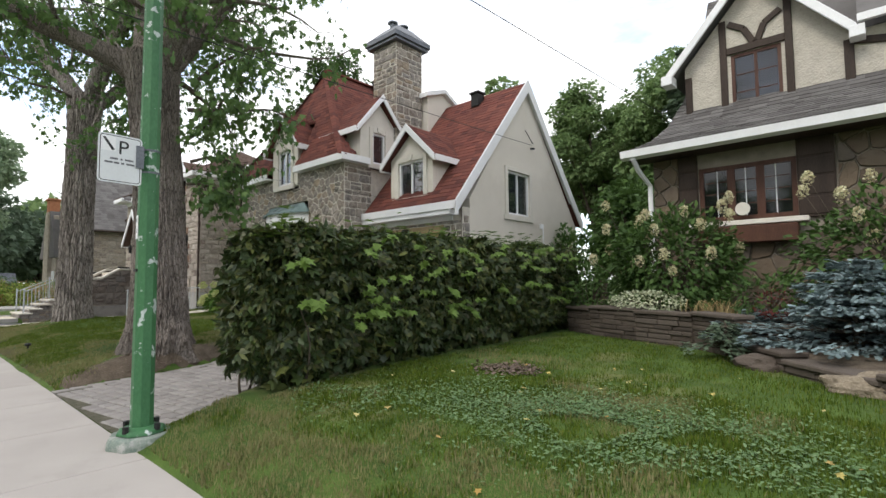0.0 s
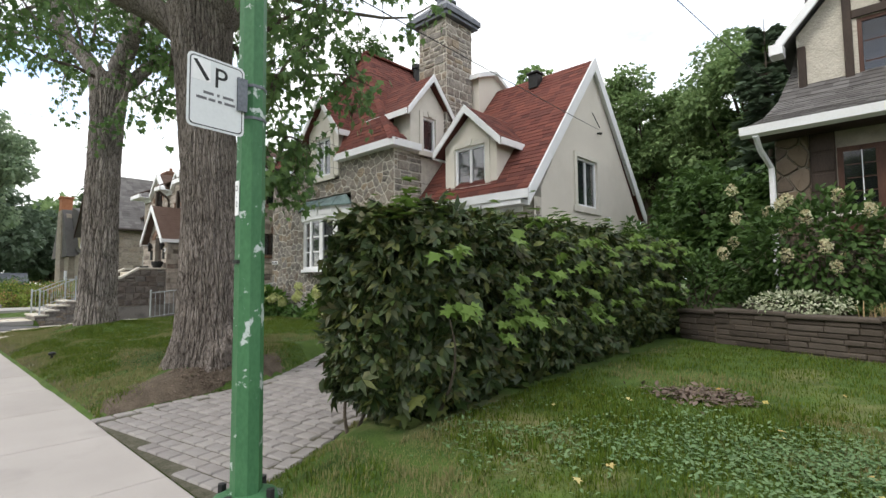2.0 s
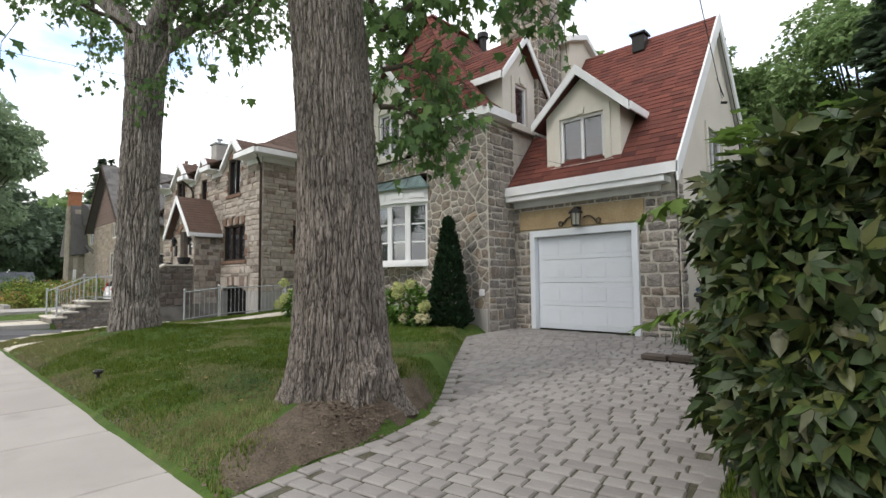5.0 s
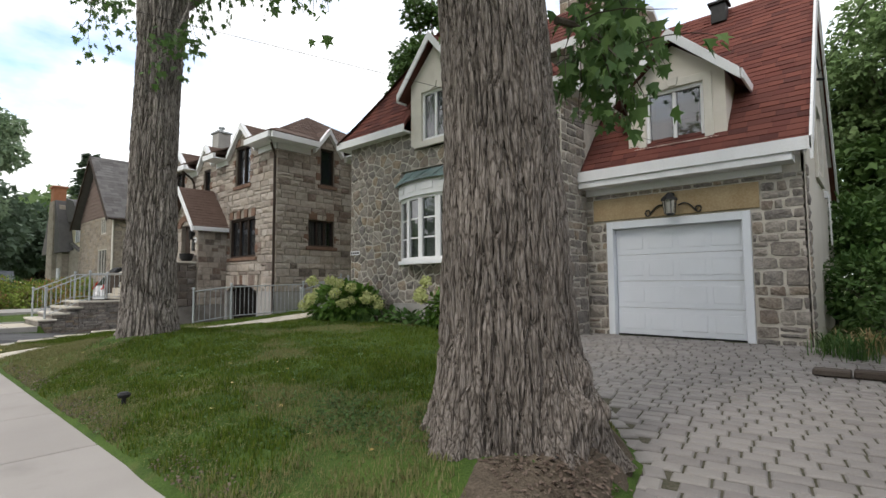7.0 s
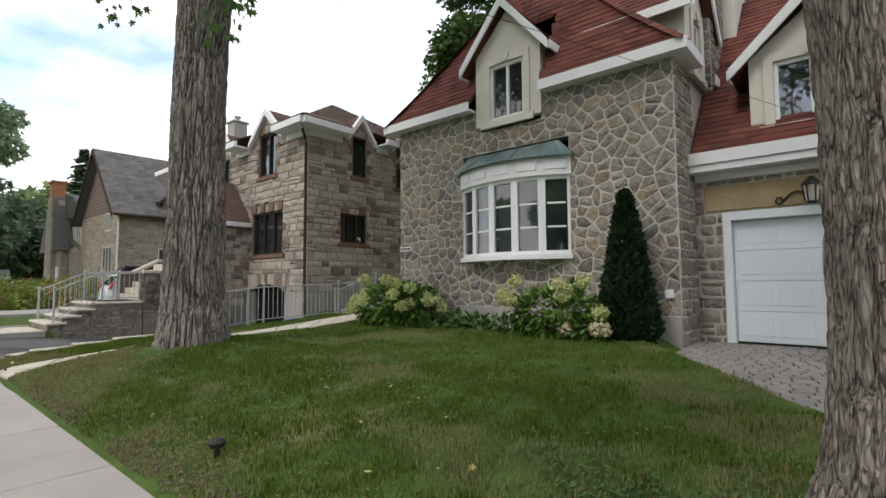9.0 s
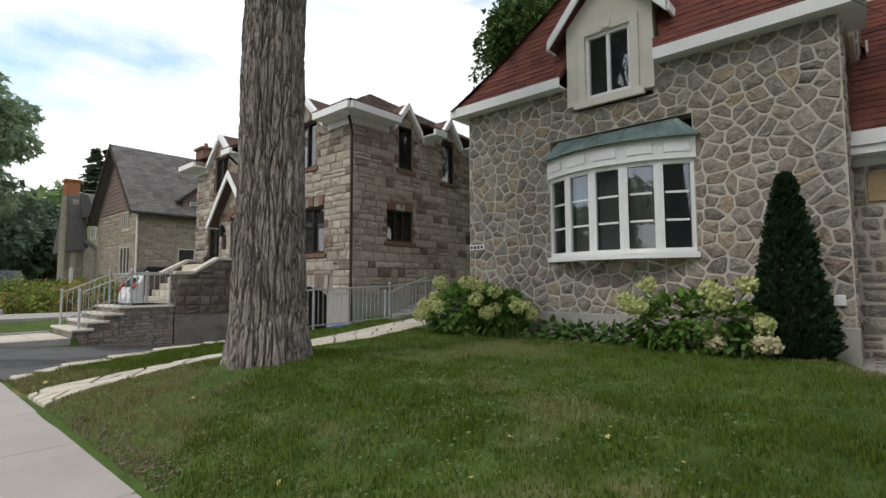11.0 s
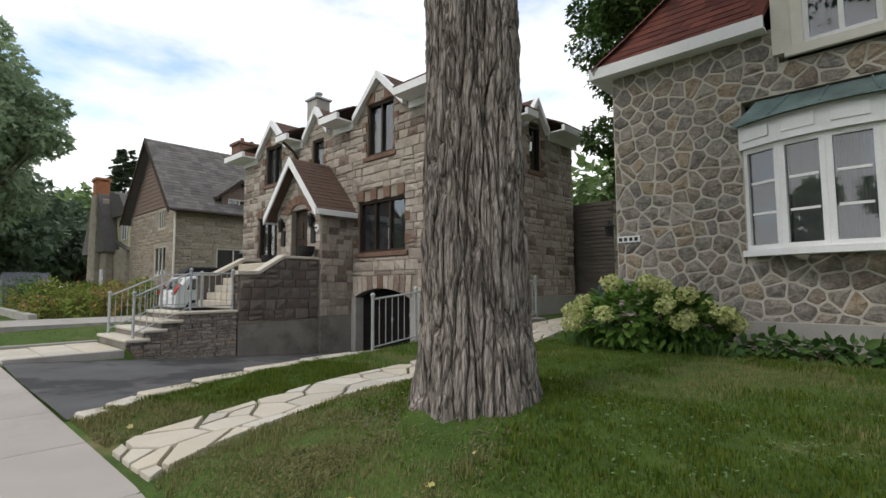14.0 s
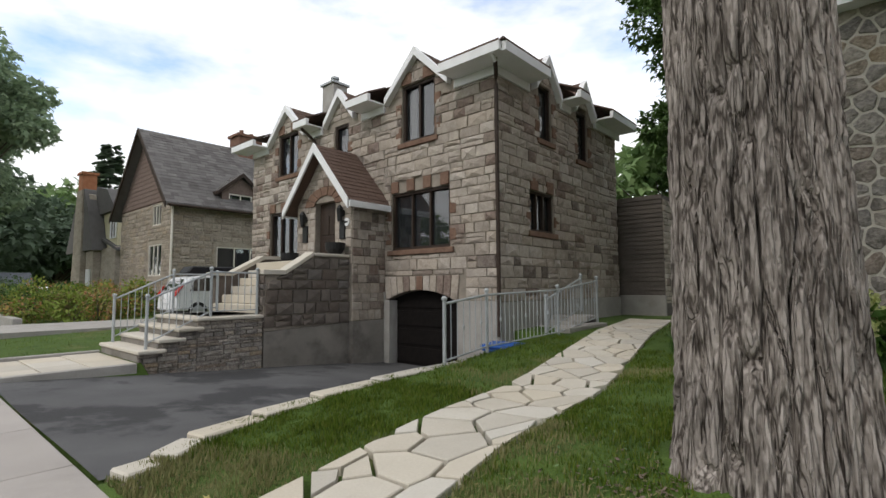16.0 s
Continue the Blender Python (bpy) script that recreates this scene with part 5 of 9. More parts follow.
ex0, ex1, ey0, ey1 = -32.58, -22.27, 8.82, 15.3
rf2.add([(ex0, ey0, 6.5), (ex1, ey0, 6.5), (ex1, ey1, 6.5), (ex0, ey1, 6.5), (-29.5, 11.9, 8.35), (-25.2, 11.9, 8.35)], [(0, 1, 5, 4), (1, 2, 5), (2, 3, 4, 5), (3, 0, 4), (3, 2, 1, 0)])
adopt(H2, rf2.make("roof", M_BROWNSH))
for q in (((ex0, ey0, 6.51), (ex1, ey0, 6.51), (-29.5, 11.9, 8.36), (-25.2, 11.9, 8.36)), ((ex1, ey0, 6.51), (ex1, ey1, 6.51), (-25.2, 11.9, 8.36), (-25.2, 11.9, 8.36))):
    brown_roof += shingles(*q, rng)
sh = Build()
for v, f in brown_roof:
    sh.add(v, f)
me = bpy.data.meshes.new("shingling")
me.from_pydata([tuple(p) for p in sh.v], [], sh.f)
o = tagged(link("shingling", me, M_BROWNSH), kind="stuff")
adopt(H2, o)
chim2 = Build().box((-30.75, 10.3, 6.5), (-30.1, 10.9, 8.4)).make("chimney", M_CONCRETE, bevel=0.02)
pot2 = Build().box((-30.81, 10.24, 8.4), (-30.04, 10.96, 8.47)).tube([(-30.42, 10.6, 8.47), (-30.42, 10.6, 8.68)], 0.08, 10).tube([(-30.42, 10.6, 8.68), (-30.42, 10.6, 8.74)], 0.15, 10).make("chimney_cap", M_GREYMETAL)
adopt(H2, chim2, pot2)
# gutters' downpipes
dp = Build().tube([(-22.0, 8.42, 6.0), (-22.12, 8.62, 5.72), (-22.18, 8.70, 5.55), (-22.18, 8.70, 0.3)], 0.045, 8).make("downpipe", M_DARKWOOD)
dp2 = Build().tube([(-28.9, 8.3, 6.02), (-28.75, 8.65, 5.7), (-28.7, 8.72, 5.5), (-28.7, 8.72, 4.9)], 0.045, 8).make("downpipe", M_DARKWOOD)
dp3 = Build().tube([(-22.0, 8.3, 6.04), (-22.02, 8.45, 5.95)], 0.05, 8).make("downpipe", M_WHITE)
adopt(H2, dp, dp2, dp3)
# foundation and garage opening
adopt(H2, box("foundation", (-23.33, 8.74, -0.74), (-22.25, 8.797, 1.02), M_CONCRETE, bevel=0.006), box("foundation", (-22.247, 8.74, -0.3), (-22.19, 15.1, 1.0), M_CONCRETE, bevel=0.006),
      box("foundation", (-25.85, 8.74, -0.74), (-25.68, 8.797, 1.2), M_CONCRETE, bevel=0.006))
arch = Build()
n = 16
for k in range(n):
    t0, t1 = k / n, (k + 1) / n
    xa, xb = gar[0] + t0 * 2.33, gar[0] + t1 * 2.33
    za, zb = 0.98 + 0.27 * math.sin(math.pi * t0) ** 0.8, 0.98 + 0.27 * math.sin(math.pi * t1) ** 0.8
    arch.prism([F2.at(xa, za), F2.at(xb, zb), F2.at(xb, 1.262), F2.at(xa, 1.262)], F2.n * -0.28)
adopt(H2, arch.make("arch", M_MORTAR2))
for k in range(11):
    t0, t1 = k / 11 + 0.004, (k + 1) / 11 - 0.004
    xa, xb = gar[0] + t0 * 2.33, gar[0] + t1 * 2.33
    za, zb = 0.985 + 0.27 * math.sin(math.pi * t0) ** 0.8, 0.985 + 0.27 * math.sin(math.pi * t1) ** 0.8
    vs = Build().prism([F2.at(xa, za), F2.at(xb, zb), F2.at(xb + (t1 - 0.5) * 0.12, 1.58), F2.at(xa + (t0 - 0.5) * 0.12, 1.58)], F2.n * 0.045)
    adopt(H2, vs.make("arch_stone", M_ASH if k != 5 else M_BROWNSTONE, bevel=0.008))
# near-black colour that paints the shade of the open garage recess
M_RECESS_SHADE = surf("recess_shade_colour", (0.006, 0.005, 0.005), (0.013, 0.011, 0.010), rough=0.8, bump=0.1, spec=0.1)
# added sheet closing the open recess; its blackness stands for shade
recess_sheet = box("garage_door", (-25.7, 9.02, -0.6), (-23.3, 9.09, 1.3), M_RECESS_SHADE)
adopt(H2, recess_sheet)
# raised panels on that sheet, in the same painted shade
for k in range(4):
    adopt(recess_sheet, box("door_panel", (-25.6, 8.995, -0.5 + k * 0.44), (-23.4, 9.0195, -0.14 + k * 0.44), M_RECESS_SHADE, bevel=0.004))
jamb = box("door_jamb", (-25.67, 8.72, -0.6), (-25.5, 9.0, 1.0), M_CONCRETE, bevel=0.006)
corner = box("foundation", (-25.99, 7.749, -0.74), (-25.72, 8.74, 0.52), M_CONC_DARK, bevel=0.008)
adopt(H2, jamb, corner, box("porch_wall", (-25.99, 7.749, 0.521), (-25.752, 8.005, 1.9), M_MORTAR2))
pieces2 += stones(F2, [(0, 1.03), (FW, 1.03), (FW, 5.83), (0, 5.83)], [(h[0] - 0.01, h[1] - 0.14, h[2] + 0.01, h[3] + (0.3 if h[1] < 3 and h[1] > 2 else 0.0)) for h in h_front[1:6]] + [(4.5, 0, 6.85, 4.6), (6.7, 1.0, 9.5, 1.6)],
                  "ashlar", rng, joint=0.012, depth=0.024, rough=0.03, heights=(0.19, 0.23, 0.27), widths=(0.24, 0.66))
pieces2 += stones(F2, [(0, 4.0), (FW, 4.0), (FW, 4.6), (0, 4.6)], [(0, 3.9, 4.5, 4.7), (6.85, 3.9, 11, 4.7)], "ashlar", rng, joint=0.012, depth=0.02, heights=(0.2,), widths=(0.22, 0.55))
lay(pieces2, "stone", M_ASH, M_ASH_I, w2f, (-23.5, 8.8, 3.2), "stonework")
pieces2s += stones(F2S, [(0.0, 1.01), (6.3, 1.01), (6.3, 5.83), (0.0, 5.83)], [(h[0] - 0.01, h[1] - 0.14, h[2] + 0.01, h[3]) for h in h_side], "ashlar", rng, joint=0.012, depth=0.024, rough=0.03, heights=(0.19, 0.23, 0.27), widths=(0.24, 0.66))
lay(pieces2s, "stone", M_ASH, M_ASH_I, w2s, (-22.2, 9.5, 3), "stonework")
FWG = Face2((-21.0, 15.41, 0), (0, 1, 0))
lay(stones(FWG, [(0, 0.8), (6.5, 0.8), (6.5, 3.9), (0, 3.9)], [], "ashlar", rng, joint=0.012, depth=0.02, heights=(0.16, 0.2), widths=(0.25, 0.6)), "stone", M_ASH, M_ASH_I, wing, (-21, 15.4, 2), "stonework")

# entrance porch
FP = Face2((-28.1, 7.75, 0), (1, 0, 0))
FPS = Face2((-25.75, 7.75, 0), (0, 1, 0))
po = [(0, 1.9), (2.35, 1.9), (2.35, 3.5), (1.175, 4.82), (0, 3.5)]
pdoor = (0.82, 1.9, 1.68, 3.5)
wp = wall_slab(FP, po, [pdoor], 0.25, "porch_wall", M_MORTAR2, None)
wps = wall_slab(FPS, [(0.253, -0.7), (1.047, -0.7), (1.047, 3.5), (0.253, 3.5)], [], 0.25, "porch_wall", M_MORTAR2, None)
adopt(H2, wp, wps)
lay(stones(FP, po, [pdoor, (0.62, 3.3, 1.88, 3.85)], "ashlar", rng, joint=0.012, depth=0.02, heights=(0.18, 0.22), widths=(0.2, 0.42)), "stone", M_ASH, M_ASH_I, wp, (-26, 7.7, 3), "stonework")
lay(stones(FPS, [(0, 0.53), (1.04, 0.53), (1.04, 3.45), (0, 3.45)], [], "ashlar", rng, joint=0.012, depth=0.02, heights=(0.2, 0.25), widths=(0.2, 0.42)), "stone", M_ASH, M_ASH_I, wps, (-26, 7.7, 3), "stonework")
for k in range(7):
    a0, a1 = math.pi * (k + 0.04) / 7, math.pi * (k + 0.96) / 7
    c = lambda a, r: FP.at(1.25 - r * math.cos(a), 3.42 + r * 0.55 * math.sin(a))
    adopt(H2, Build().prism([c(a0, 0.45), c(a1, 0.45), c(a1, 0.88), c(a0, 0.88)], FP.n * 0.04).make("arch_stone", M_BROWNSTONE, bevel=0.008))
dr = Build().prism([FP.at(0.82, 1.95, -0.2), FP.at(1.68, 1.95, -0.2), FP.at(1.68, 3.5, -0.2), FP.at(0.82, 3.5, -0.2)], FP.n * 0.05)
for i in range(2):
    for j in range(2):
        dr.prism([FP.at(0.90 + 0.38 * i, 2.05 + 0.62 * j, -0.149), FP.at(1.22 + 0.38 * i, 2.05 + 0.62 * j, -0.149), FP.at(1.22 + 0.38 * i, 2.55 + 0.62 * j, -0.149), FP.at(0.90 + 0.38 * i, 2.55 + 0.62 * j, -0.149)], FP.n * 0.02)
adopt(H2, dr.make("front_door", M_DARKWOOD, bevel=0.006))
pr, pb2 = Build(), Build()
pshing = []
for s in (-1, 1):
    ex, ez = 1.175 + s * 1.42, 3.26
    pr.prism([FP.at(ex, ez, 0.30), FP.at(1.175, 4.86, 0.30), FP.at(1.175, 4.96, 0.30), FP.at(ex, ez + 0.1, 0.30)], FP.n * -1.34)
    pb2.prism([FP.at(ex, ez - 0.10, 0.301), FP.at(1.175, 4.74, 0.301), FP.at(1.175, 4.99, 0.301), FP.at(ex, ez + 0.13, 0.301)], FP.n * 0.05)
    pb2.prism([FP.at(ex, ez - 0.05, 0.30), FP.at(ex + s * 0.04, ez - 0.05, 0.30), FP.at(ex + s * 0.04, ez + 0.1, 0.30), FP.at(ex, ez + 0.1, 0.30)], FP.n * -1.3)
    pshing += shingles(FP.at(ex, ez + 0.1, 0.32), FP.at(ex, ez + 0.1, -1.04), FP.at(1.175, 4.96, 0.32), FP.at(1.175, 4.96, -1.04), rng)
proof = pr.make("porch_roof", M_BROWNSH)
adopt(H2, proof, pb2.make("bargeboard", M_WHITE, bevel=0.006))
lay(pshing, "shingle", M_BROWNSH, M_BROWNSH, proof, (-26, 7.5, 4), "shingling")
for x in (-27.68, -26.08):
    lt = Build().box((x - 0.05, 7.66, 3.05), (x + 0.05, 7.745, 3.2)).tube([(x, 7.62, 2.92), (x, 7.62, 3.22)], [0.06, 0.09], 6).tube([(x, 7.62, 3.23), (x, 7.62, 3.33)], [0.10, 0.02], 6).make("wall_lantern", M_BLACKMETAL)
    bx = Build().box((x - 0.1, 7.68, 2.5), (x + 0.1, 7.745, 2.95)).make("mail_box", M_BLACKMETAL, bevel=0.01)
    adopt(H2, lt, bx)
plq = Build().tube([(-25.92, 7.742, 2.9), (-25.92, 7.70, 2.9)], 0.10, 16).make("number_plaque", M_WHITE)
bars = Build().box((-25.98, 7.694, 2.88), (-25.86, 7.699, 2.925)).make("plaque_bar", M_BLACKMETAL)
adopt(H2, plq, bars)

# terrace, steps and parapets
ST = thing("entrance_steps", (-26.9, 3.2, 0), "stone entrance steps with dark block parapets and concrete base", "steps")
terr = Build().box((-28.35, 6.8, -0.6), (-26.102, 7.748, 1.95)).make("terrace", M_CONCRETE)
landing = Build().box((-28.0, 4.55, -0.5), (-26.102, 5.55, 0.78)).make("landing", M_CONCRETE)
adopt(ST, terr, landing)
for k in range(6):
    z = 0.78 + 0.195 * (k + 1)
    y = 5.55 + 0.21 * k
    adopt(ST, box("step", (-28.1, y - 0.03, z - 0.19), (-26.103, 6.798, z - 0.001), M_FLAG, bevel=0.015))
for k in range(4):
    z = 0.10 + 0.17 * (k + 1)
    y = 3.30 + 0.32 * k
    adopt(ST, box("step", (-27.95 + 0.02 * k, y - 0.04, z - 0.07), (-25.72 - 0.02 * k, 5.545 if k == 3 else y + 0.42, z), M_FLAG, bevel=0.018))
    adopt(ST, box("riser", (-27.93 + 0.02 * k, y, -0.45), (-25.86 - 0.004 * k, 5.54, z - 0.072), M_CONC_DARK))
FV = Face2((-25.853, 3.3, 0), (0, 1, 0))
ven = []
for k in range(4):
    ven += stones(FV, [(0.32 * k, -0.5), (0.32 * (k + 1) if k < 3 else 2.25, -0.5), (0.32 * (k + 1) if k < 3 else 2.25, 0.03 + 0.17 * (k + 1)), (0.32 * k, 0.03 + 0.17 * (k + 1))], [], "ashlar", rng, joint=0.008, depth=0.025, heights=(0.05, 0.07, 0.09), widths=(0.2, 0.5))
vbase = Build().box((-25.855, 3.3, -0.55), (-25.854, 5.54, 0.0)).make("veneer", M_CONC_DARK)
adopt(ST, vbase)
lay(ven, "stone", M_FIELD, M_FIELD_I, vbase, (-25.8, 4, 0), "stonework")
FQ = Face2((-25.85, 5.58, 0), (0, 1, 0))
pout = [(0, 0.42), (2.165, 0.42), (2.165, 2.05), (1.15, 2.05), (0.45, 1.62), (0, 1.62)]
low = Build().prism([FQ.at(0, -0.75), FQ.at(2.165, -0.75), FQ.at(2.165, 0.5), FQ.at(0, 0.42)], FQ.n * -0.25).make("base", M_CONC_DARK, bevel=0.01)
upw = Build().prism([FQ.at(0, 0.43, -0.01), FQ.at(2.165, 0.51, -0.01), FQ.at(2.165, 2.03, -0.01), FQ.at(1.15, 2.03, -0.01), FQ.at(0.45, 1.60, -0.01), FQ.at(0, 1.60, -0.01)], FQ.n * -0.235).make("parapet", M_MORTAR2)
cope = Build()
cope.prism([FQ.at(-0.05, 1.60, 0.05), FQ.at(0.46, 1.60, 0.05), FQ.at(0.46, 1.70, 0.05), FQ.at(-0.05, 1.70, 0.05)], FQ.n * -0.36)
cope.prism([FQ.at(0.46, 1.60, 0.05), FQ.at(1.15, 2.03, 0.05), FQ.at(1.15, 2.13, 0.05), FQ.at(0.46, 1.70, 0.05)], FQ.n * -0.36)
cope.prism([FQ.at(1.15, 2.03, 0.05), FQ.at(2.165, 2.03, 0.05), FQ.at(2.165, 2.10, 0.05), FQ.at(1.15, 2.10, 0.05)], FQ.n * -0.36)
adopt(ST, low, upw, cope.make("coping", M_FLAG, bevel=0.012))
blk = stones(FQ, [(0, 0.5), (2.16, 0.5), (2.16, 2.02), (1.15, 2.02), (0.45, 1.59), (0, 1.59)][:2] + [(2.16, 2.02), (1.15, 2.02), (0, 1.40)], [], "ashlar", rng, joint=0.018, depth=0.024, rough=0.03, heights=(0.2, 0.25, 0.29), widths=(0.25, 0.42))
FQF = Face2((-26.1, 5.58, 0), (1, 0, 0))
blk += stones(FQF, [(0, 0.5), (0.25, 0.5), (0.25, 1.58), (0, 1.58)], [], "ashlar", rng, joint=0.018, depth=0.024, rough=0.03, heights=(0.2, 0.25, 0.29), widths=(0.25, 0.42))
lay(blk, "block", M_DARKSTONE, M_DARKSTONE, upw, (-26, 6, 1), "blockwork")
lp = Build().prism([(-28.4, 5.58, -0.5), (-28.4, 7.7, -0.5), (-28.4, 7.7, 2.05), (-28.4, 6.8, 2.05), (-28.4, 6.0, 1.62), (-28.4, 5.58, 1.62)], (0.25, 0, 0)).make("parapet", M_DARKSTONE, bevel=0.01)
lc = Build().prism([(-28.45, 5.5, 1.62), (-28.45, 6.0, 1.62), (-28.45, 6.8, 2.05), (-28.45, 7.7, 2.05), (-28.45, 7.7, 2.14), (-28.45, 6.78, 2.14), (-28.45, 5.98, 1.71), (-28.45, 5.5, 1.71)], (0.36, 0, 0)).make("coping", M_FLAG)
adopt(ST, lp, lc)
for x in (-28.0, -26.02):
    pl = thing("planter", (x, 7.45, 1.951 if x < -27 else 2.101), "round black planter on the terrace", "planter", group="planters")
    b = Build().tube([(x, 7.45, pl.location.z), (x, 7.45, pl.location.z + 0.12), (x, 7.45, pl.location.z + 0.28)], [0.14, 0.22, 0.24], 18).make("pot", M_BLACKMETAL, smooth=False)
    adopt(pl, b)


def railing(name, pts, height, label, gap=0.13, bar_r=0.008, mat=M_GREYMETAL):
    """A rail that follows pts: posts, top and bottom rails, thin upright bars."""
    pts = [Vector(p) for p in pts]
    th = thing(name, pts[0], label, "railing")
    h = Vector((0, 0, height))
    kids = []
    for p in pts:
        kids.append(Build().tube([p, p + h + Vector((0, 0, 0.05))], 0.028, 8).tube([p + h + Vector((0, 0, 0.05)), p + h + Vector((0, 0, 0.08)), p + h + Vector((0, 0, 0.11))], [0.04, 0.045, 0.02], 8).make("post", mat))
    kids.append(Build().tube([p + h for p in pts], 0.02, 6).make("top_rail", mat))
    kids.append(Build().tube([p + Vector((0, 0, 0.10)) for p in pts], 0.014, 6).make("bottom_rail", mat))
    for a, b in zip(pts, pts[1:]):
        n = max(1, int((b - a).length / gap))
        for k in range(1, n):
            q = a.lerp(b, k / n)
            bar = Build().tube([q + Vector((0, 0, 0.10)), q + h], bar_r, 5)
            if k % 3 == 0:
                bar.tube([q + Vector((0, 0, height * 0.5)), q + Vector((0, 0, height * 0.55)), q + Vector((0, 0, height * 0.6))], [0.008, 0.022, 0.008], 6)
            kids.append(bar.make("baluster", mat))
    adopt(th, *kids)
    return th


railing("step_railing", [(-25.95, 3.45, 0.27), (-25.97, 4.55, 0.78), (-26.0, 5.5, 0.78)], 0.85, "grey wrought-iron handrail beside the stone steps")
railing("step_railing", [(-27.8, 3.45, 0.27), (-27.82, 4.55, 0.78), (-27.85, 5.5, 0.78)], 0.85, "grey wrought-iron handrail beside the stone steps")
railing("fence", [(-21.1, 5.77, 0.16), (-21.1, 6.8, 0.27), (-21.1, 9.15, 0.33), (-21.1, 10.95, 0.52)], 0.92, "grey metal fence with thin upright bars above the sunken drive")
railing("stair_railing", [(-21.45, 9.3, 0.3), (-21.45, 10.9, 0.75)], 0.75, "grey metal handrail beside the side stairs")
grille = Build()
for k in range(6):
    grille.tube([(-25.835, 8.02 + 0.06 * k, 0.35), (-25.835, 8.02 + 0.06 * k, 1.2)], 0.008, 5)
grille.box((-25.845, 7.98, 0.33), (-25.825, 8.36, 0.36)).box((-25.845, 7.98, 1.19), (-25.825, 8.36, 1.22))
adopt(ST, grille.make("window_grille", M_BLACKMETAL))
side_steps = Build()
for k in range(5):
    side_steps.box((-22.15, 9.6 + 0.3 * k, 0.1), (-21.3, 11.4, 0.25 + 0.1 * k))
tagged(side_steps.make("side_steps", M_CONCRETE, bevel=0.01), "grey concrete side steps beside the stone wall", "steps")
# kerb blocks along the sunken drive
KB = [(-20.40, 1.50), (-20.46, 1.80), (-20.68, 2.12), (-20.82, 2.75), (-20.92, 3.45), (-21.0, 4.35), (-21.08, 5.35)]
for (xa, ya), (xb, yb) in zip(KB, KB[1:]):
    f3 = Face2((xa, ya, 0), (xb - xa, yb - ya, 0))
    ln = math.hypot(xb - xa, yb - ya)
    z = ramp(ya, ((1.5, 0.07), (2.1, 0.13), (3.5, 0.21), (5.4, 0.25)))
    tagged(Build().prism([f3.at(0.01, -0.45, -0.08), f3.at(ln - 0.01, -0.45, -0.08), f3.at(ln - 0.01, z, -0.08), f3.at(0.01, z, -0.08)], f3.n * 0.24).make("kerb_block", M_FLAG, bevel=0.015), "pale cut stone kerb block beside the asphalt drive", "kerb", group="kerb blocks")
tagged(Build().box((-21.30, 5.40, -0.75), (-20.98, 9.4, 0.19)).box((-21.30, 9.4, -0.3), (-20.98, 11.2, 0.5)).make("retaining_kerb", M_CONCRETE, bevel=0.012), "low concrete retaining wall under the metal fence", "retaining wall", kind="structure")
# sunken asphalt drive
av, af = [], []
ysd = list(np.arange(1.43, 9.25, 0.3)) + [9.25]
for y in ysd:
    r = dip_right(y) - 0.02
    for k in range(9):
        l = -25.74 if y < 3.3 else -26.0
        x = l + (r - l) * k / 8
        av.append((x, y, ramp(y, DIP) + 0.004 + 0.012 * math.sin(k * 0.9 + y)))
for j in range(len(ysd) - 1):
    for k in range(8):
        a = j * 9 + k
        af.append((a, a + 1, a + 10, a + 9))
me = bpy.data.meshes.new("asphalt_drive")
me.from_pydata(av, [], af)
me.polygons.foreach_set("use_smooth", [True] * len(af))
tagged(link("asphalt_drive", me, M_ASPHALT), "patched dark asphalt drive sloping down to a garage", "driveway", kind="structure")
# slab walk to the steps
ew = tagged(new("entrance_walk"), "pale concrete slab walk leading to the steps", "path", kind="structure")
for i in range(3):
    for j in range(3):
        box("slab", (-27.95 + 0.695 * i, 1.44 + 0.61 * j, -0.1), (-27.265 + 0.695 * i, 2.04 + 0.61 * j, 0.05 + 0.012 * j), M_FLAG, ew, bevel=0.008)
box("edging", (-25.86, 1.44, -0.3), (-25.72, 3.26, 0.075), M_CONCRETE, ew, bevel=0.01)
box("edging", (-28.12, 1.44, -0.3), (-27.97, 3.3, 0.11), M_CONCRETE, ew, bevel=0.01)


# ---- houses further along the street ----
H3 = thing("gabled_house", (-43, 8.8, 0), "stone house with a steep grey roof and brown board gable", "house")
F3 = Face2((-47.0, 8.8, 0), (1, 0, 0))
F3S = Face2((-39.9, 8.8, 0), (0, 1, 0))
M_ASHFAR = surf("far_coursed_stone", (0.24, 0.205, 0.165), (0.40, 0.355, 0.29), scale=1.6, fine=9, rough=0.93, bump=0.5, dist=0.03, stretch=(1, 1, 2.2))
M_FAR_I = surf("far_stone", rand="island", **dict(FIELD, rand_cols=((0.30, 0.25, 0.195), (0.40, 0.345, 0.275), (0.24, 0.20, 0.16), (0.36, 0.29, 0.205)), amount=0.7))
wf = wall_slab(F3, [(0, 0), (7.1, 0), (7.1, 5.35), (0, 5.35)], [(4.2, 1.9, 5.9, 3.4), (4.6, 4.3, 5.7, 5.3)], 0.3, "wall", M_ASHFAR, None)
ws = wall_slab(F3S, [(0.303, 0), (9, 0), (9, 5.35), (0.303, 5.35)], [(2.0, 2.2, 4.6, 3.3)], 0.3, "wall", M_ASHFAR, None)
gf = wall_slab(F3, [(0, 5.352), (7.1, 5.352), (3.55, 9.0)], [], 0.3, "gable_boarding", M_REDWOOD, None)
adopt(H3, wf, ws, gf, box("wall", (-47, 17.5, 0), (-40.2, 17.8, 5.35), M_ASHFAR))
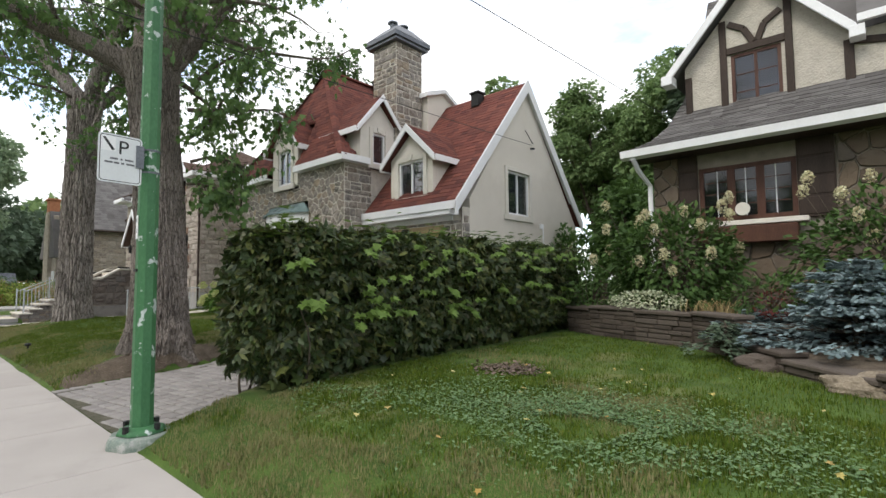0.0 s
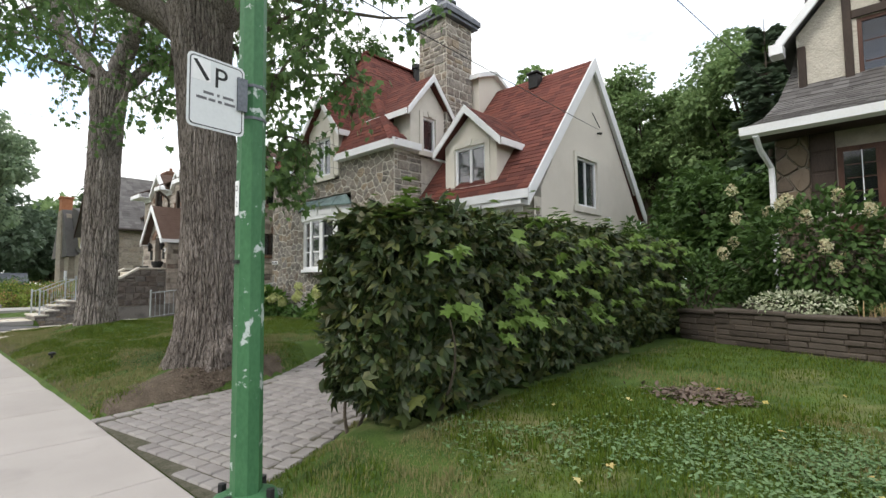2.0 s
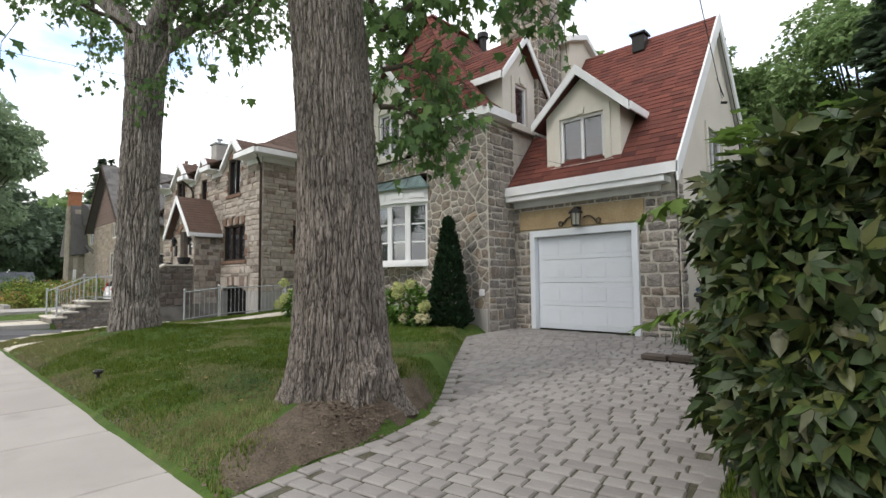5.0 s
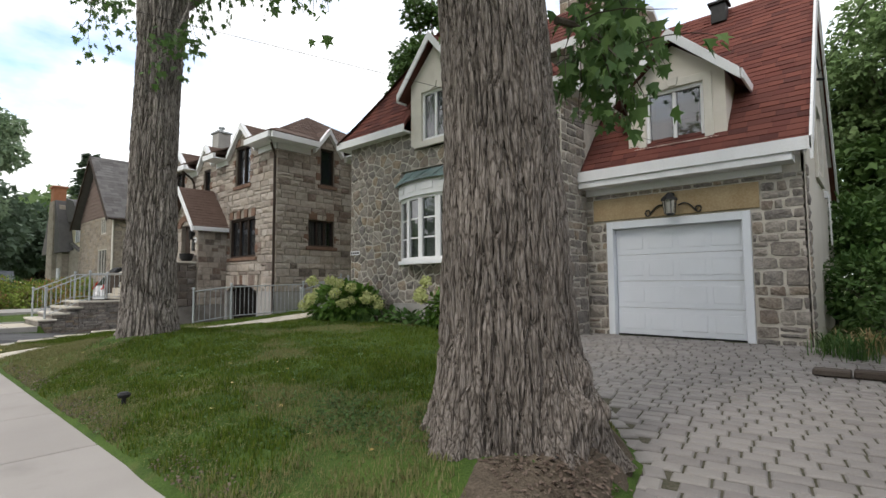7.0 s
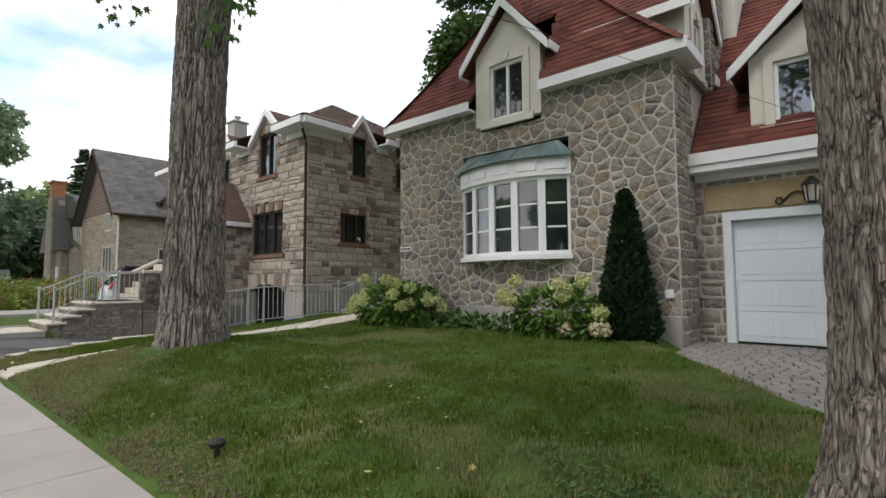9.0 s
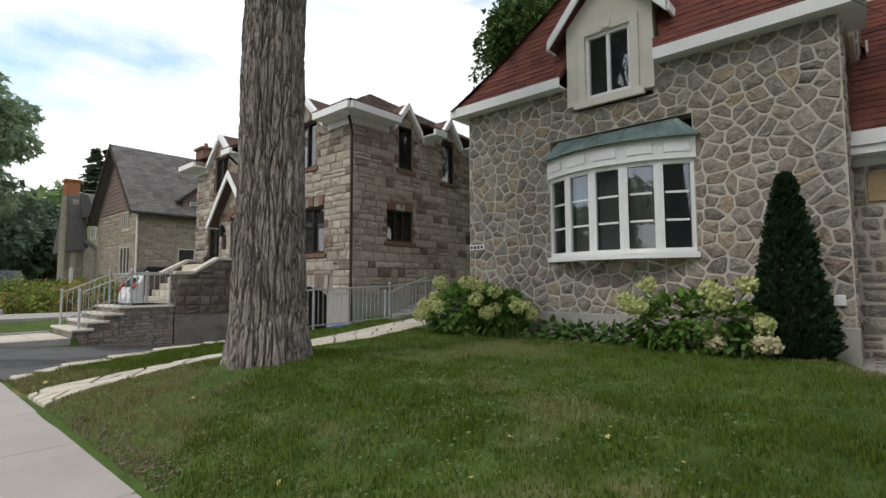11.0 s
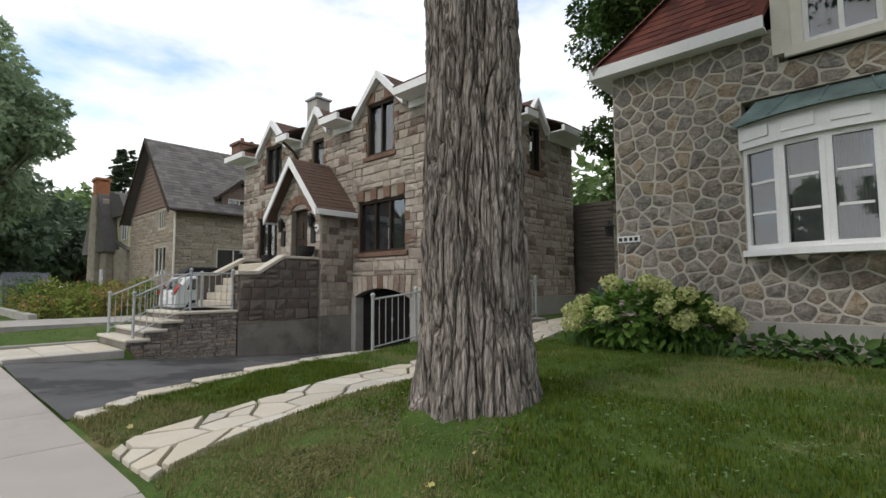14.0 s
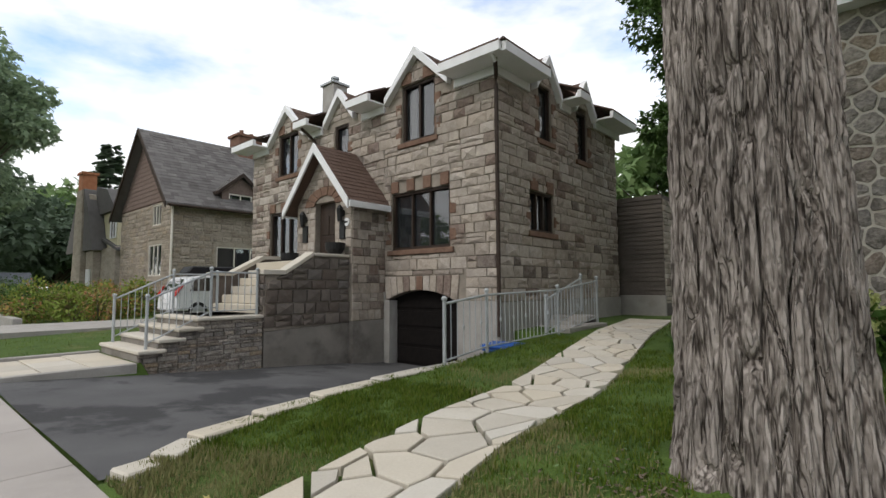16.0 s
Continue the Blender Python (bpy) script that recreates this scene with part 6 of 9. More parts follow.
M_BOARDS = surf("faded_brown_boards", (0.14, 0.10, 0.085), (0.2, 0.15, 0.13), rough=0.8)
for k in range(16):
    z = 5.4 + 0.22 * k
    h = (9.0 - z) / 3.65 * 3.55
    if h > 0.3:
        adopt(H3, Build().prism([F3.at(3.55 - h, z, 0.001), F3.at(3.55 + h, z, 0.001), F3.at(3.55 + h * 0.97, z + 0.2, 0.001), F3.at(3.55 - h * 0.97, z + 0.2, 0.001)], F3.n * 0.03).make("board", M_BOARDS))
for face, ol, hl in ((F3, [(0, 0.3), (7.1, 0.3), (7.1, 5.3), (0, 5.3)], [(4.1, 1.75, 6.0, 3.6), (4.5, 4.2, 5.8, 5.4)]), (F3S, [(0, 0.3), (9, 0.3), (9, 5.3), (0, 5.3)], [(1.9, 2.05, 4.7, 3.5)])):
    sb3 = Build()
    for vv, ff in stones(face, ol, hl, "ashlar", random.Random(91), joint=0.02, depth=0.02, rough=0.02, heights=(0.14, 0.2, 0.26), widths=(0.25, 0.65)):
        sb3.add(vv, ff)
    me = bpy.data.meshes.new("stonework")
    me.from_pydata(sb3.v, [], sb3.f)
    adopt(H3, tagged(link("stonework", me, M_FAR_I), kind="stuff"))
window(F3, 4.2, 1.9, 5.9, 3.4, H3, mat=M_TRIM, cols=3, room=True)
window(F3, 4.6, 4.3, 5.7, 5.3, H3, mat=M_TRIM, cols=3)
window(F3S, 2.0, 2.2, 4.6, 3.3, H3, mat=M_TRIM, cols=3)
far_sh = []
for s in (-1, 1):
    ex = -43.45 + s * 4.0
    rr = Build().prism([(ex, 8.35, 4.95), (-43.45, 8.35, 9.1), (-43.45, 8.35, 9.25), (ex, 8.35, 5.1)], (0, 10, 0))
    adopt(H3, rr.make("roof", M_GREYSH))
    adopt(H3, Build().prism([(ex, 8.30, 4.85), (-43.45, 8.30, 9.0), (-43.45, 8.30, 9.27), (ex, 8.30, 5.12)], (0, 0.049, 0)).make("bargeboard", M_DARKWOOD))
    if s > 0:
        far_sh += shingles((ex, 8.35, 5.1), (ex, 18.35, 5.1), (-43.45, 8.35, 9.25), (-43.45, 18.35, 9.25), rng, exposure=0.25, tab=0.4)
FD = Face2((-39.95, 10.7, 0), (0, 1, 0))
gable_dormer(H3, FD, 1.25, 0.95, 4.5, 6.1, 6.9, 2.4, (0.65, 4.6, 1.85, 5.95), surf("brown_shingle_cheek", (0.13, 0.095, 0.08), (0.19, 0.145, 0.125), rough=0.85), far_sh, mat_fascia=M_DARKWOOD, trim=False, roof_under=M_GREYSH)
window(FD, 0.65, 4.6, 1.85, 5.95, H3, mat=M_TRIM, cols=2)
adopt(H3, Build().tube([(-39.8, 8.75, 5.0), (-39.8, 8.75, 0.2)], 0.05, 8).make("downpipe", M_TRIM), Build().tube([(-39.4, 8.4, 5.0), (-39.4, 18, 5.0)], 0.06, 8).make("gutter", M_DARKWOOD))
ch3 = Build().box((-44.0, 13.2, 8.2), (-42.9, 14.6, 9.9)).box((-44.1, 13.1, 9.9), (-42.8, 14.7, 10.05)).tube([(-43.45, 13.6, 10.05), (-43.45, 13.6, 10.4)], 0.12, 8).tube([(-43.45, 14.2, 10.05), (-43.45, 14.2, 10.3)], 0.12, 8).make("chimney", surf("dark_red_brick", (0.14, 0.075, 0.055), (0.22, 0.125, 0.09), scale=4, rough=0.9))
adopt(H3, ch3)
b = Build()
for v, f in far_sh:
    b.add(v, f)
o = tagged(b.make("shingling", M_GREYSH), kind="stuff")
adopt(H3, o)

H4 = thing("chimney_house", (-57, 10, 0), "stone house with a tall front chimney and dark gambrel roof", "house")
w = Build().prism([(-59.6, 9.2, 0), (-54.0, 9.2, 0), (-54.0, 9.2, 4.0), (-55.6, 9.2, 7.6), (-57.0, 9.2, 8.3), (-59.0, 9.2, 6.0)], (0, 0.4, 0)).make("wall", M_ASHFAR)
body = Build().box((-59.4, 9.61, 0), (-51.0, 18, 3.9)).make("wall", M_ASHFAR)
rr = Build().prism([(-53.6, 9.0, 3.8), (-54.8, 9.0, 6.4), (-56.0, 9.0, 8.0), (-57.2, 9.0, 8.4), (-60.2, 9.0, 3.8)], (0, 9, 0)).make("roof", M_GREYSH)
upper = Build().box((-54.6, 9.85, 3.9), (-51.6, 16.0, 6.2)).make("upper_wall", surf("pale_yellow_render", (0.55, 0.50, 0.33), (0.62, 0.57, 0.40), rough=0.9))
low = Build().prism([(-53.9, 9.6, 4.4), (-50.6, 9.6, 3.6), (-50.6, 9.6, 3.75), (-53.9, 9.6, 4.6)], (0, 8, 0)).make("porch_roof", M_GREYSH)
top = Build().prism([(-55.0, 9.6, 6.2), (-51.3, 9.6, 6.2), (-53.2, 9.6, 7.7), (-55.6, 9.6, 8.2)], (0, 6, 0)).make("roof", M_GREYSH)
chm = Build().prism([(-57.9, 8.9, 0), (-55.7, 8.9, 0), (-55.8, 8.9, 6.0), (-56.2, 8.9, 8.0), (-57.4, 8.9, 8.0), (-57.7, 8.9, 6.0)], (0, 0.9, 0)).make("chimney", M_ASHFAR)
chb = Build().box((-57.35, 8.95, 8.0), (-56.25, 9.75, 9.1)).box((-57.45, 8.85, 9.1), (-56.15, 9.85, 9.25)).make("chimney_top", surf("orange_brick", (0.30, 0.12, 0.06), (0.42, 0.19, 0.10), scale=4, rough=0.9))
adopt(H4, w, body, rr, upper, low, top, chm, chb)
window(Face2((-54.6, 9.74, 0), (1, 0, 0)), 1.7, 4.5, 2.8, 5.9, H4, cols=2, room=False)
adopt(H4, Build().box((-55.2, 9.1, 0.3), (-54.4, 9.19, 2.6)).make("front_door", M_WHITE, bevel=0.01))
shed = thing("garden_shed", (-66, 6, 0), "small dark grey shed with a pitched roof", "shed")
adopt(shed, Build().prism([(-67.5, 5, 0), (-64.5, 5, 0), (-64.5, 5, 1.6), (-66, 5, 2.6), (-67.5, 5, 1.6)], (0, 3, 0)).make("body", M_LEAD))

# ---- the half-timbered house ----
H0 = thing("half_timbered_house", (-1, 10.5, 0.5), "brown stone and stucco half-timbered house with grey roof", "house")
F0 = Face2((-3.55, 10.55, 0), (1, 0, 0))
w0 = (0.86, 2.50, 2.44, 3.56)
o0 = [(0, 0), (7.5, 0), (7.5, 3.9), (0, 3.9)]
w0f = wall_slab(F0, o0, [w0], 0.3, "wall", M_MORTAR2, None)
w0l = Build().prism([(-3.55, 10.852, 0), (-3.55, 17, 0), (-3.55, 17, 6.0), (-3.55, 13.2, 6.0), (-3.55, 12.0, 4.7), (-3.55, 10.852, 4.1)], (0.3, 0, 0)).make("wall", M_FIELD_I)
adopt(H0, w0f, w0l)
lay(stones(F0, [(0, 0.3), (7.5, 0.3), (7.5, 3.85), (0, 3.85)], [(0.5, 2.2, 3.0, 3.86)], "field", random.Random(31), size=0.34, joint=0.02, depth=0.05, jitter=0.9),
    "stone", surf("rust_fieldstone", (0.07, 0.055, 0.042), (0.19, 0.15, 0.112), scale=7, rough=0.92, bump=0.7, rand="object", rand_cols=((0.07, 0.054, 0.043), (0.17, 0.125, 0.082), (0.12, 0.105, 0.093)), amount=0.6),
    M_FIELD_I, w0f, (-2, 10.5, 2), "stonework")
window(F0, *w0, H0, mat=M_REDWOOD, cols=3, rows=4, frame=0.08, depth=0.06, bar=0.014, mullion=0.13, glass=M_DIMGLASS)
fu = Build()
for k in range(3):
    a = 0.86 + 0.08 + (k + 0.5) * (1.42 / 3)
    fu.prism([F0.at(a - 0.007, 2.58, -0.045), F0.at(a + 0.007, 2.58, -0.045), F0.at(a + 0.007, 3.48, -0.045), F0.at(a - 0.007, 3.48, -0.045)], F0.n * 0.012)
adopt(H0, fu.make("glazing_bar", M_WHITE))
for a, c in ((0.50, 0.85), (2.45, 2.98)):
    sh2 = Build().prism([F0.at(a, 2.45), F0.at(c, 2.45), F0.at(c, 3.88), F0.at(a, 3.88)], F0.n * 0.07)
    for k in range(4):
        sh2.prism([F0.at(a + 0.02, 2.5 + 0.34 * k, 0.071), F0.at(c - 0.02, 2.5 + 0.34 * k, 0.071), F0.at(c - 0.02, 2.8 + 0.34 * k, 0.071), F0.at(a + 0.02, 2.8 + 0.34 * k, 0.071)], F0.n * 0.015)
    adopt(H0, sh2.make("shutter", M_DARKWOOD, bevel=0.008))
adopt(H0, Build().prism([F0.at(0.7, 2.38), F0.at(2.6, 2.38), F0.at(2.6, 2.47), F0.at(0.7, 2.47)], F0.n * 0.22).make("sill", M_TRIM, bevel=0.01),
      Build().prism([F0.at(0.85, 2.05), F0.at(2.45, 2.05), F0.at(2.45, 2.36), F0.at(0.85, 2.36)], F0.n * 0.28).make("flower_box", M_REDWOOD, bevel=0.015))
soff = Build().box((-3.88, 9.92, 3.84), (4.0, 10.548, 3.89)).make("soffit", M_DARKWOOD)
gut = Build().prism([(-3.95, 9.92, 3.82), (-3.95, 9.80, 3.86), (-3.95, 9.78, 4.0), (-3.95, 9.81, 4.0), (-3.95, 9.83, 3.9), (-3.95, 9.92, 3.88)], (8, 0, 0)).box((-3.95, 9.80, 3.94), (4.05, 9.921, 3.99)).make("gutter", M_WHITE)
dpp = Build().tube([(-3.72, 9.86, 3.84), (-3.70, 10.1, 3.62), (-3.60, 10.46, 3.35), (-3.60, 10.48, 0.6)], 0.05, 8).make("downpipe", M_WHITE)
adopt(H0, soff, gut, dpp)
prof = [(9.80, 3.99), (10.4, 4.18), (11.1, 4.45), (12.0, 4.98), (12.7, 5.7), (13.3, 6.6), (13.9, 7.7), (14.5, 8.9)]
lefts = [-3.92, -3.86, -3.78, -3.66, -3.52, -3.40, -3.32, -3.28]
h0s = []
ru = Build()
for i in range(len(prof) - 1):
    (ya, za), (yb, zb) = prof[i], prof[i + 1]
    a0, b0, a1, b1 = (lefts[i], ya, za), (4.2, ya, za), (lefts[i + 1], yb, zb), (4.2, yb, zb)
    ru.add([a0, b0, b1, a1, *((p[0], p[1], p[2] - 0.12) for p in (a0, b0, b1, a1))], [(0, 1, 2, 3), (7, 6, 5, 4), (0, 3, 7, 4), (0, 4, 5, 1)])
    sg = shingles(a0, b0, a1, b1, rng, exposure=0.13, tab=0.28)
    if za < 5.0:
        h0s += sg
    else:
        h0s += [q for q in sg if q[0][0][0] < -3.0 or q[0][0][0] > 0.0]
roof0 = ru.make("roof", M_GREYSH)
adopt(H0, roof0)
M_GREYSH_O = surf("grey_shingle_near", rand="object", **GREYSH)
lay(h0s, "shingle", M_GREYSH_O, M_GREYSH, roof0, (-2.5, 10.5, 4.5), "shingling")
F0U = Face2((-3.4, 12.3, 0), (1, 0, 0))
uw = (1.02, 5.05, 1.96, 6.38)
wu = wall_slab(F0U, [(0.06, 4.9), (3.1, 4.9), (3.1, 6.2), (1.5, 8.0), (0.06, 6.35)], [uw], 0.25, "gable_wall", M_STUCCO2, None, "rough cream stucco between dark timbers")
wr = wall_slab(F0U, [(3.1, 4.9), (7.4, 4.9), (7.4, 6.2), (3.1, 6.2)], [], 0.2, "gable_wall", M_STUCCO2, None)
ck = box("cheek", (-3.34, 12.552, 4.9), (-3.2, 14.5, 6.3), M_STUCCO2)
adopt(H0, wu, wr, ck)
window(F0U, *uw, H0, mat=M_REDWOOD, cols=2, rows=3, bar=0.02, frame=0.07, depth=0.06, glass=M_DIMGLASS)


def timber(pts, w=0.14):
    b = Build()
    for (xa, za), (xb, zb) in zip(pts, pts[1:]):
        d = Vector((xb - xa, 0, zb - za)).normalized()
        nx, nz = -d.z * w / 2, d.x * w / 2
        b.prism([F0U.at(xa - nx, za - nz), F0U.at(xb - nx, zb - nz), F0U.at(xb + nx, zb + nz), F0U.at(xa + nx, za + nz)], F0U.n * 0.05)
    adopt(H0, b.make("timber", M_DARKWOOD, bevel=0.01))


timber([(0.88, 4.95), (0.88, 7.2)])
timber([(2.10, 4.95), (2.10, 7.3)])
timber([(0.95, 6.47), (2.03, 6.47)], 0.16)
timber([(1.0, 7.1), (1.3, 6.9), (1.46, 6.55)], 0.13)
timber([(1.98, 7.1), (1.68, 6.9), (1.54, 6.55)], 0.13)
timber([(0.14, 4.95), (0.14, 6.1)], 0.14)
timber([(3.05, 4.95), (3.05, 6.05)], 0.16)
timber([(3.13, 6.0), (3.6, 5.9), (4.1, 5.6), (4.5, 5.0)], 0.14)
timber([(0.76, 5.0), (1.0, 4.94), (2.3, 4.94), (2.5, 5.0)], 0.1)
bg = Build()
kk = 1.144
for s in (-1, 1):
    ex = 1.47 + s * 1.72
    ez = 8.08 - 1.72 * kk
    bg.prism([F0U.at(ex, ez - 0.14, 0.30), F0U.at(1.47, 7.96, 0.30), F0U.at(1.47, 8.20, 0.30), F0U.at(ex, ez + 0.10, 0.30)], F0U.n * 0.06)
    bg.prism([F0U.at(ex - 0.12, ez - 0.16, 0.0), F0U.at(ex + 0.12, ez - 0.16, 0.0), F0U.at(ex + 0.12, ez + 0.06, 0.0), F0U.at(ex - 0.12, ez + 0.06, 0.0)], F0U.n * 0.37)
    g = Build().prism([F0U.at(ex, ez, 0.30), F0U.at(1.47, 8.08, 0.30), F0U.at(1.47, 8.18, 0.30), F0U.at(ex, ez + 0.10, 0.30)], F0U.n * -2.5)
    adopt(H0, g.make("gable_roof", M_GREYSH))
adopt(H0, bg.make("bargeboard", M_WHITE, bevel=0.008))
adopt(H0, Build().prism([F0U.at(3.2, 6.22, 0.30), F0U.at(7.4, 6.22, 0.30), F0U.at(7.4, 6.36, 0.30), F0U.at(3.2, 6.36, 0.30)], F0U.n * 0.1).make("gutter", M_WHITE),
      Build().prism([F0U.at(3.2, 6.3, 0.30), F0U.at(7.4, 6.3, 0.30), F0U.at(7.4, 8.5, -2.0), F0U.at(3.2, 8.5, -2.0)], (0, 0, 0.1)).make("roof", M_GREYSH))
clock = Build().tube([F0.at(1.62, 2.68, 0.16), F0.at(1.62, 2.68, 0.19)], 0.12, 20).make("clock", M_TRIM)
tagged(clock, "round white garden clock on the window sill", "clock")


# ---- street trees ----
def trunk_mesh(name, base, radius, height, lean, flare, seed, mat, parent, plate=(0.055, 0.36), ridge=0.026, lobes=6, burl=None):
    """A tapered trunk with root flare; the bark stands in long plates with deep furrows between them."""
    nu, nv = 340, 320
    v, f = [], []
    off = Vector((seed * 7.1, seed * 3.3, seed * 1.7))
    pw, ph_ = plate
    for j in range(nv + 1):
        t = j / nv
        z = height * t ** 1.25
        r0 = radius * (1 - 0.15 * t) + 0.10 * max(0.0, (t - 0.7) / 0.3) ** 2 + flare * math.exp(-z / 0.30) + 0.06 * math.exp(-z / 1.2)
        cx, cy = lean[0] * z * z / height, lean[1] * z * z / height
        for i in range(nu):
            a = 2 * math.pi * i / nu
            ca, sa = math.cos(a), math.sin(a)
            root = flare * 0.5 * math.exp(-z / 0.26) * (math.sin(a * lobes + seed + 0.6 * math.sin(a * 2 + seed)))
            big = 0.05 * noise.noise(Vector((ca * 1.3, sa * 1.3, z * 0.5)) + off)
            wob = 0.022 * noise.noise(Vector((ca * 3, sa * 3, z * 3.0)) + off)
            x, y = ca * radius + wob, sa * radius + wob
            d = noise.voronoi(Vector((x / pw, y / pw, z / ph_)) + off)[0]
            e = min(1.0, (d[1] - d[0]) / 0.2)
            d2 = noise.voronoi(Vector((x / pw * 2.1, y / pw * 2.1, z / ph_ * 2.4)) + off)[0]
            e2 = min(1.0, (d2[1] - d2[0]) / 0.3)
            n2 = noise.noise(Vector((ca * 9, sa * 9, z * 3.0)) + off)
            n3 = noise.noise(Vector((ca * 36, sa * 36, z * 17)) + off)
            r = r0 + root + big + ridge * (e * (2 - e) + 0.24 * e2 + 0.35 * n2 + 0.16 * n3 - 0.8)
            if burl:
                da = (a - burl[0] + math.pi) % (2 * math.pi) - math.pi
                g = math.exp(-(da / 0.42) ** 2 - ((z - burl[1]) / 0.2) ** 2)
                r += burl[2] * g * (0.8 + 1.1 * noise.noise(Vector((ca * 7, sa * 7, z * 6)) + off))
            v.append((base[0] + cx + r * ca, base[1] + cy + r * sa, base[2] + z))
    for j in range(nv):
        for i in range(nu):
            a, b = j * nu + i, j * nu + (i + 1) % nu
            f.append((a, b, b + nu, a + nu))
    me = bpy.data.meshes.new(name)
    me.from_pydata(v, [], f)
    return link(name, me, mat, parent)


def limb_path(p, d, length, rg, droop=0.0, n=7):
    pts = [Vector(p)]
    d = Vector(d).normalized()
    for k in range(n):
        d = (d + Vector(rg.normal(size=3) * 0.16) + Vector((0, 0, -droop))).normalized()
        pts.append(pts[-1] + d * length / n)
    return pts


def leafy(paths, rg, per, spread, size):
    """Leaves hung round twigs."""
    pos, tip, up = [], [], []
    for pts in paths:
        for k in range(per):
            t = rg.uniform(0.15, 1.0) * (len(pts) - 1)
            i = min(int(t), len(pts) - 2)
            q = pts[i].lerp(pts[i + 1], t - i)
            o = rg.normal(size=3) * spread
            pos.append((q.x + o[0], q.y + o[1], q.z + o[2] - 0.04))
            tip.append((o[0] + rg.normal() * 0.05, o[1] + rg.normal() * 0.05, -0.10 - abs(rg.normal()) * 0.12))
            up.append((rg.normal() * 0.5, rg.normal() * 0.5, 1.0))
    n = len(pos)
    return np.array(pos).reshape(n, 3), np.array(tip).reshape(n, 3), np.array(up).reshape(n, 3), size * rg.uniform(0.6, 1.25, n)


def maple(name, base, radius, fork, lean, seed, label, limbs, drops, twig=9, per=26, bark=M_BARK):
    rg = np.random.RandomState(seed)
    th = thing(name, base, label, "tree", group="street trees")
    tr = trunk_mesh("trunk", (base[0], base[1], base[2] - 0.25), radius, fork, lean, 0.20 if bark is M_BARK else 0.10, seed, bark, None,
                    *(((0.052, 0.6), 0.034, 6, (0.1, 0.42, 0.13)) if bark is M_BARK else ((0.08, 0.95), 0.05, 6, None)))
    kids = [tr]
    top = Vector((base[0] + lean[0] * fork, base[1] + lean[1] * fork, base[2] - 0.25 + fork))
    twigs = []
    for d, ln, r in limbs:
        pts = limb_path(top - Vector((0, 0, 0.5)), d, ln, rg)
        rad = [r * (1 - 0.75 * k / (len(pts) - 1)) for k in range(len(pts))]
        kids.append(Build().tube(pts, rad, 14).make("limb", bark, smooth=True))
        for k in range(2, len(pts)):
            for q in range(3):
                dd = (pts[k] - pts[k - 1]).normalized() + Vector(rg.normal(size=3)) * 0.8
                bp = limb_path(pts[k], dd, rg.uniform(1.6, 3.2), rg, droop=0.05)
                kids.append(Build().tube(bp, [0.05 * (1 - 0.8 * m / 7) for m in range(8)], 6).make("branch", bark))
                for m in range(1, 8):
                    for _ in range(twig // 3):
                        twigs.append(limb_path(bp[m], Vector(rg.normal(size=3)) + Vector((0, 0, -0.3)), rg.uniform(0.5, 1.1), rg, droop=0.16, n=4))
    for p, d, ln, r, tw in drops:
        bp = limb_path(p, d, ln, rg, droop=0.05, n=9)
        kids.append(Build().tube(bp, [max(0.004, r * (1 - 0.85 * m / 9)) for m in range(10)], 7).make("branch", M_TWIG))
        for m in range(2, 10):
            for _ in range(tw):
                twigs.append(limb_path(bp[m], Vector(rg.normal(size=3)) * 0.8 + Vector((0, 0, -0.45)), rg.uniform(0.3, 0.8), rg, droop=0.2, n=4))
    tb = Build()
    for pts in twigs:
        tb.tube(pts, [0.007, 0.006, 0.005, 0.004, 0.002], 3, cap=False)
    kids.append(tagged(tb.make("twig_growth", M_TWIG), kind="stuff"))
    pos, tip, up, sz = leafy(twigs, rg, per, 0.075, 0.125)
    kids.append(tagged(scatter("crown", "maple", pos, tip, up, sz, M_MAPLE), kind="stuff"))
    adopt(th, *kids)
    return th


def gz(x, y):
    return ground_z(x, y)


T1 = maple("maple_tree", (-9.1, 2.97, gz(-9.1, 2.97)), 0.398, 5.2, (-0.045, -0.03), 5, "old maple with thick furrowed grey bark and gnarled roots",
           [((-0.45, 0.1, 1), 5.5, 0.30), ((0.35, 0.1, 1), 5.5, 0.30), ((0.0, 0.6, 0.9), 5.0, 0.2), ((-0.2, -0.6, 0.8), 5.0, 0.2)],
           [((-8.85, 3.25, 3.1), (0.4, 0.85, 0.25), 0.8, 0.03, 3), ((-8.85, 3.25, 3.9), (0.6, 0.8, 0.3), 1.6, 0.04, 3), ((-8.85, 3.25, 4.4), (0.74, 0.67, 0.15), 2.0, 0.04, 3), ((-8.9, 3.3, 4.9), (0.7, 0.7, 0.1), 1.8, 0.04, 3), ((-8.85, 3.3, 3.5), (0.2, 0.95, 0.2), 1.2, 0.03, 3),
            ((-9.4, 2.7, 5.2), (-0.7, -0.3, -0.05), 2.6, 0.05, 2), ((-9.3, 3.3, 5.0), (-0.6, 0.6, 0.0), 2.6, 0.05, 2)], twig=6, per=10)
T2 = maple("maple_tree", (-16.82, 3.3, gz(-16.82, 3.3)), 0.38, 6.6, (-0.02, 0.02), 9, "tall maple with shaggy peeling grey bark beside a flagstone path",
           [((-0.5, -0.2, 1), 5.0, 0.26), ((0.35, 0.1, 1), 5.0, 0.28), ((0.1, 0.5, 1), 5.0, 0.2)],
           [((-16.6, 3.0, 6.6), (0.6, -0.5, -0.15), 2.6, 0.05, 2)], twig=6, per=14, bark=M_BARK2)

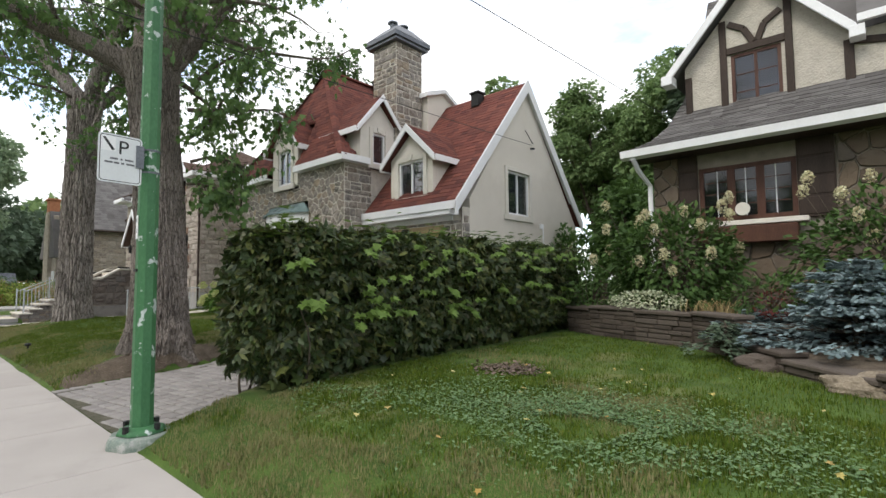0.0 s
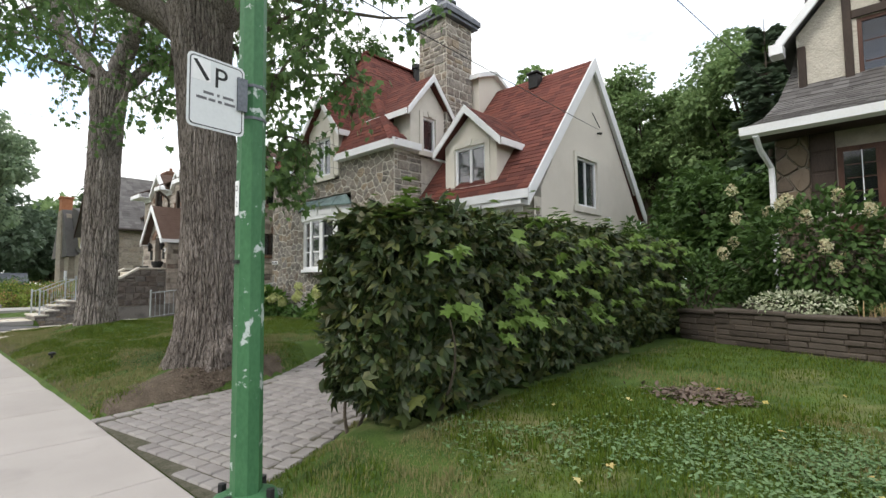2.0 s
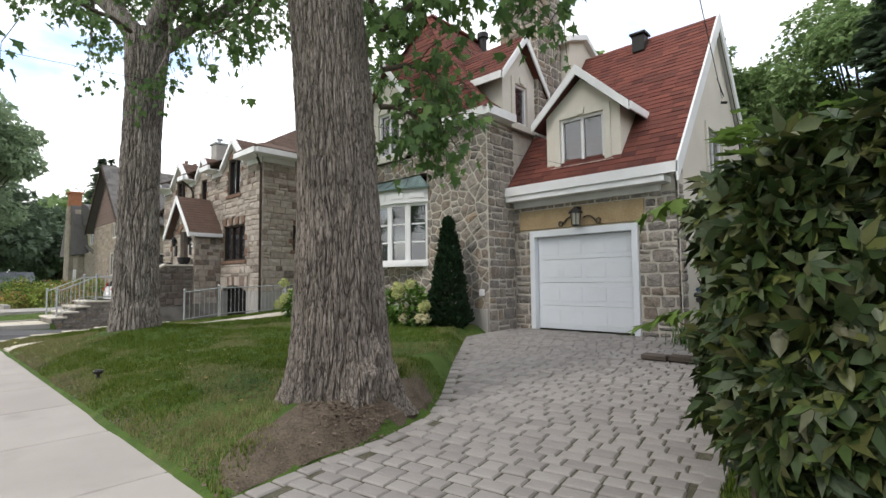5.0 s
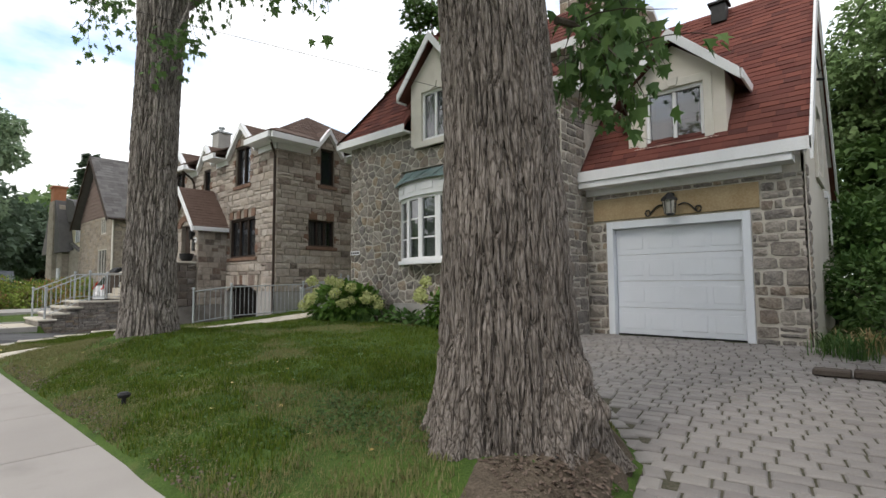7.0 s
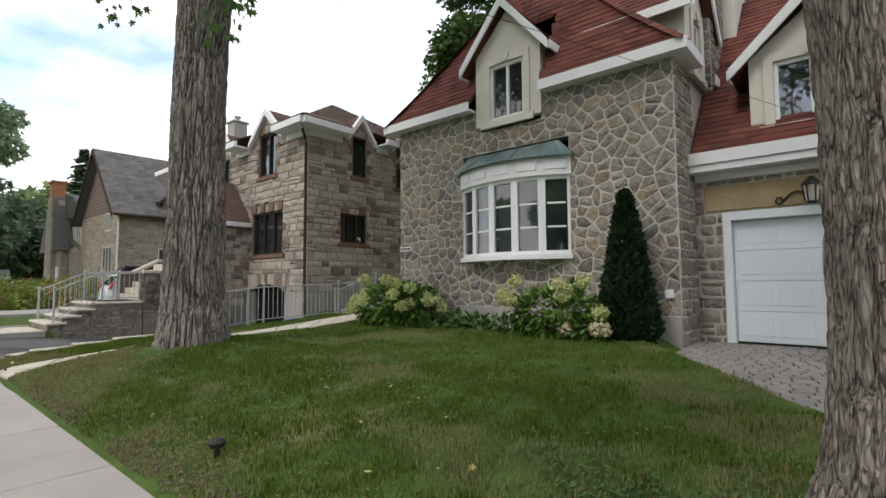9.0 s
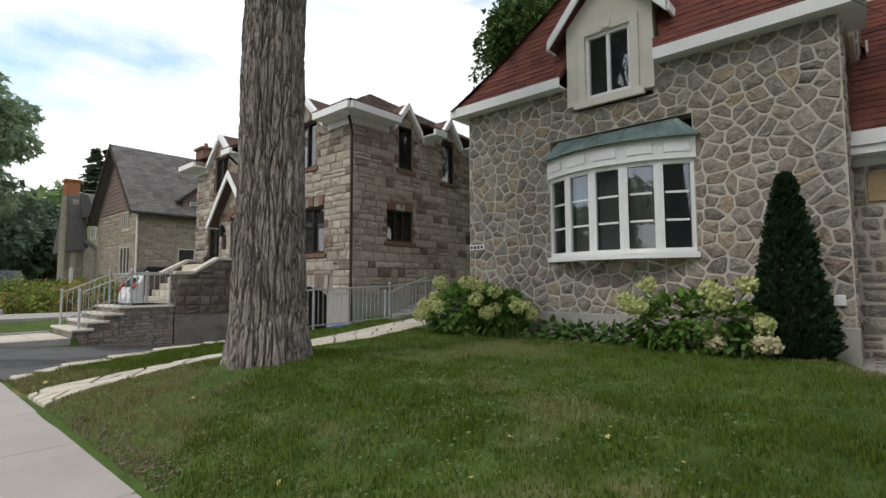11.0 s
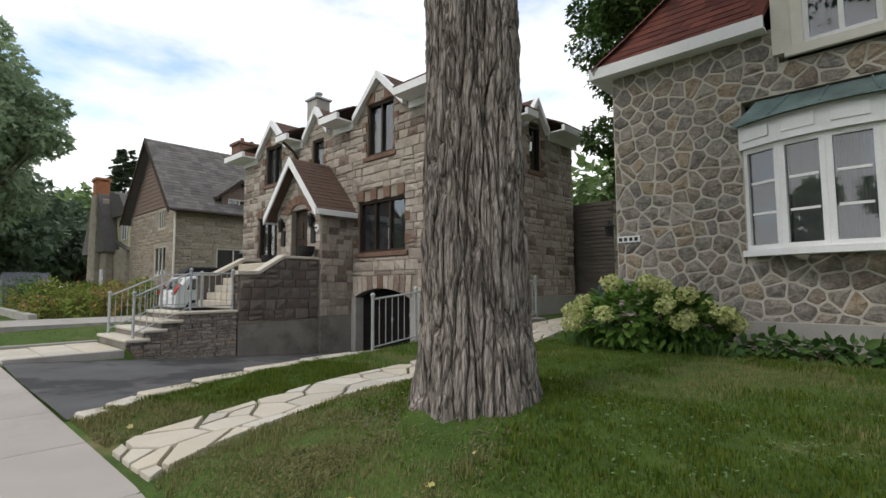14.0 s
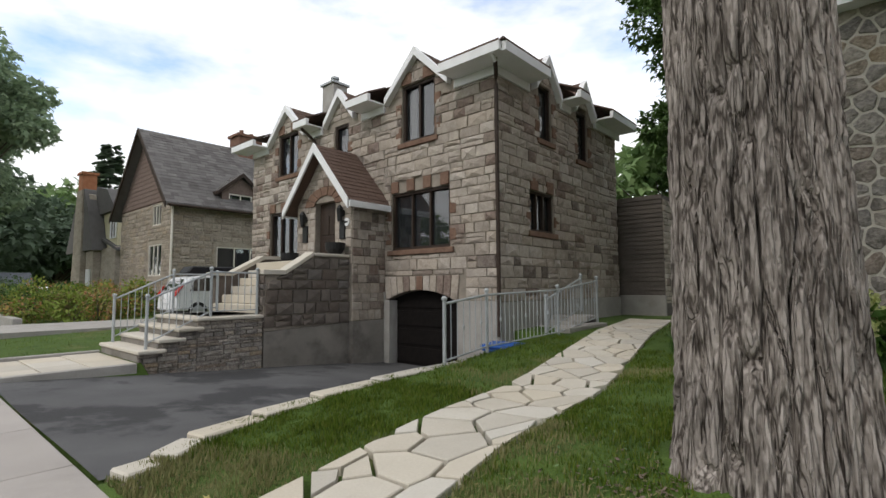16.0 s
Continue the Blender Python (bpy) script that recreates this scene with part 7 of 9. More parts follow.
# ---- hedge ----
def hedge():
    rg = np.random.RandomState(4)
    hd = thing("hedge", (-5.3, 3.0, 0.2), "dense dark green clipped hedge with lobed leaves", "hedge")
    stems = Build()
    cl = lambda y: -5.25 - 0.045 * (y - 2.5)
    for k in range(46):
        y = rg.uniform(2.6, 9.6)
        x = cl(y) + rg.uniform(-0.35, 0.35)
        stems.tube(limb_path((x, y, gz(x, y) - 0.05), (rg.normal() * 0.25, rg.normal() * 0.25, 1), rg.uniform(0.9, 1.5), rg, n=5), [0.018, 0.016, 0.013, 0.010, 0.008, 0.004], 5)
    kids = [tagged(stems.make("stem_growth", M_TWIG), kind="stuff")]
    n = 23000
    u = rg.uniform(0, 1, n) ** 1.25
    y = 2.5 + 7.45 * u
    a = rg.uniform(-0.28 * math.pi, 1.28 * math.pi, n)
    pos = np.zeros((n, 3))
    nor = np.zeros((n, 3))
    bump = np.array([noise.noise(Vector((yy * 1.3, math.cos(aa) * 1.4, math.sin(aa) * 1.6))) + 0.7 * noise.noise(Vector((yy * 3.6, math.cos(aa) * 3.2, math.sin(aa) * 3.2))) for yy, aa in zip(y, a)])
    endf = np.clip((y - 2.5) / 0.55, 0.25, 1) ** 0.5
    depth = 1 - 0.34 * rg.uniform(0, 1, n) ** 1.5
    w = (0.63 + 0.15 * bump) * endf * depth
    h = (0.83 + 0.12 * bump) * depth
    ca, sa = np.cos(a), np.sin(a)
    sq = lambda c: np.sign(c) * np.abs(c) ** 0.6
    base = np.array([gz(-5.0, yy) for yy in y])
    pos[:, 0] = -5.25 - 0.045 * (y - 2.5) + w * sq(ca)
    pos[:, 1] = y + rg.normal(size=n) * 0.05
    pos[:, 2] = base + 0.90 + h * sq(sa) * (0.92 + 0.08 * endf)
    nor[:, 0], nor[:, 2] = ca, sa * 0.9
    m = int(n * 0.12)
    # leaves over the near end
    e = rg.uniform(-1, 1, (m, 2))
    pos[:m, 0] = -5.25 + (0.50 + 0.14 * e[:, 1]) * e[:, 0]
    pos[:m, 2] = base[:m] * 0 + 0.28 + 0.82 + 0.78 * e[:, 1]
    pos[:m, 1] = 2.56 + 0.35 * (e[:, 0] ** 4 + e[:, 1] ** 4) + rg.uniform(-0.14, 0.22, m)
    nor[:m] = (0, -1, 0.2)
    keep = pos[:, 2] > np.array([gz(p[0], p[1]) for p in pos]) + 0.02
    pos, nor = pos[keep], nor[keep]
    n = len(pos)
    tip = nor * 0.5 + rg.normal(size=(n, 3)) * 0.65 + np.array([0, 0, -0.6])
    up = nor + rg.normal(size=(n, 3)) * 0.35 + np.array([0, 0, 0.5])
    up += rg.normal(size=(n, 3)) * 0.5
    k = int(n * 0.55)
    order = rg.permutation(n)
    lo, ov = order[:k], order[k:]
    kids.append(tagged(scatter("foliage", "palm", pos[lo], tip[lo], up[lo], rg.uniform(0.08, 0.17, k), M_HEDGE), kind="stuff"))
    kids.append(tagged(scatter("small_foliage", "oval", pos[ov], tip[ov], up[ov], rg.uniform(0.06, 0.14, n - k), M_HEDGE), kind="stuff"))
    # inner leaves
    n2 = 12000
    y2 = 2.75 + 7.0 * rg.uniform(0, 1, n2)
    p2 = np.stack([-5.25 - 0.045 * (y2 - 2.5) + rg.uniform(-0.47, 0.47, n2), y2, 0.3 + rg.uniform(0, 1.4, n2)], 1)
    kids.append(tagged(scatter("inner_foliage", "maple", p2, rg.normal(size=(n2, 3)) + (0, 0, -0.4), rg.normal(size=(n2, 3)) + (0, 0, 0.6), rg.uniform(0.12, 0.2, n2), M_HEDGE), kind="stuff"))
    # long shoots that stand out of the top
    sp, st, su = [], [], []
    for k in range(190):
        yy = rg.uniform(2.5, 9.4)
        if k % 3 == 0:
            sx = rg.choice((-1, 1, 1))
            q = limb_path((-5.25 - 0.045 * (yy - 2.5) + sx * 0.62, yy, gz(-5, yy) + rg.uniform(0.6, 1.6)), (sx, rg.normal() * 0.4, 0.25), rg.uniform(0.2, 0.45), rg, droop=0.08, n=4)
            for j in range(9):
                z = q[rg.randint(1, 5)]
                sp.append(tuple(z))
                st.append((sx * 0.6 + rg.normal() * 0.5, rg.normal(), -0.5))
                su.append((sx * 0.5, rg.normal() * 0.3, 1))
            continue
        q = limb_path((-5.25 - 0.045 * (yy - 2.5) + rg.uniform(-0.5, 0.5), yy, gz(-5, yy) + 1.62), (rg.normal() * 0.4, rg.normal() * 0.4, 1), rg.uniform(0.15, 0.38), rg, n=4)
        for j in range(7):
            z = q[rg.randint(1, 5)]
            sp.append(tuple(z))
            st.append((rg.normal(), rg.normal(), 0.1))
            su.append((0, 0, 1))
    kids.append(tagged(scatter("young_growth", "maple", sp, st, su, rg.uniform(0.08, 0.15, len(sp)), leaf_mat("young_leaf", ((0.10, 0.17, 0.035), (0.15, 0.23, 0.05)), trans=0.35)), kind="stuff"))
    adopt(hd, *kids)


hedge()


# ---- shrubs and flowers ----
def bush(name, at, radii, n, leaf, size, mat, label, category, seed, kind="oval", heads=(), head_mat=None, head_n=170, head_r=0.115, stems=10, group="", droop=0.2, petal=0.042, tall=False):
    """A loose shrub: stems, leaves thickest at the outside, and flower heads of many petals."""
    rg = np.random.RandomState(seed)
    th = thing(name, at, label, category, group)
    c = np.array(at) + (0, 0, radii[2] * 0.9)
    sb = Build()
    for k in range(stems):
        d = rnd_unit(1, rg)[0]
        sb.tube([at, (at[0] + d[0] * radii[0] * 0.4, at[1] + d[1] * radii[1] * 0.4, at[2] + radii[2] * 0.8), (at[0] + d[0] * radii[0] * 0.8, at[1] + d[1] * radii[1] * 0.8, at[2] + radii[2] * (1.2 + 0.4 * d[2]))], [0.014, 0.010, 0.004], 5)
    kids = [tagged(sb.make("stem_growth", M_TWIG), kind="stuff")]
    d = rnd_unit(n, rg)
    bump = np.array([1 + 0.28 * noise.noise(Vector(q * 2.2) + Vector((seed, 0, 0))) for q in d])
    r = (rg.uniform(0.45, 1, n) ** 0.5) * bump
    pos = c + d * r[:, None] * np.array(radii)
    keep = pos[:, 2] > at[2] + 0.03
    pos, d = pos[keep], d[keep]
    m = len(pos)
    kids.append(tagged(scatter("foliage", kind, pos, d + rg.normal(size=(m, 3)) * 0.5 + (0, 0, -droop), d * 0.6 + rg.normal(size=(m, 3)) * 0.3 + (0, 0, 0.7), size * rg.uniform(0.6, 1.25, m), mat), kind="stuff"))
    for hx, hy, hz in heads:
        q = rnd_unit(head_n, rg)
        hp = np.array((at[0] + hx, at[1] + hy, at[2] + hz)) + q * head_r * rg.uniform(0.75, 1.0, head_n)[:, None] * np.array((1, 1, 1.5 if tall else 0.85)) * (1.0 if not tall else (1 - 0.35 * q[:, 2:3]))
        kids.append(scatter("flower_head", "oval", hp, rnd_unit(head_n, rg) + q * 0.3, q, petal * rg.uniform(0.8, 1.4, head_n), head_mat, wide=1.7))
        kids.append(Build().tube([(at[0] + hx * 0.7, at[1] + hy * 0.7, at[2] + hz * 0.6), (at[0] + hx, at[1] + hy, at[2] + hz - head_r * 0.5)], 0.005, 4).make("stalk", M_TWIG))
    adopt(th, *kids)
    return th


def ring(n, rx, ry, z0, z1, seed):
    r = random.Random(seed)
    res = []
    for k in range(n):
        a = r.uniform(math.pi * 0.95, math.pi * 2.05)
        res.append((rx * math.cos(a) * r.uniform(0.85, 1.2), ry * math.sin(a) * r.uniform(0.95, 1.3), r.uniform(z0, z1)))
    return res


bush("hydrangea", (-17.35, 7.75, 0.35), (0.75, 0.55, 0.5), 900, "oval", 0.17, M_HYD, "hydrangea with bright green leaves and cream flower heads", "shrub", 41, heads=ring(13, 0.85, 0.65, 0.35, 1.15, 1), head_mat=M_PETAL, head_r=0.135, group="hydrangeas")
bush("hydrangea", (-16.8, 7.9, 0.35), (0.6, 0.5, 0.45), 650, "oval", 0.17, M_HYD, "hydrangea with bright green leaves and cream flower heads", "shrub", 42, heads=ring(5, 0.65, 0.6, 0.35, 1.0, 2), head_mat=M_PETAL, head_r=0.13, group="hydrangeas")
bush("hydrangea", (-13.35, 7.75, 0.33), (0.85, 0.5, 0.45), 900, "oval", 0.16, M_HYD, "hydrangea with large cream and fading pink flower heads", "shrub", 43, heads=ring(10, 0.95, 0.65, 0.35, 1.0, 3), head_mat=M_PETAL, group="hydrangeas", head_r=0.115)
bush("hydrangea", (-12.75, 7.6, 0.30), (0.35, 0.3, 0.25), 150, "oval", 0.13, M_HOSTA, "hydrangea with faded pink and cream flower heads", "shrub", 44, heads=ring(5, 0.35, 0.35, 0.2, 0.45, 4), head_mat=M_PINKPETAL, group="hydrangeas")
for k in range(9):
    x = -16.0 + k * 0.29
    bush("hosta", (x, 7.9 + 0.08 * (k % 3), 0.34), (0.22, 0.22, 0.14), 70, "oval", 0.17, M_HOSTA, "low clump of hosta leaves under the bow window", "plant", 60 + k, group="hostas", stems=3, droop=0.35)


def grass_clump(name, at, n, ln, mat, label, seed, spread=0.12, wide=0.05, group="", arch=0.55):
    rg = np.random.RandomState(seed)
    th = thing(name, at, label, "plant", group)
    v = Build()
    for k in range(n):
        a = rg.uniform(0, 6.283)
        l = ln * rg.uniform(0.55, 1.1)
        o = np.array(at) + (rg.normal() * spread, rg.normal() * spread, 0)
        out = rg.uniform(0.15, arch) * l
        w = wide * l * 0.3
        s = (-math.sin(a) * w, math.cos(a) * w)
        pts = []
        for t, q in ((0, 1.0), (0.4, 1.0), (0.75, 0.7), (1.0, 0.05)):
            x, y, z = o[0] + math.cos(a) * out * t * t, o[1] + math.sin(a) * out * t * t, o[2] + l * (t - 0.45 * arch * t ** 3)
            pts += [(x - s[0] * q, y - s[1] * q, z), (x + s[0] * q, y + s[1] * q, z)]
        v.add(pts, [(0, 1, 3, 2), (2, 3, 5, 4), (4, 5, 7, 6)])
    adopt(th, tagged(v.make("tuft", mat), kind="stuff"))
    return th


for k, (x, y) in enumerate(((-18.3, 7.8), (-17.9, 7.5), (-16.35, 7.65), (-18.6, 8.2))):
    grass_clump("daylily", (x, y, gz(x, y)), 70, 0.5, M_HOSTA, "arching green daylily leaves at the foot of the stone wall", 80 + k, group="daylilies", arch=0.9)
for k, (x, y) in enumerate(((-7.75, 8.9), (-7.4, 9.2), (-7.5, 8.6))):
    grass_clump("ornamental_grass", (x, y, gz(x, y)), 80, 0.55, M_HOSTA if k != 1 else M_STRAW, "tuft of green and straw-coloured grass beside the garage", 90 + k, group="garage grasses", arch=0.9)
for k, (x, y) in enumerate(((-7.2, 10.0), (-7.0, 9.5))):
    bush("shrub", (x, y, 0.3), (0.35, 0.35, 0.3), 350, "oval", 0.07, M_SHRUB, "small green shrub by the stucco wall", "shrub", 95 + k, group="garage shrubs")


def cone_tree(name, at, r, h, n, mat, label, seed, size=0.11, jag=0.12):
    rg = np.random.RandomState(seed)
    th = thing(name, at, label, "tree")
    t = rg.uniform(0, 1, n) ** 1.3
    a = rg.uniform(0, 6.283, n)
    lump = np.array([noise.noise(Vector((math.cos(q) * 1.5, math.sin(q) * 1.5, z * 5 + seed))) for q, z in zip(a, t)])
    rr = r * (1 - t) ** 0.75 * (1 + 0.25 * lump) * np.clip(0.6 + t * 6, 0.6, 1) * (1 - jag * rg.uniform(0, 1, n))
    pos = np.stack([at[0] + rr * np.cos(a), at[1] + rr * np.sin(a), at[2] + 0.03 + h * t], 1)
    out = np.stack([np.cos(a), np.sin(a), np.full(n, 1.0)], 1) + rg.normal(size=(n, 3)) * 0.35
    up = np.stack([np.cos(a), np.sin(a), np.full(n, 0.2)], 1) + rg.normal(size=(n, 3)) * 0.5
    tr = Build().tube([at, (at[0], at[1], at[2] + h * 0.95)], [r * 0.12, 0.01], 8).make("trunk", M_TWIG)
    adopt(th, tr, tagged(scatter("foliage", "spray", pos, out, up, size * rg.uniform(0.7, 1.3, n), mat), kind="stuff"))
    return th


cone_tree("dwarf_conifer", (-12.25, 8.0, 0.28), 0.45, 2.35, 5200, M_YEW, "dark green narrow cone-shaped conifer by the stone wall", 51)


cone_tree("dwarf_conifer", (-18.3, 8.75, gz(-18.3, 8.75)), 0.24, 0.85, 1500, M_BLUE, "small blue-green conifer at the corner of the stone house", 54, size=0.09)


def layered_conifer(name, at, r, h, mat, label, seed, tiers, size, per=26, droop=0.2, arm=14, width=0.10):
    """A conifer with whorls of boughs that carry needles."""
    rg = np.random.RandomState(seed)
    th = thing(name, at, label, "tree")
    b = Build().tube([at, (at[0], at[1], at[2] + h)], [max(0.03, r * 0.05), 0.01], 8)
    pos, tip, up = [], [], []
    for k in range(tiers):
        t = (k + 0.5) / tiers
        n = max(4, int(arm * (1 - 0.6 * t)))
        for j in range(n):
            a = rg.uniform(0, 6.283)
            ln = r * (1 - t) ** 0.85 * rg.uniform(0.75, 1.12) + 0.05
            z0 = at[2] + h * t * 0.97
            pts = [Vector((at[0] + ln * s * math.cos(a), at[1] + ln * s * math.sin(a), z0 - droop * ln * s * s + 0.12 * ln * s)) for s in (0, 0.35, 0.7, 1.0)]
            b.tube(pts, [0.018, 0.014, 0.01, 0.004], 4, cap=False)
            for _ in range(per):
                s = rg.uniform(0.15, 1.0) * 3
                i = min(2, int(s))
                q = pts[i].lerp(pts[i + 1], s - i)
                side = rg.normal() * width * ln * (1.1 - s / 3.6)
                pos.append((q.x - math.sin(a) * side, q.y + math.cos(a) * side, q.z + rg.normal() * 0.02 - abs(side) * 0.2))
                tip.append((math.cos(a) - math.sin(a) * side * 4, math.sin(a) + math.cos(a) * side * 4, rg.normal() * 0.25 - 0.05))
                up.append((rg.normal() * 0.3, rg.normal() * 0.3, 1))
    m = len(pos)
    adopt(th, b.make("trunk", M_TWIG), tagged(scatter("foliage", "spray", pos, tip, up, size * rg.uniform(0.7, 1.3, m), mat), kind="stuff"))
    return th


layered_conifer("blue_spruce", (-0.3, 7.9, 0.5), 1.6, 1.15, M_BLUE, "low spreading blue spruce with silvery needles", 52, 8, 0.10, per=150, droop=0.06, arm=22, width=0.15)
layered_conifer("creeping_conifer", (-1.6, 7.2, 0.52), 0.5, 0.32, M_SPRUCE, "low dark juniper spilling over the stone edging", 53, 3, 0.08, per=50, droop=0.3, arm=14, width=0.2)

# planting behind the low stone wall
bed = Build()
WALL = [(-4.85, 9.1), (-4.2, 8.75), (-3.2, 8.35), (-2.2, 7.95), (-1.5, 7.3), (-0.9, 6.6), (-0.1, 5.75), (0.9, 5.0), (2.2, 4.4)]
for (xa, ya), (xb, yb) in zip(WALL, WALL[1:]):
    z = 0.82 if xa < -1.6 else 0.5
    bed.add([(xa, ya + 0.1, z), (xb, yb + 0.1, z), (xb, 10.5, z + 0.12), (xa, 10.5, z + 0.12)], [(0, 1, 2, 3)])
tagged(bed.make("planting_bed", M_SOIL), "dark soil bed behind the low stone wall", "ground", kind="structure")
rw = thing("garden_wall", (-3.2, 8.35, 0.3), "low dry-stone garden wall in brown layered blocks", "wall")
M_LEDGE = surf("brown_ledge_stone", (0.045, 0.036, 0.029), (0.10, 0.08, 0.065), scale=8, fine=50, rough=0.92, bump=0.6, rand="object",
               rand_cols=((0.042, 0.034, 0.028), (0.09, 0.072, 0.057), (0.12, 0.10, 0.084)), amount=0.5)
rgw = random.Random(17)
for (xa, ya), (xb, yb) in zip(WALL, WALL[1:]):
    f4 = Face2((xa, ya, 0), (xb - xa, yb - ya, 0))
    ln = math.hypot(xb - xa, yb - ya)
    zt = 0.9 if xa < -1.6 else 0.53
    adopt(rw, Build().prism([f4.at(0, 0.2, -0.02), f4.at(ln, 0.2, -0.02), f4.at(ln, zt - 0.07, -0.02), f4.at(0, zt - 0.07, -0.02)], f4.n * -0.2).make("core", M_SOIL))
    z = 0.28
    while z < zt - 0.09:
        h = rgw.choice((0.07, 0.085, 0.10))
        x = 0.0
        while x < ln - 0.04:
            w = min(ln - x, rgw.uniform(0.22, 0.5))
            o = rgw.uniform(-0.012, 0.02)
            adopt(rw, Build().prism([f4.at(x + 0.004, z, o), f4.at(x + w - 0.004, z, o), f4.at(x + w - 0.004, z + h - 0.006, o), f4.at(x + 0.004, z + h - 0.006, o)], f4.n * -0.2).make("block", M_LEDGE, bevel=0.012))
            x += w
        z += h
    adopt(rw, Build().prism([f4.at(-0.01, z, 0.045), f4.at(ln + 0.01, z, 0.045), f4.at(ln + 0.01, z + 0.06, 0.045), f4.at(-0.01, z + 0.06, 0.045)], f4.n * -0.32).make("cap_stone", M_LEDGE, bevel=0.014))


def boulder(at, size, mat, label, seed):
    """A rounded rock with uneven faces, sunk a little in the ground."""
    bm = bmesh.new()
    bmesh.ops.create_icosphere(bm, subdivisions=4, radius=1.0)
    for q in bm.verts:
        d = q.co.copy()
        k = 1 + 0.35 * noise.noise(d * 1.3 + Vector((seed, 0, 0))) + 0.10 * noise.noise(d * 4 + Vector((0, seed, 0)))
        q.co = Vector((at[0] + d.x * size[0] * k, at[1] + d.y * size[1] * k, at[2] + max(-0.5, d.z * k) * size[2]))
    tagged(part("boulder", bm, mat), label, "rock", group="garden boulders")


M_ROCK = surf("tan_rock", (0.13, 0.105, 0.075), (0.27, 0.225, 0.165), scale=5, fine=40, rough=0.95, bump=0.8, dist=0.04)
for k, (x, y, a, b, c) in enumerate(((-1.15, 6.75, 0.26, 0.18, 0.13), (-0.1, 5.95, 0.4, 0.24, 0.15), (0.6, 5.2, 0.4, 0.25, 0.18))):
    boulder((x, y, gz(x, y) + 0.04), (a, b, c), M_LEDGE if k < 1 else M_ROCK, "rough brown boulder at the edge of the lawn", 3.3 * k)


def ph(n, rx, ry, z0, z1, s):
    r = random.Random(s)
    return [(r.uniform(-rx, rx), r.uniform(-ry, ry * 0.3), r.uniform(z0, z1)) for _ in range(n)]


bush("panicle_hydrangea", (-2.9, 9.35, 0.85), (1.15, 0.75, 0.95), 4200, "oval", 0.12, M_SHRUB, "tall shrub with cream and rust cone-shaped flower heads", "shrub", 71, heads=ph(26, 1.1, 0.9, 0.7, 2.05, 5), head_mat=M_PINKPETAL, head_r=0.07, head_n=120, tall=True, group="panicle hydrangeas", stems=18, petal=0.03)
bush("panicle_hydrangea", (0.3, 9.3, 0.85), (1.5, 0.8, 0.95), 3200, "oval", 0.12, M_SHRUB, "tall shrub with cream and rust cone-shaped flower heads", "shrub", 72, heads=ph(20, 1.5, 0.9, 0.7, 2.2, 6), head_mat=M_PINKPETAL, head_r=0.07, head_n=120, tall=True, group="panicle hydrangeas", stems=18, petal=0.03)
bush("white_edged_shrub", (-3.1, 8.65, 0.85), (0.62, 0.3, 0.19), 1500, "oval", 0.05, M_VARIEG, "low mound of white-edged leaves over the wall", "shrub", 73, stems=6)
bush("dark_shrub", (-4.7, 9.8, 0.5), (0.8, 0.7, 0.75), 1800, "oval", 0.10, M_SHRUB, "dark green shrub where hedge meets wall", "shrub", 74)
bush("dark_shrub", (-1.3, 8.5, 0.85), (0.7, 0.5, 0.3), 700, "oval", 0.09, M_SHRUB, "dark green shrub where hedge meets wall", "shrub", 75)
for k, (x, y) in enumerate(((-1.9, 8.25), (-2.1, 8.4), (1.0, 5.6))):
    grass_clump("ornamental_grass", (x, y, 0.83), 60, 0.42, M_STRAW if k < 2 else M_HOSTA, "yellow-green grass tuft behind the garden wall", 110 + k, group="wall grasses", arch=1.0)
bush("red_barberry", (-1.2, 8.1, 0.83), (0.22, 0.2, 0.22), 260, "oval", 0.045, leaf_mat("red_leaf", ((0.09, 0.02, 0.02), (0.14, 0.035, 0.03))), "small dark red shrub behind the garden wall", "shrub", 77, stems=5)


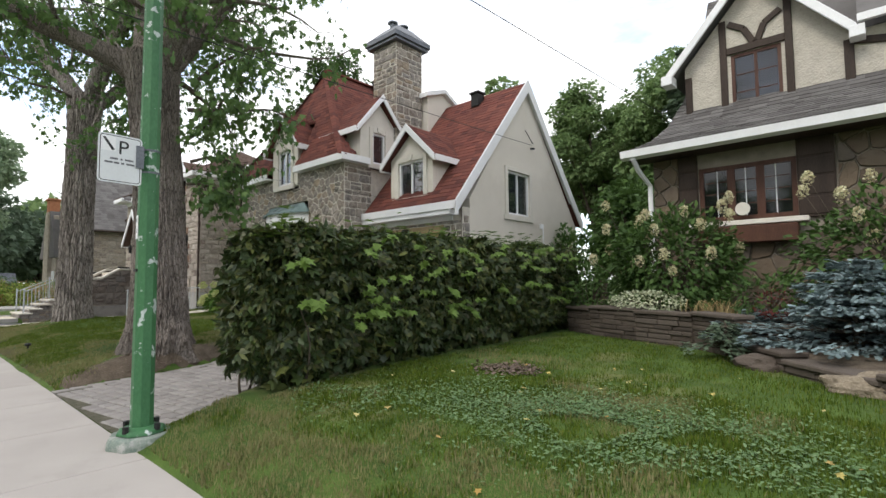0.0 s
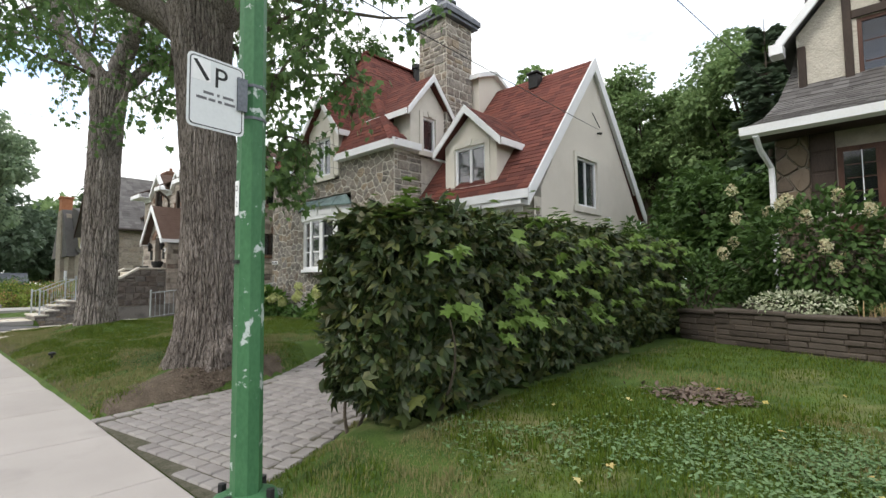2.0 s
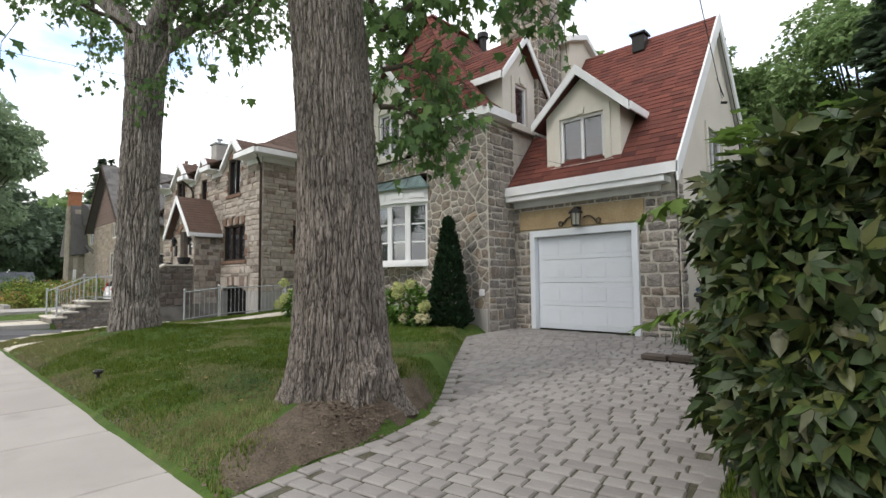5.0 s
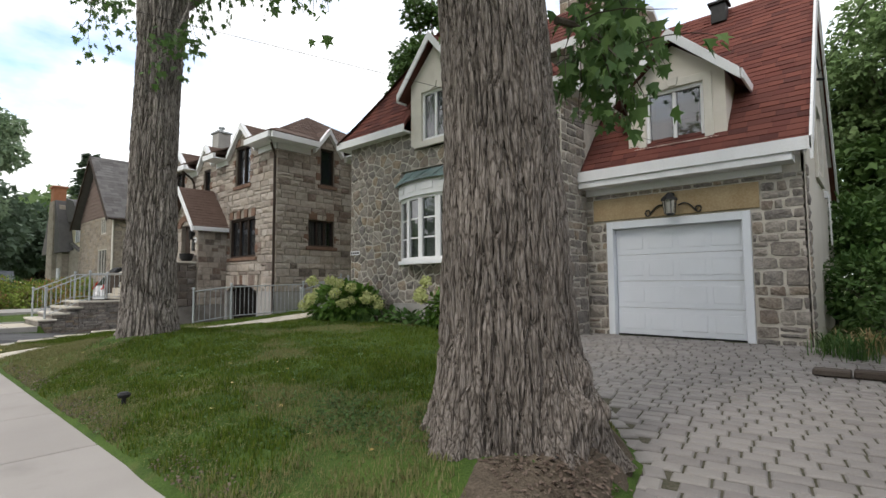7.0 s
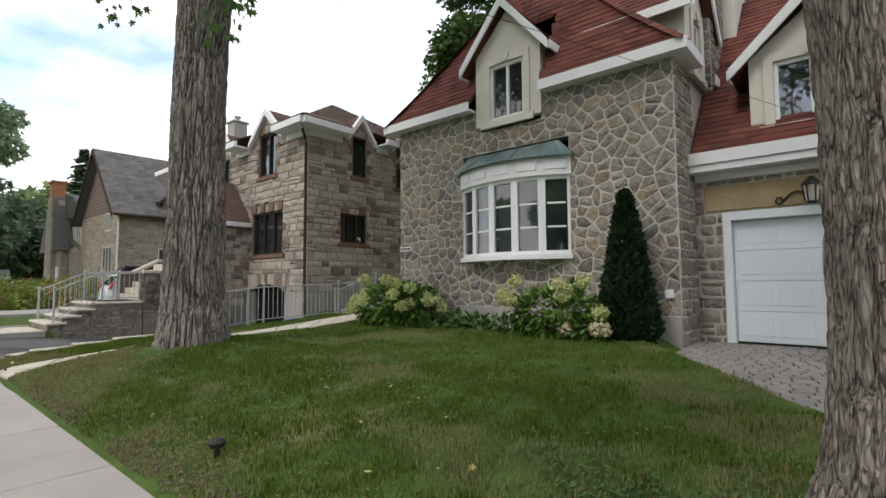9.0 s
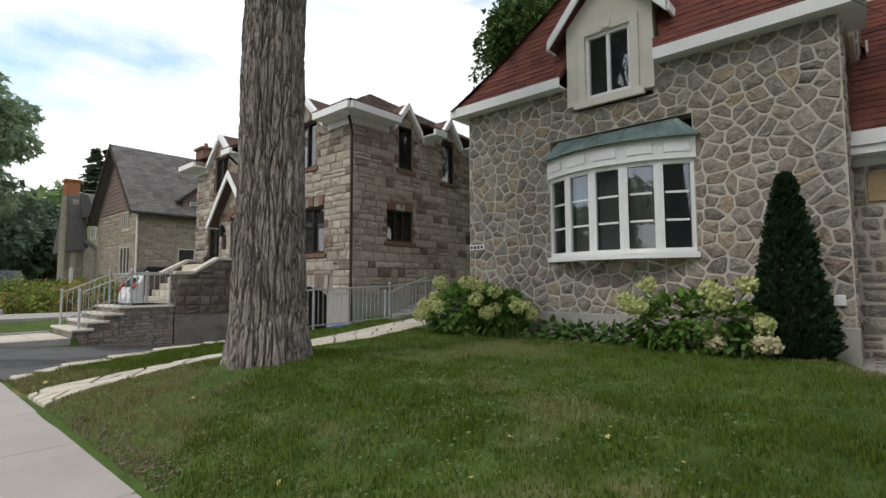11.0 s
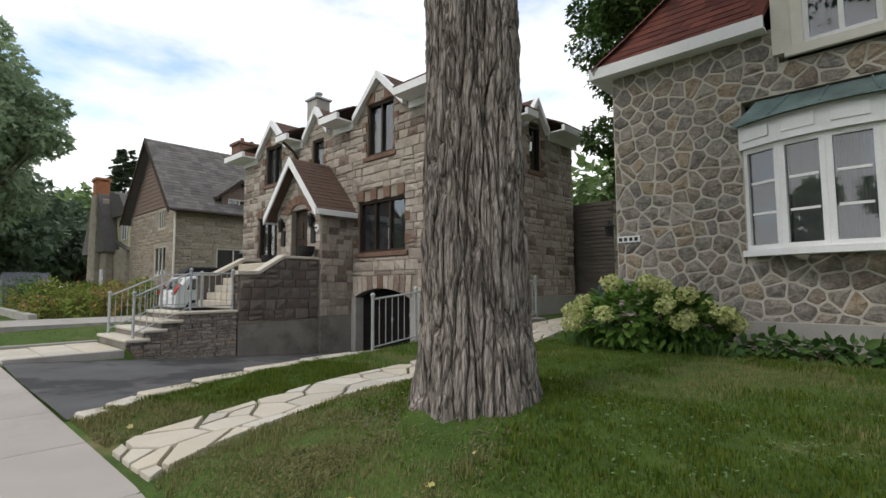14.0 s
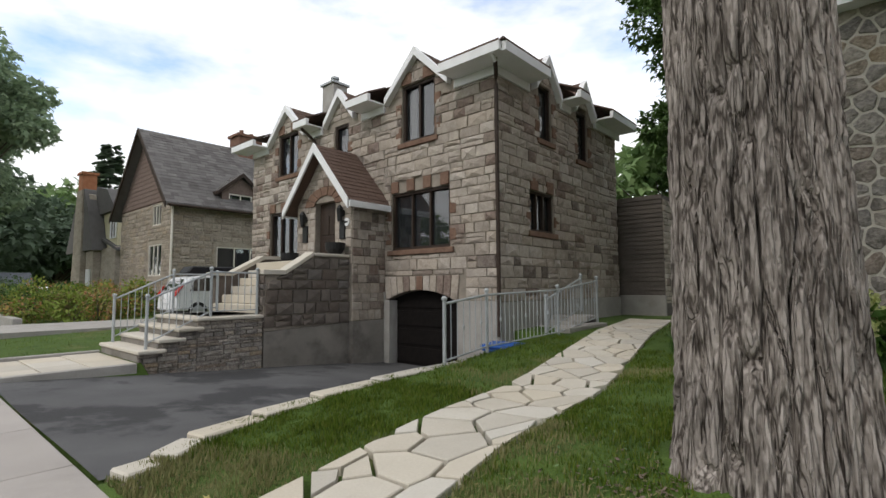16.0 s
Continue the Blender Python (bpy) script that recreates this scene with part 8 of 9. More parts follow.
# ---- trees behind the houses ----
def big_tree(name, at, crown, h0, n, mat, label, seed, clumps=26, leaf=0.34, kind="star", trunk=0.28, loose=0.42, group=""):
    """A broad tree: trunk, limbs to each clump, leaves gathered in uneven clumps with gaps between."""
    rg = np.random.RandomState(seed)
    th = thing(name, at, label, "tree", group)
    cz = at[2] + h0 + crown[2]
    b = Build().tube([at, (at[0], at[1], at[2] + h0 * 0.6), (at[0] + rg.normal() * 0.2, at[1] + rg.normal() * 0.2, at[2] + h0 + crown[2] * 0.6)], [trunk * 1.2, trunk, trunk * 0.5], 10)
    d = rnd_unit(clumps, rg)
    cen = np.array((at[0], at[1], cz)) + d * np.array(crown) * rg.uniform(0.45, 0.92, clumps)[:, None]
    pos, nor = [], []
    lb = []
    for c in cen:
        s = Vector((at[0], at[1], at[2] + h0 * rg.uniform(0.6, 1.1)))
        e = Vector(c)
        lb.append(Build().tube([s, s.lerp(e, 0.5) + Vector((0, 0, 0.3)), e], [trunk * 0.35, trunk * 0.2, 0.02], 6))
        m = n // clumps
        q = rnd_unit(m, rg)
        r = np.array(crown).mean() * loose * rg.uniform(0.7, 1.25)
        pos.append(c + q * r * (rg.uniform(0.25, 1, m) ** 0.5)[:, None] * (1, 1, 0.7))
        nor.append(q)
    pos, nor = np.concatenate(pos), np.concatenate(nor)
    m = len(pos)
    kids = [b.make("trunk", M_TWIG)] + [x.make("limb", M_TWIG) for x in lb]
    kids.append(tagged(scatter("crown", kind, pos, nor + rg.normal(size=(m, 3)) * 0.6 + (0, 0, -0.5), nor * 0.5 + rg.normal(size=(m, 3)) * 0.4 + (0, 0, 0.8), leaf * rg.uniform(0.6, 1.3, m), mat), kind="stuff"))
    adopt(th, *kids)
    return th


big_tree("garden_tree", (-10.2, 22.5, 0.5), (3.0, 2.6, 3.2), 4.0, 24000, M_FARLEAF, "broad leafy green tree behind the red-roofed house", 201, leaf=0.2, loose=0.34, clumps=34)
big_tree("garden_tree", (-5.6, 22.0, 0.5), (3.0, 2.6, 4.3), 3.2, 30000, M_FARLEAF, "tall leafy green tree between the houses", 202, clumps=44, leaf=0.2, loose=0.34)
big_tree("garden_tree", (-7.0, 18.0, 0.5), (1.4, 1.4, 1.9), 1.0, 5000, M_SHRUB, "rounded dark green tree behind the hedge", 203, leaf=0.26)
layered_conifer("garden_spruce", (-4.9, 19.0, 0.5), 2.3, 9.5, M_SPRUCE, "tall dark blue-green spruce behind the hedge", 204, 26, 0.42, per=34, droop=0.35, arm=15, width=0.2)
big_tree("garden_tree", (-3.9, 14.0, 0.5), (0.9, 1.2, 1.6), 0.6, 4000, M_SHRUB, "rounded dark green tree behind the hedge", 205, leaf=0.2)
big_tree("garden_tree", (-5.6, 15.5, 0.4), (1.5, 1.6, 2.2), 0.3, 8000, M_SHRUB, "rounded dark green tree behind the hedge", 213, leaf=0.2)
big_tree("garden_tree", (-6.6, 20.0, 0.4), (2.2, 1.6, 2.2), 0.2, 11000, M_FARLEAF, "rounded dark green tree behind the hedge", 214, leaf=0.19)
big_tree("backyard_tree", (-17.0, 24.0, 0.5), (1.6, 1.6, 4.0), 5.5, 5000, M_FARLEAF, "leafy tree behind the stone house", 206, leaf=0.4, loose=0.36)
big_tree("backyard_tree", (-19.35, 13.9, 0.5), (1.25, 2.2, 4.6), 2.9, 26000, M_SHRUB, "tall dark leafy tree between the two stone houses", 207, clumps=40, leaf=0.16, loose=0.36)
big_tree("backyard_tree", (-33.0, 24.0, 0.5), (2.4, 2.0, 2.4), 5.5, 4000, M_FARLEAF, "leafy tree behind the stone house", 208, leaf=0.4)
big_tree("feathery_tree", (-53.0, 1.6, 0.0), (6.2, 4.8, 7.0), 3.8, 28000, M_PALELEAF, "large pale green feathery tree along the street", 209, clumps=70, leaf=0.34, kind="star", loose=0.26)
big_tree("street_side_tree", (-72.0, 5.0, 0.0), (6.0, 5.0, 5.0), 3.0, 9000, M_SPRUCE, "dark broad evergreen far down the street", 210, clumps=30, leaf=0.7, kind="star")
big_tree("street_side_tree", (-80.0, 12.0, 0.0), (6.0, 5.0, 4.0), 2.0, 7000, M_SPRUCE, "dark broad evergreen far down the street", 211, clumps=26, leaf=0.7, kind="star")
layered_conifer("far_spruce", (-86.0, 18.0, 0.0), 5.0, 19.5, M_SPRUCE, "tall spruce standing behind far houses", 212, 30, 0.9, per=26, droop=0.3, arm=14, width=0.2)
for k in range(9):
    x = -92 - 14 * (k % 4) + 5 * (k // 4)
    big_tree("far_tree", (x, -14 + 7 * k, 0.0), (7, 7, 5.5), 3.0, 3500, M_FARLEAF, "distant dark green tree at the end of the street", 220 + k, clumps=20, leaf=1.1, kind="star")
for k, (x, y) in enumerate(((14, 24), (4, 26), (-26, 34), (-42, 36), (-14, 38), (-58, 30))):
    big_tree("far_tree", (x, y, 0.4), (5, 5, 4.5), 3.0, 2500, M_FARLEAF, "distant dark green tree behind the gardens", 240 + k, clumps=18, leaf=0.9, kind="star")

bush("leafy_shrub", (-7.2, 12.2, 0.4), (1.0, 0.8, 0.75), 2200, "oval", 0.14, M_HOSTA, "dense dark leafy shrub beside the garage gable", "shrub", 281, stems=6, group="garage shrubs")
bush("leafy_shrub", (-6.6, 10.4, 0.4), (0.8, 0.6, 0.42), 1500, "oval", 0.13, M_SHRUB, "low leafy shrub beside the garage gable", "shrub", 282, stems=6, group="garage shrubs")
bush("leafy_shrub", (-7.6, 14.6, 0.4), (1.1, 0.9, 1.4), 3000, "oval", 0.16, M_HOSTA, "tall dark leafy shrub behind the garage gable", "shrub", 283, stems=8, group="garage shrubs")

edging = thing("stone_edging", (-7.5, 7.25, 0.3), "low brown stone edging beside the paved drive", "edging")
for k in range(3):
    adopt(edging, box("block", (-7.85 + 0.36 * k, 7.16 + 0.03 * k, 0.2), (-7.505 + 0.36 * k, 7.36 + 0.03 * k, 0.275 + 0.01 * (k % 2)), M_LEDGE, bevel=0.015))

# trees on the far side of the street, which the windows mirror
for k in range(9):
    big_tree("facing_tree", (-52 + 8 * k, -19 - 2 * (k % 3), -0.1), (3.6, 3.2, 3.4 + 0.5 * (k % 2)), 2.6, 2200, M_FARLEAF, "leafy green tree on the far side of the street", 260 + k, clumps=18, leaf=0.7, group="trees across the street")

# front gardens down the street
gf = random.Random(77)
for k in range(54):
    x, y = gf.uniform(-50, -38), gf.uniform(3.6, 8.0)
    bush("garden_plant", (x, y, gz(x, y)), (gf.uniform(0.45, 0.95), 0.6, gf.uniform(0.4, 0.85)), 420, "oval", 0.13, gf.choice((M_SHRUB, M_HYD, M_LIME, M_FLOWER, M_FLOWER, M_LIME)), "mixed flowering garden plant in a front bed", "plant", 300 + k, stems=3, group="front garden plants")
for k in range(5):
    x, y = gf.uniform(-44, -40), gf.uniform(4.2, 6.5)
    grass_clump("tall_grass", (x, y, gz(x, y)), 170, 1.4, M_STRAW, "tall straw-coloured feathery grass in a front bed", 380 + k, spread=0.25, group="tall grasses", wide=0.06)
for k, (x, y, r) in enumerate(((-41.2, 8.1, 0.7), (-42.3, 8.0, 0.6), (-44.2, 8.0, 0.6), (-52.5, 7.6, 1.0), (-54, 5.5, 1.0), (-57, 5.0, 1.2), (-61, 6.5, 1.4))):
    bush("round_shrub", (x, y, 0.2), (r, r, r * 0.8), 900, "oval", 0.13, M_SPRUCE if k % 2 else M_SHRUB, "clipped round dark green shrub before the house", "shrub", 350 + k, group="round shrubs", stems=3)


# ---- parking sign post ----
PX, PY = -4.95, 1.495
post = thing("sign_post", (PX, PY, 0.0), "green chipped-paint octagonal steel post with parking sign", "sign post")
M_GREEN = surf("chipped_green_paint", (0.036, 0.115, 0.05), (0.058, 0.16, 0.07), scale=4, fine=60, rough=0.5, bump=0.15, dist=0.004, dirt=(0.42, 0.47, 0.45), dirt_scale=8.5, dirt_at=(0.595, 0.615), stretch=(1, 1, 0.5))
ring8 = lambda r, z: [(PX + r * math.cos(math.pi / 8 + k * math.pi / 4), PY + r * math.sin(math.pi / 8 + k * math.pi / 4), z) for k in range(8)]
v, f = [], []
zs = [0.16, 0.6, 1.2, 2.4, 3.6, 5.5, 8.0]
for z in zs:
    v += ring8(0.092 - 0.004 * z, z)
for j in range(len(zs) - 1):
    for k in range(8):
        a, b = j * 8 + k, j * 8 + (k + 1) % 8
        f.append((a, b, b + 8, a + 8))
f.append(tuple(range(len(v) - 8, len(v))))
shaft = Build().add(v, f).make("shaft", M_GREEN)
adopt(post, shaft)
collar = Build().tube([(PX, PY, -0.06), (PX, PY, 0.05), (PX, PY, 0.10)], [0.27, 0.27, 0.25], 8).make("base_collar", surf("chipped_base", (0.12, 0.17, 0.14), (0.26, 0.28, 0.25), scale=8, rough=0.8, dirt=(0.35, 0.35, 0.33), dirt_scale=7, dirt_at=(0.5, 0.6)), bevel=0.012)
plate = Build().tube([(PX, PY, 0.101), (PX, PY, 0.135), (PX, PY, 0.16)], [0.20, 0.19, 0.12], 8).make("base_plate", M_GREEN, bevel=0.008)
adopt(post, collar, plate)
for k in range(4):
    a = k * math.pi / 2 + 0.5
    adopt(post, Build().tube([(PX + 0.165 * math.cos(a), PY + 0.165 * math.sin(a), 0.13), (PX + 0.165 * math.cos(a), PY + 0.165 * math.sin(a), 0.185)], 0.026, 6).make("bolt", M_BLACKMETAL))
for z in (2.40, 2.60, 1.52):
    r = 0.094 - 0.004 * z
    if z < 2:
        adopt(post, Build().box((PX - 0.03, PY - r - 0.006, z - 0.011), (PX + 0.035, PY - r + 0.02, z + 0.011)).make("buckle", M_BLACKMETAL))
        continue
    b = Build().add(ring8(r, z - 0.009) + ring8(r, z + 0.009) + ring8(r + 0.004, z - 0.009) + ring8(r + 0.004, z + 0.009), [(16 + k, 16 + (k + 1) % 8, 24 + (k + 1) % 8, 24 + k) for k in range(8)] + [(k + 8, (k + 1) % 8 + 8, 24 + (k + 1) % 8, 24 + k) for k in range(8)] + [(k, (k + 1) % 8, 16 + (k + 1) % 8, 16 + k) for k in range(8)])
    adopt(post, b.make("strap", M_LEAD))
M_SIGN = surf("white_sign_sheet", (0.60, 0.62, 0.63), (0.66, 0.68, 0.69), scale=3, rough=0.45, bump=0.02)
FS = Face2((PX + 0.055 + 0.4 * 0.10, PY - 0.42, 2.265), (-0.10, 0.995, 0))
sg = Build()


def rounded(face, x0, z0, x1, z1, r, n0, n1):
    pts = []
    for cx, cz, a0 in ((x1 - r, z0 + r, -90), (x1 - r, z1 - r, 0), (x0 + r, z1 - r, 90), (x0 + r, z0 + r, 180)):
        for k in range(5):
            a = radians(a0 + 22.5 * k)
            pts.append((cx + r * math.cos(a), cz + r * math.sin(a)))
    return Build().prism([face.at(x, z, n0) for x, z in pts], face.n * (n1 - n0))


sheet = rounded(FS, 0.0, 0.0, 0.34, 0.42, 0.03, 0.0, 0.004).make("sign_sheet", M_SIGN)
line = rounded(FS, 0.012, 0.012, 0.328, 0.408, 0.025, 0.0042, 0.0048).make("sign_border", M_BLACKMETAL)
face_w = rounded(FS, 0.018, 0.018, 0.322, 0.402, 0.022, 0.005, 0.0056).make("sign_face", M_SIGN)
adopt(post, sheet, line, face_w)


def letters(text, size, at, face, mat, name="lettering"):
    cu = bpy.data.curves.new(name, "FONT")
    cu.body, cu.size, cu.extrude, cu.align_x, cu.align_y = text, size, 0.0006, "CENTER", "CENTER"
    tmp = new(name + "_curve", cu)
    dg = bpy.context.evaluated_depsgraph_get()
    me = bpy.data.meshes.new_from_object(tmp.evaluated_get(dg))
    bpy.data.objects.remove(tmp)
    m = Matrix((face.u, face.v, face.n)).transposed().to_4x4()
    m.translation = at
    me.transform(m)
    me.materials.clear()
    return link(name, me, mat)


adopt(post, letters("P", 0.17, FS.at(0.19, 0.305, 0.0065), FS, M_BLACKMETAL))
adopt(post, Build().prism([FS.at(0.02, 0.27, 0.006), FS.at(0.13, 0.27, 0.006), FS.at(0.13, 0.395, 0.006), FS.at(0.02, 0.395, 0.006)], FS.n * 0.001).make("sticker", M_WHITE))
adopt(post, Build().prism([FS.at(0.03, 0.38, 0.0072), FS.at(0.05, 0.385, 0.0072), FS.at(0.125, 0.285, 0.0072), FS.at(0.105, 0.275, 0.0072)], FS.n * 0.001).make("arrow_bar", M_BLACKMETAL))
M_INK = surf("grey_ink", (0.10, 0.10, 0.11), (0.16, 0.16, 0.17), rough=0.6, bump=0)
for z, xs in ((0.20, ((0.09, 0.15), (0.17, 0.185), (0.205, 0.27))), (0.165, ((0.05, 0.11), (0.12, 0.16), (0.175, 0.20), (0.215, 0.28), (0.29, 0.325)))):
    for a, c in xs:
        adopt(post, Build().prism([FS.at(a, z, 0.006), FS.at(c, z, 0.006), FS.at(c, z + 0.016, 0.006), FS.at(a, z + 0.016, 0.006)], FS.n * 0.0008).make("text_bar", M_INK))
adopt(post, Build().box((PX + 0.03, PY - 0.13, 2.42), (PX + 0.085, PY - 0.07, 2.62)).make("bracket", M_LEAD))
lbf = Face2((PX - 0.031, PY - 0.081, 1.80), (1, 0, 0))
adopt(post, Build().prism([lbf.at(0.008, 0.0, 0.002), lbf.at(0.054, 0.0, 0.002), lbf.at(0.054, 0.21, 0.002), lbf.at(0.008, 0.21, 0.002)], lbf.n * 0.004).make("number_label", M_WHITE))
adopt(post, letters("D\n-\n2", 0.048, lbf.at(0.031, 0.115, 0.0065), lbf, M_INK))

# ---- wheeled bins ----
M_BINBLUE = surf("blue_plastic", (0.015, 0.07, 0.26), (0.025, 0.09, 0.32), scale=3, fine=90, rough=0.45, bump=0.05)
M_BINBLACK = surf("black_plastic", (0.012, 0.012, 0.014), (0.022, 0.022, 0.025), scale=3, fine=90, rough=0.45, bump=0.05)


def bin_(at, mat, label, w=0.58, d=0.72, h=1.02, turn=0.0):
    b = thing("wheeled_bin", at, label, "bin", group="wheeled bins")
    x, y, z = at
    body = Build().add([(x - w * .42, y - d * .4, z + 0.06), (x + w * .42, y - d * .4, z + 0.06), (x + w * .42, y + d * .4, z + 0.06), (x - w * .42, y + d * .4, z + 0.06),
                        (x - w / 2, y - d / 2, z + h), (x + w / 2, y - d / 2, z + h), (x + w / 2, y + d / 2, z + h), (x - w / 2, y + d / 2, z + h)],
                       [(3, 2, 1, 0), (4, 5, 6, 7), (0, 1, 5, 4), (1, 2, 6, 5), (2, 3, 7, 6), (3, 0, 4, 7)]).make("body", mat, bevel=0.03)
    lid = Build().prism([(x - w / 2 - 0.03, y - d / 2 - 0.05, z + h + 0.002), (x - w / 2 - 0.03, y + d / 2 + 0.02, z + h + 0.002), (x - w / 2 - 0.03, y + d / 2 + 0.02, z + h + 0.05), (x - w / 2 - 0.03, y, z + h + 0.09), (x - w / 2 - 0.03, y - d / 2 - 0.05, z + h + 0.05)], (w + 0.06, 0, 0)).make("lid", mat, bevel=0.012)
    hd = Build().tube([(x - w * .4, y + d / 2 + 0.06, z + h - 0.02), (x + w * .4, y + d / 2 + 0.06, z + h - 0.02)], 0.016, 8).make("handle", mat)
    rim = Build().box((x - w / 2 - 0.015, y - d / 2 - 0.015, z + h - 0.06), (x + w / 2 + 0.015, y + d / 2 + 0.015, z + h - 0.005)).make("rim", mat, bevel=0.01)
    whs = [Build().tube([(x + s * w * .44, y + d * .38, z + 0.12), (x + s * (w * .44 + 0.05), y + d * .38, z + 0.12)], 0.12, 16).make("wheel", M_BINBLACK) for s in (-1, 1)]
    feet = box("foot", (x - w * .35, y - d * .38, z), (x + w * .35, y - d * .30, z + 0.065), mat)
    adopt(b, body, lid, hd, rim, feet, *whs)
    return b


bb = bin_((-6.83, 7.80, 0.205), M_BINBLUE, "blue plastic recycling bin on the paved drive", h=0.95)
bk = bin_((-6.62, 6.95, 0.185), M_BINBLACK, "black plastic refuse bin with pale lettering bars", h=0.92)
adopt(bk, Build().box((-6.77, 6.575, 1.0), (-6.47, 6.595, 1.03)).make("text_bar", M_WHITE), Build().box((-6.69, 6.575, 0.93), (-6.55, 6.60, 0.955)).make("text_bar", M_WHITE))

bin_((-21.75, 8.3, -0.52), M_BINBLUE, "blue plastic bin behind the grey metal fence", h=0.7)

# ---- lantern over the garage ----
ln = thing("wall_lantern", (-9.95, 9.55, 2.5), "black iron lantern with scrolled arms over the garage door", "lamp")
lb = Build().tube([(-9.95, 9.38, 2.46), (-9.95, 9.38, 2.70)], [0.085, 0.115], 6).make("glass", glass_mat("lantern_glass", (0.5, 0.48, 0.42), 0.2, 0.3))
lc = Build().tube([(-9.95, 9.38, 2.70), (-9.95, 9.38, 2.74), (-9.95, 9.38, 2.84)], [0.15, 0.13, 0.02], 6).box((-9.99, 9.38, 2.80), (-9.91, 9.56, 2.84)).tube([(-9.95, 9.38, 2.43), (-9.95, 9.38, 2.46)], [0.05, 0.095], 6).make("cap", M_BLACKMETAL)
cage = Build()
for k in range(6):
    a = k * math.pi / 3
    cage.tube([(-9.95 + 0.088 * math.cos(a), 9.38 + 0.088 * math.sin(a), 2.46), (-9.95 + 0.118 * math.cos(a), 9.38 + 0.118 * math.sin(a), 2.70)], 0.008, 4)
arms = Build()
for s in (-1, 1):
    pts = []
    for k in range(26):
        t = k / 25
        if t < 0.6:
            q = t / 0.6
            pts.append((-9.95 + s * (0.10 + 0.30 * q), 9.53, 2.62 + 0.09 * math.sin(q * math.pi) - 0.14 * q))
        else:
            q = (t - 0.6) / 0.4
            a = -math.pi / 2 + q * 5.5
            rr = 0.065 * (1 - 0.55 * q)
            pts.append((-9.95 + s * (0.42 + rr * math.cos(a)), 9.53, 2.535 + rr * math.sin(a)))
    arms.tube(pts, 0.014, 6)
adopt(ln, lb, lc, cage.make("cage", M_BLACKMETAL), arms.make("scroll_arm", M_BLACKMETAL))
# lantern and number plate by the far corner of the stone house
l2 = thing("wall_lantern", (-18.05, 8.9, 2.3), "black iron lantern hanging from a scrolled bracket", "lamp")
sc = [(-17.96 - 0.28 * math.sin(t * 2.6), 8.9, 2.55 + 0.32 * t - 0.22 * t * t * t) for t in np.linspace(0, 1.6, 18)]
adopt(l2, Build().tube(sc, 0.012, 6).make("bracket", M_BLACKMETAL), Build().tube([(-18.22, 8.9, 2.18), (-18.22, 8.9, 2.36)], [0.06, 0.085], 6).tube([(-18.22, 8.9, 2.36), (-18.22, 8.9, 2.48)], [0.11, 0.02], 6).make("lantern", M_BLACKMETAL))
npl = thing("number_plate", (-17.74, 8.56, 2.07), "small white plate with dark bars on the stone wall", "sign")
adopt(npl, box("plate", (-17.93, 8.555, 2.02), (-17.55, 8.572, 2.13), M_WHITE, bevel=0.004))
for k in range(4):
    adopt(npl, box("bar", (-17.90 + 0.088 * k, 8.550, 2.045), (-17.845 + 0.088 * k, 8.5545, 2.105), M_BLACKMETAL))
# utilities on the stone wall foot, wires, spotlights
mb = thing("utility_box", (-11.9, 8.5, 0.9), "small pale grey utility box on the wall", "utility box")
adopt(mb, box("case", (-11.85, 8.53, 1.0), (-11.72, 8.575, 1.14), M_WHITE, bevel=0.008))
fl = Build().box((-11.98, 8.50, 0.0), (-11.60, 8.574, 0.72)).make("plinth", M_CONCRETE, bevel=0.01)
adopt(H1, fl)
adopt(H1, box("plinth", (-16.2, 8.52, 0.1), (-12.0, 8.572, 0.78), M_CONCRETE, bevel=0.01))
for k, (x, y) in enumerate(((-12.7, 1.78),)):
    sp = thing("ground_spotlight", (x, y, gz(x, y)), "small dark garden light set in the lawn", "lamp", group="garden lights")
    z = gz(x, y)
    adopt(sp, Build().tube([(x, y, z - 0.05), (x, y, z + 0.07)], 0.02, 8).make("stake", M_BLACKMETAL), Build().tube([(x, y, z + 0.07), (x, y, z + 0.10), (x, y, z + 0.12)], [0.05, 0.06, 0.035], 12).make("head", M_BLACKMETAL))


def wire(a, b, sag, r=0.007):
    a, b = Vector(a), Vector(b)
    pts = [a.lerp(b, t) - Vector((0, 0, sag * 4 * t * (1 - t))) for t in np.linspace(0, 1, 24)]
    w = Build().tube(pts, r, 5).make("overhead_wire", M_BLACKMETAL)
    tagged(w, "thin black overhead service wire", "wire", group="overhead wires")


wire((-7.95, 12.9, 5.55), (-4.5, -5.0, 3.5), 0.05)
wire((-4.5, -5.0, 3.5), (-2.0, -14.0, 6.5), 0.2)
wire((-3.6, 13.0, 5.2), (-6.3, -10.0, 6.6), 0.02)
wire((-9.75, 9.2, 3.6), (-21.0, -10.0, 6.4), 0.02, 0.0035)
hk = Build().tube([(-7.98, 12.9, 5.45), (-7.85, 12.9, 5.42)], 0.03, 8).tube([(-7.97, 12.6, 5.95), (-7.93, 12.95, 5.6)], 0.012, 6).make("wire_anchor", M_BLACKMETAL)
adopt(H1, hk, Build().tube([(-7.98, 13.45, 3.1), (-7.93, 13.45, 3.1), (-7.92, 13.45, 2.0)], 0.018, 6).make("cable", M_WHITE), Build().box((-7.997, 13.35, 3.0), (-7.93, 13.5, 3.15)).make("junction_box", M_WHITE, bevel=0.006))


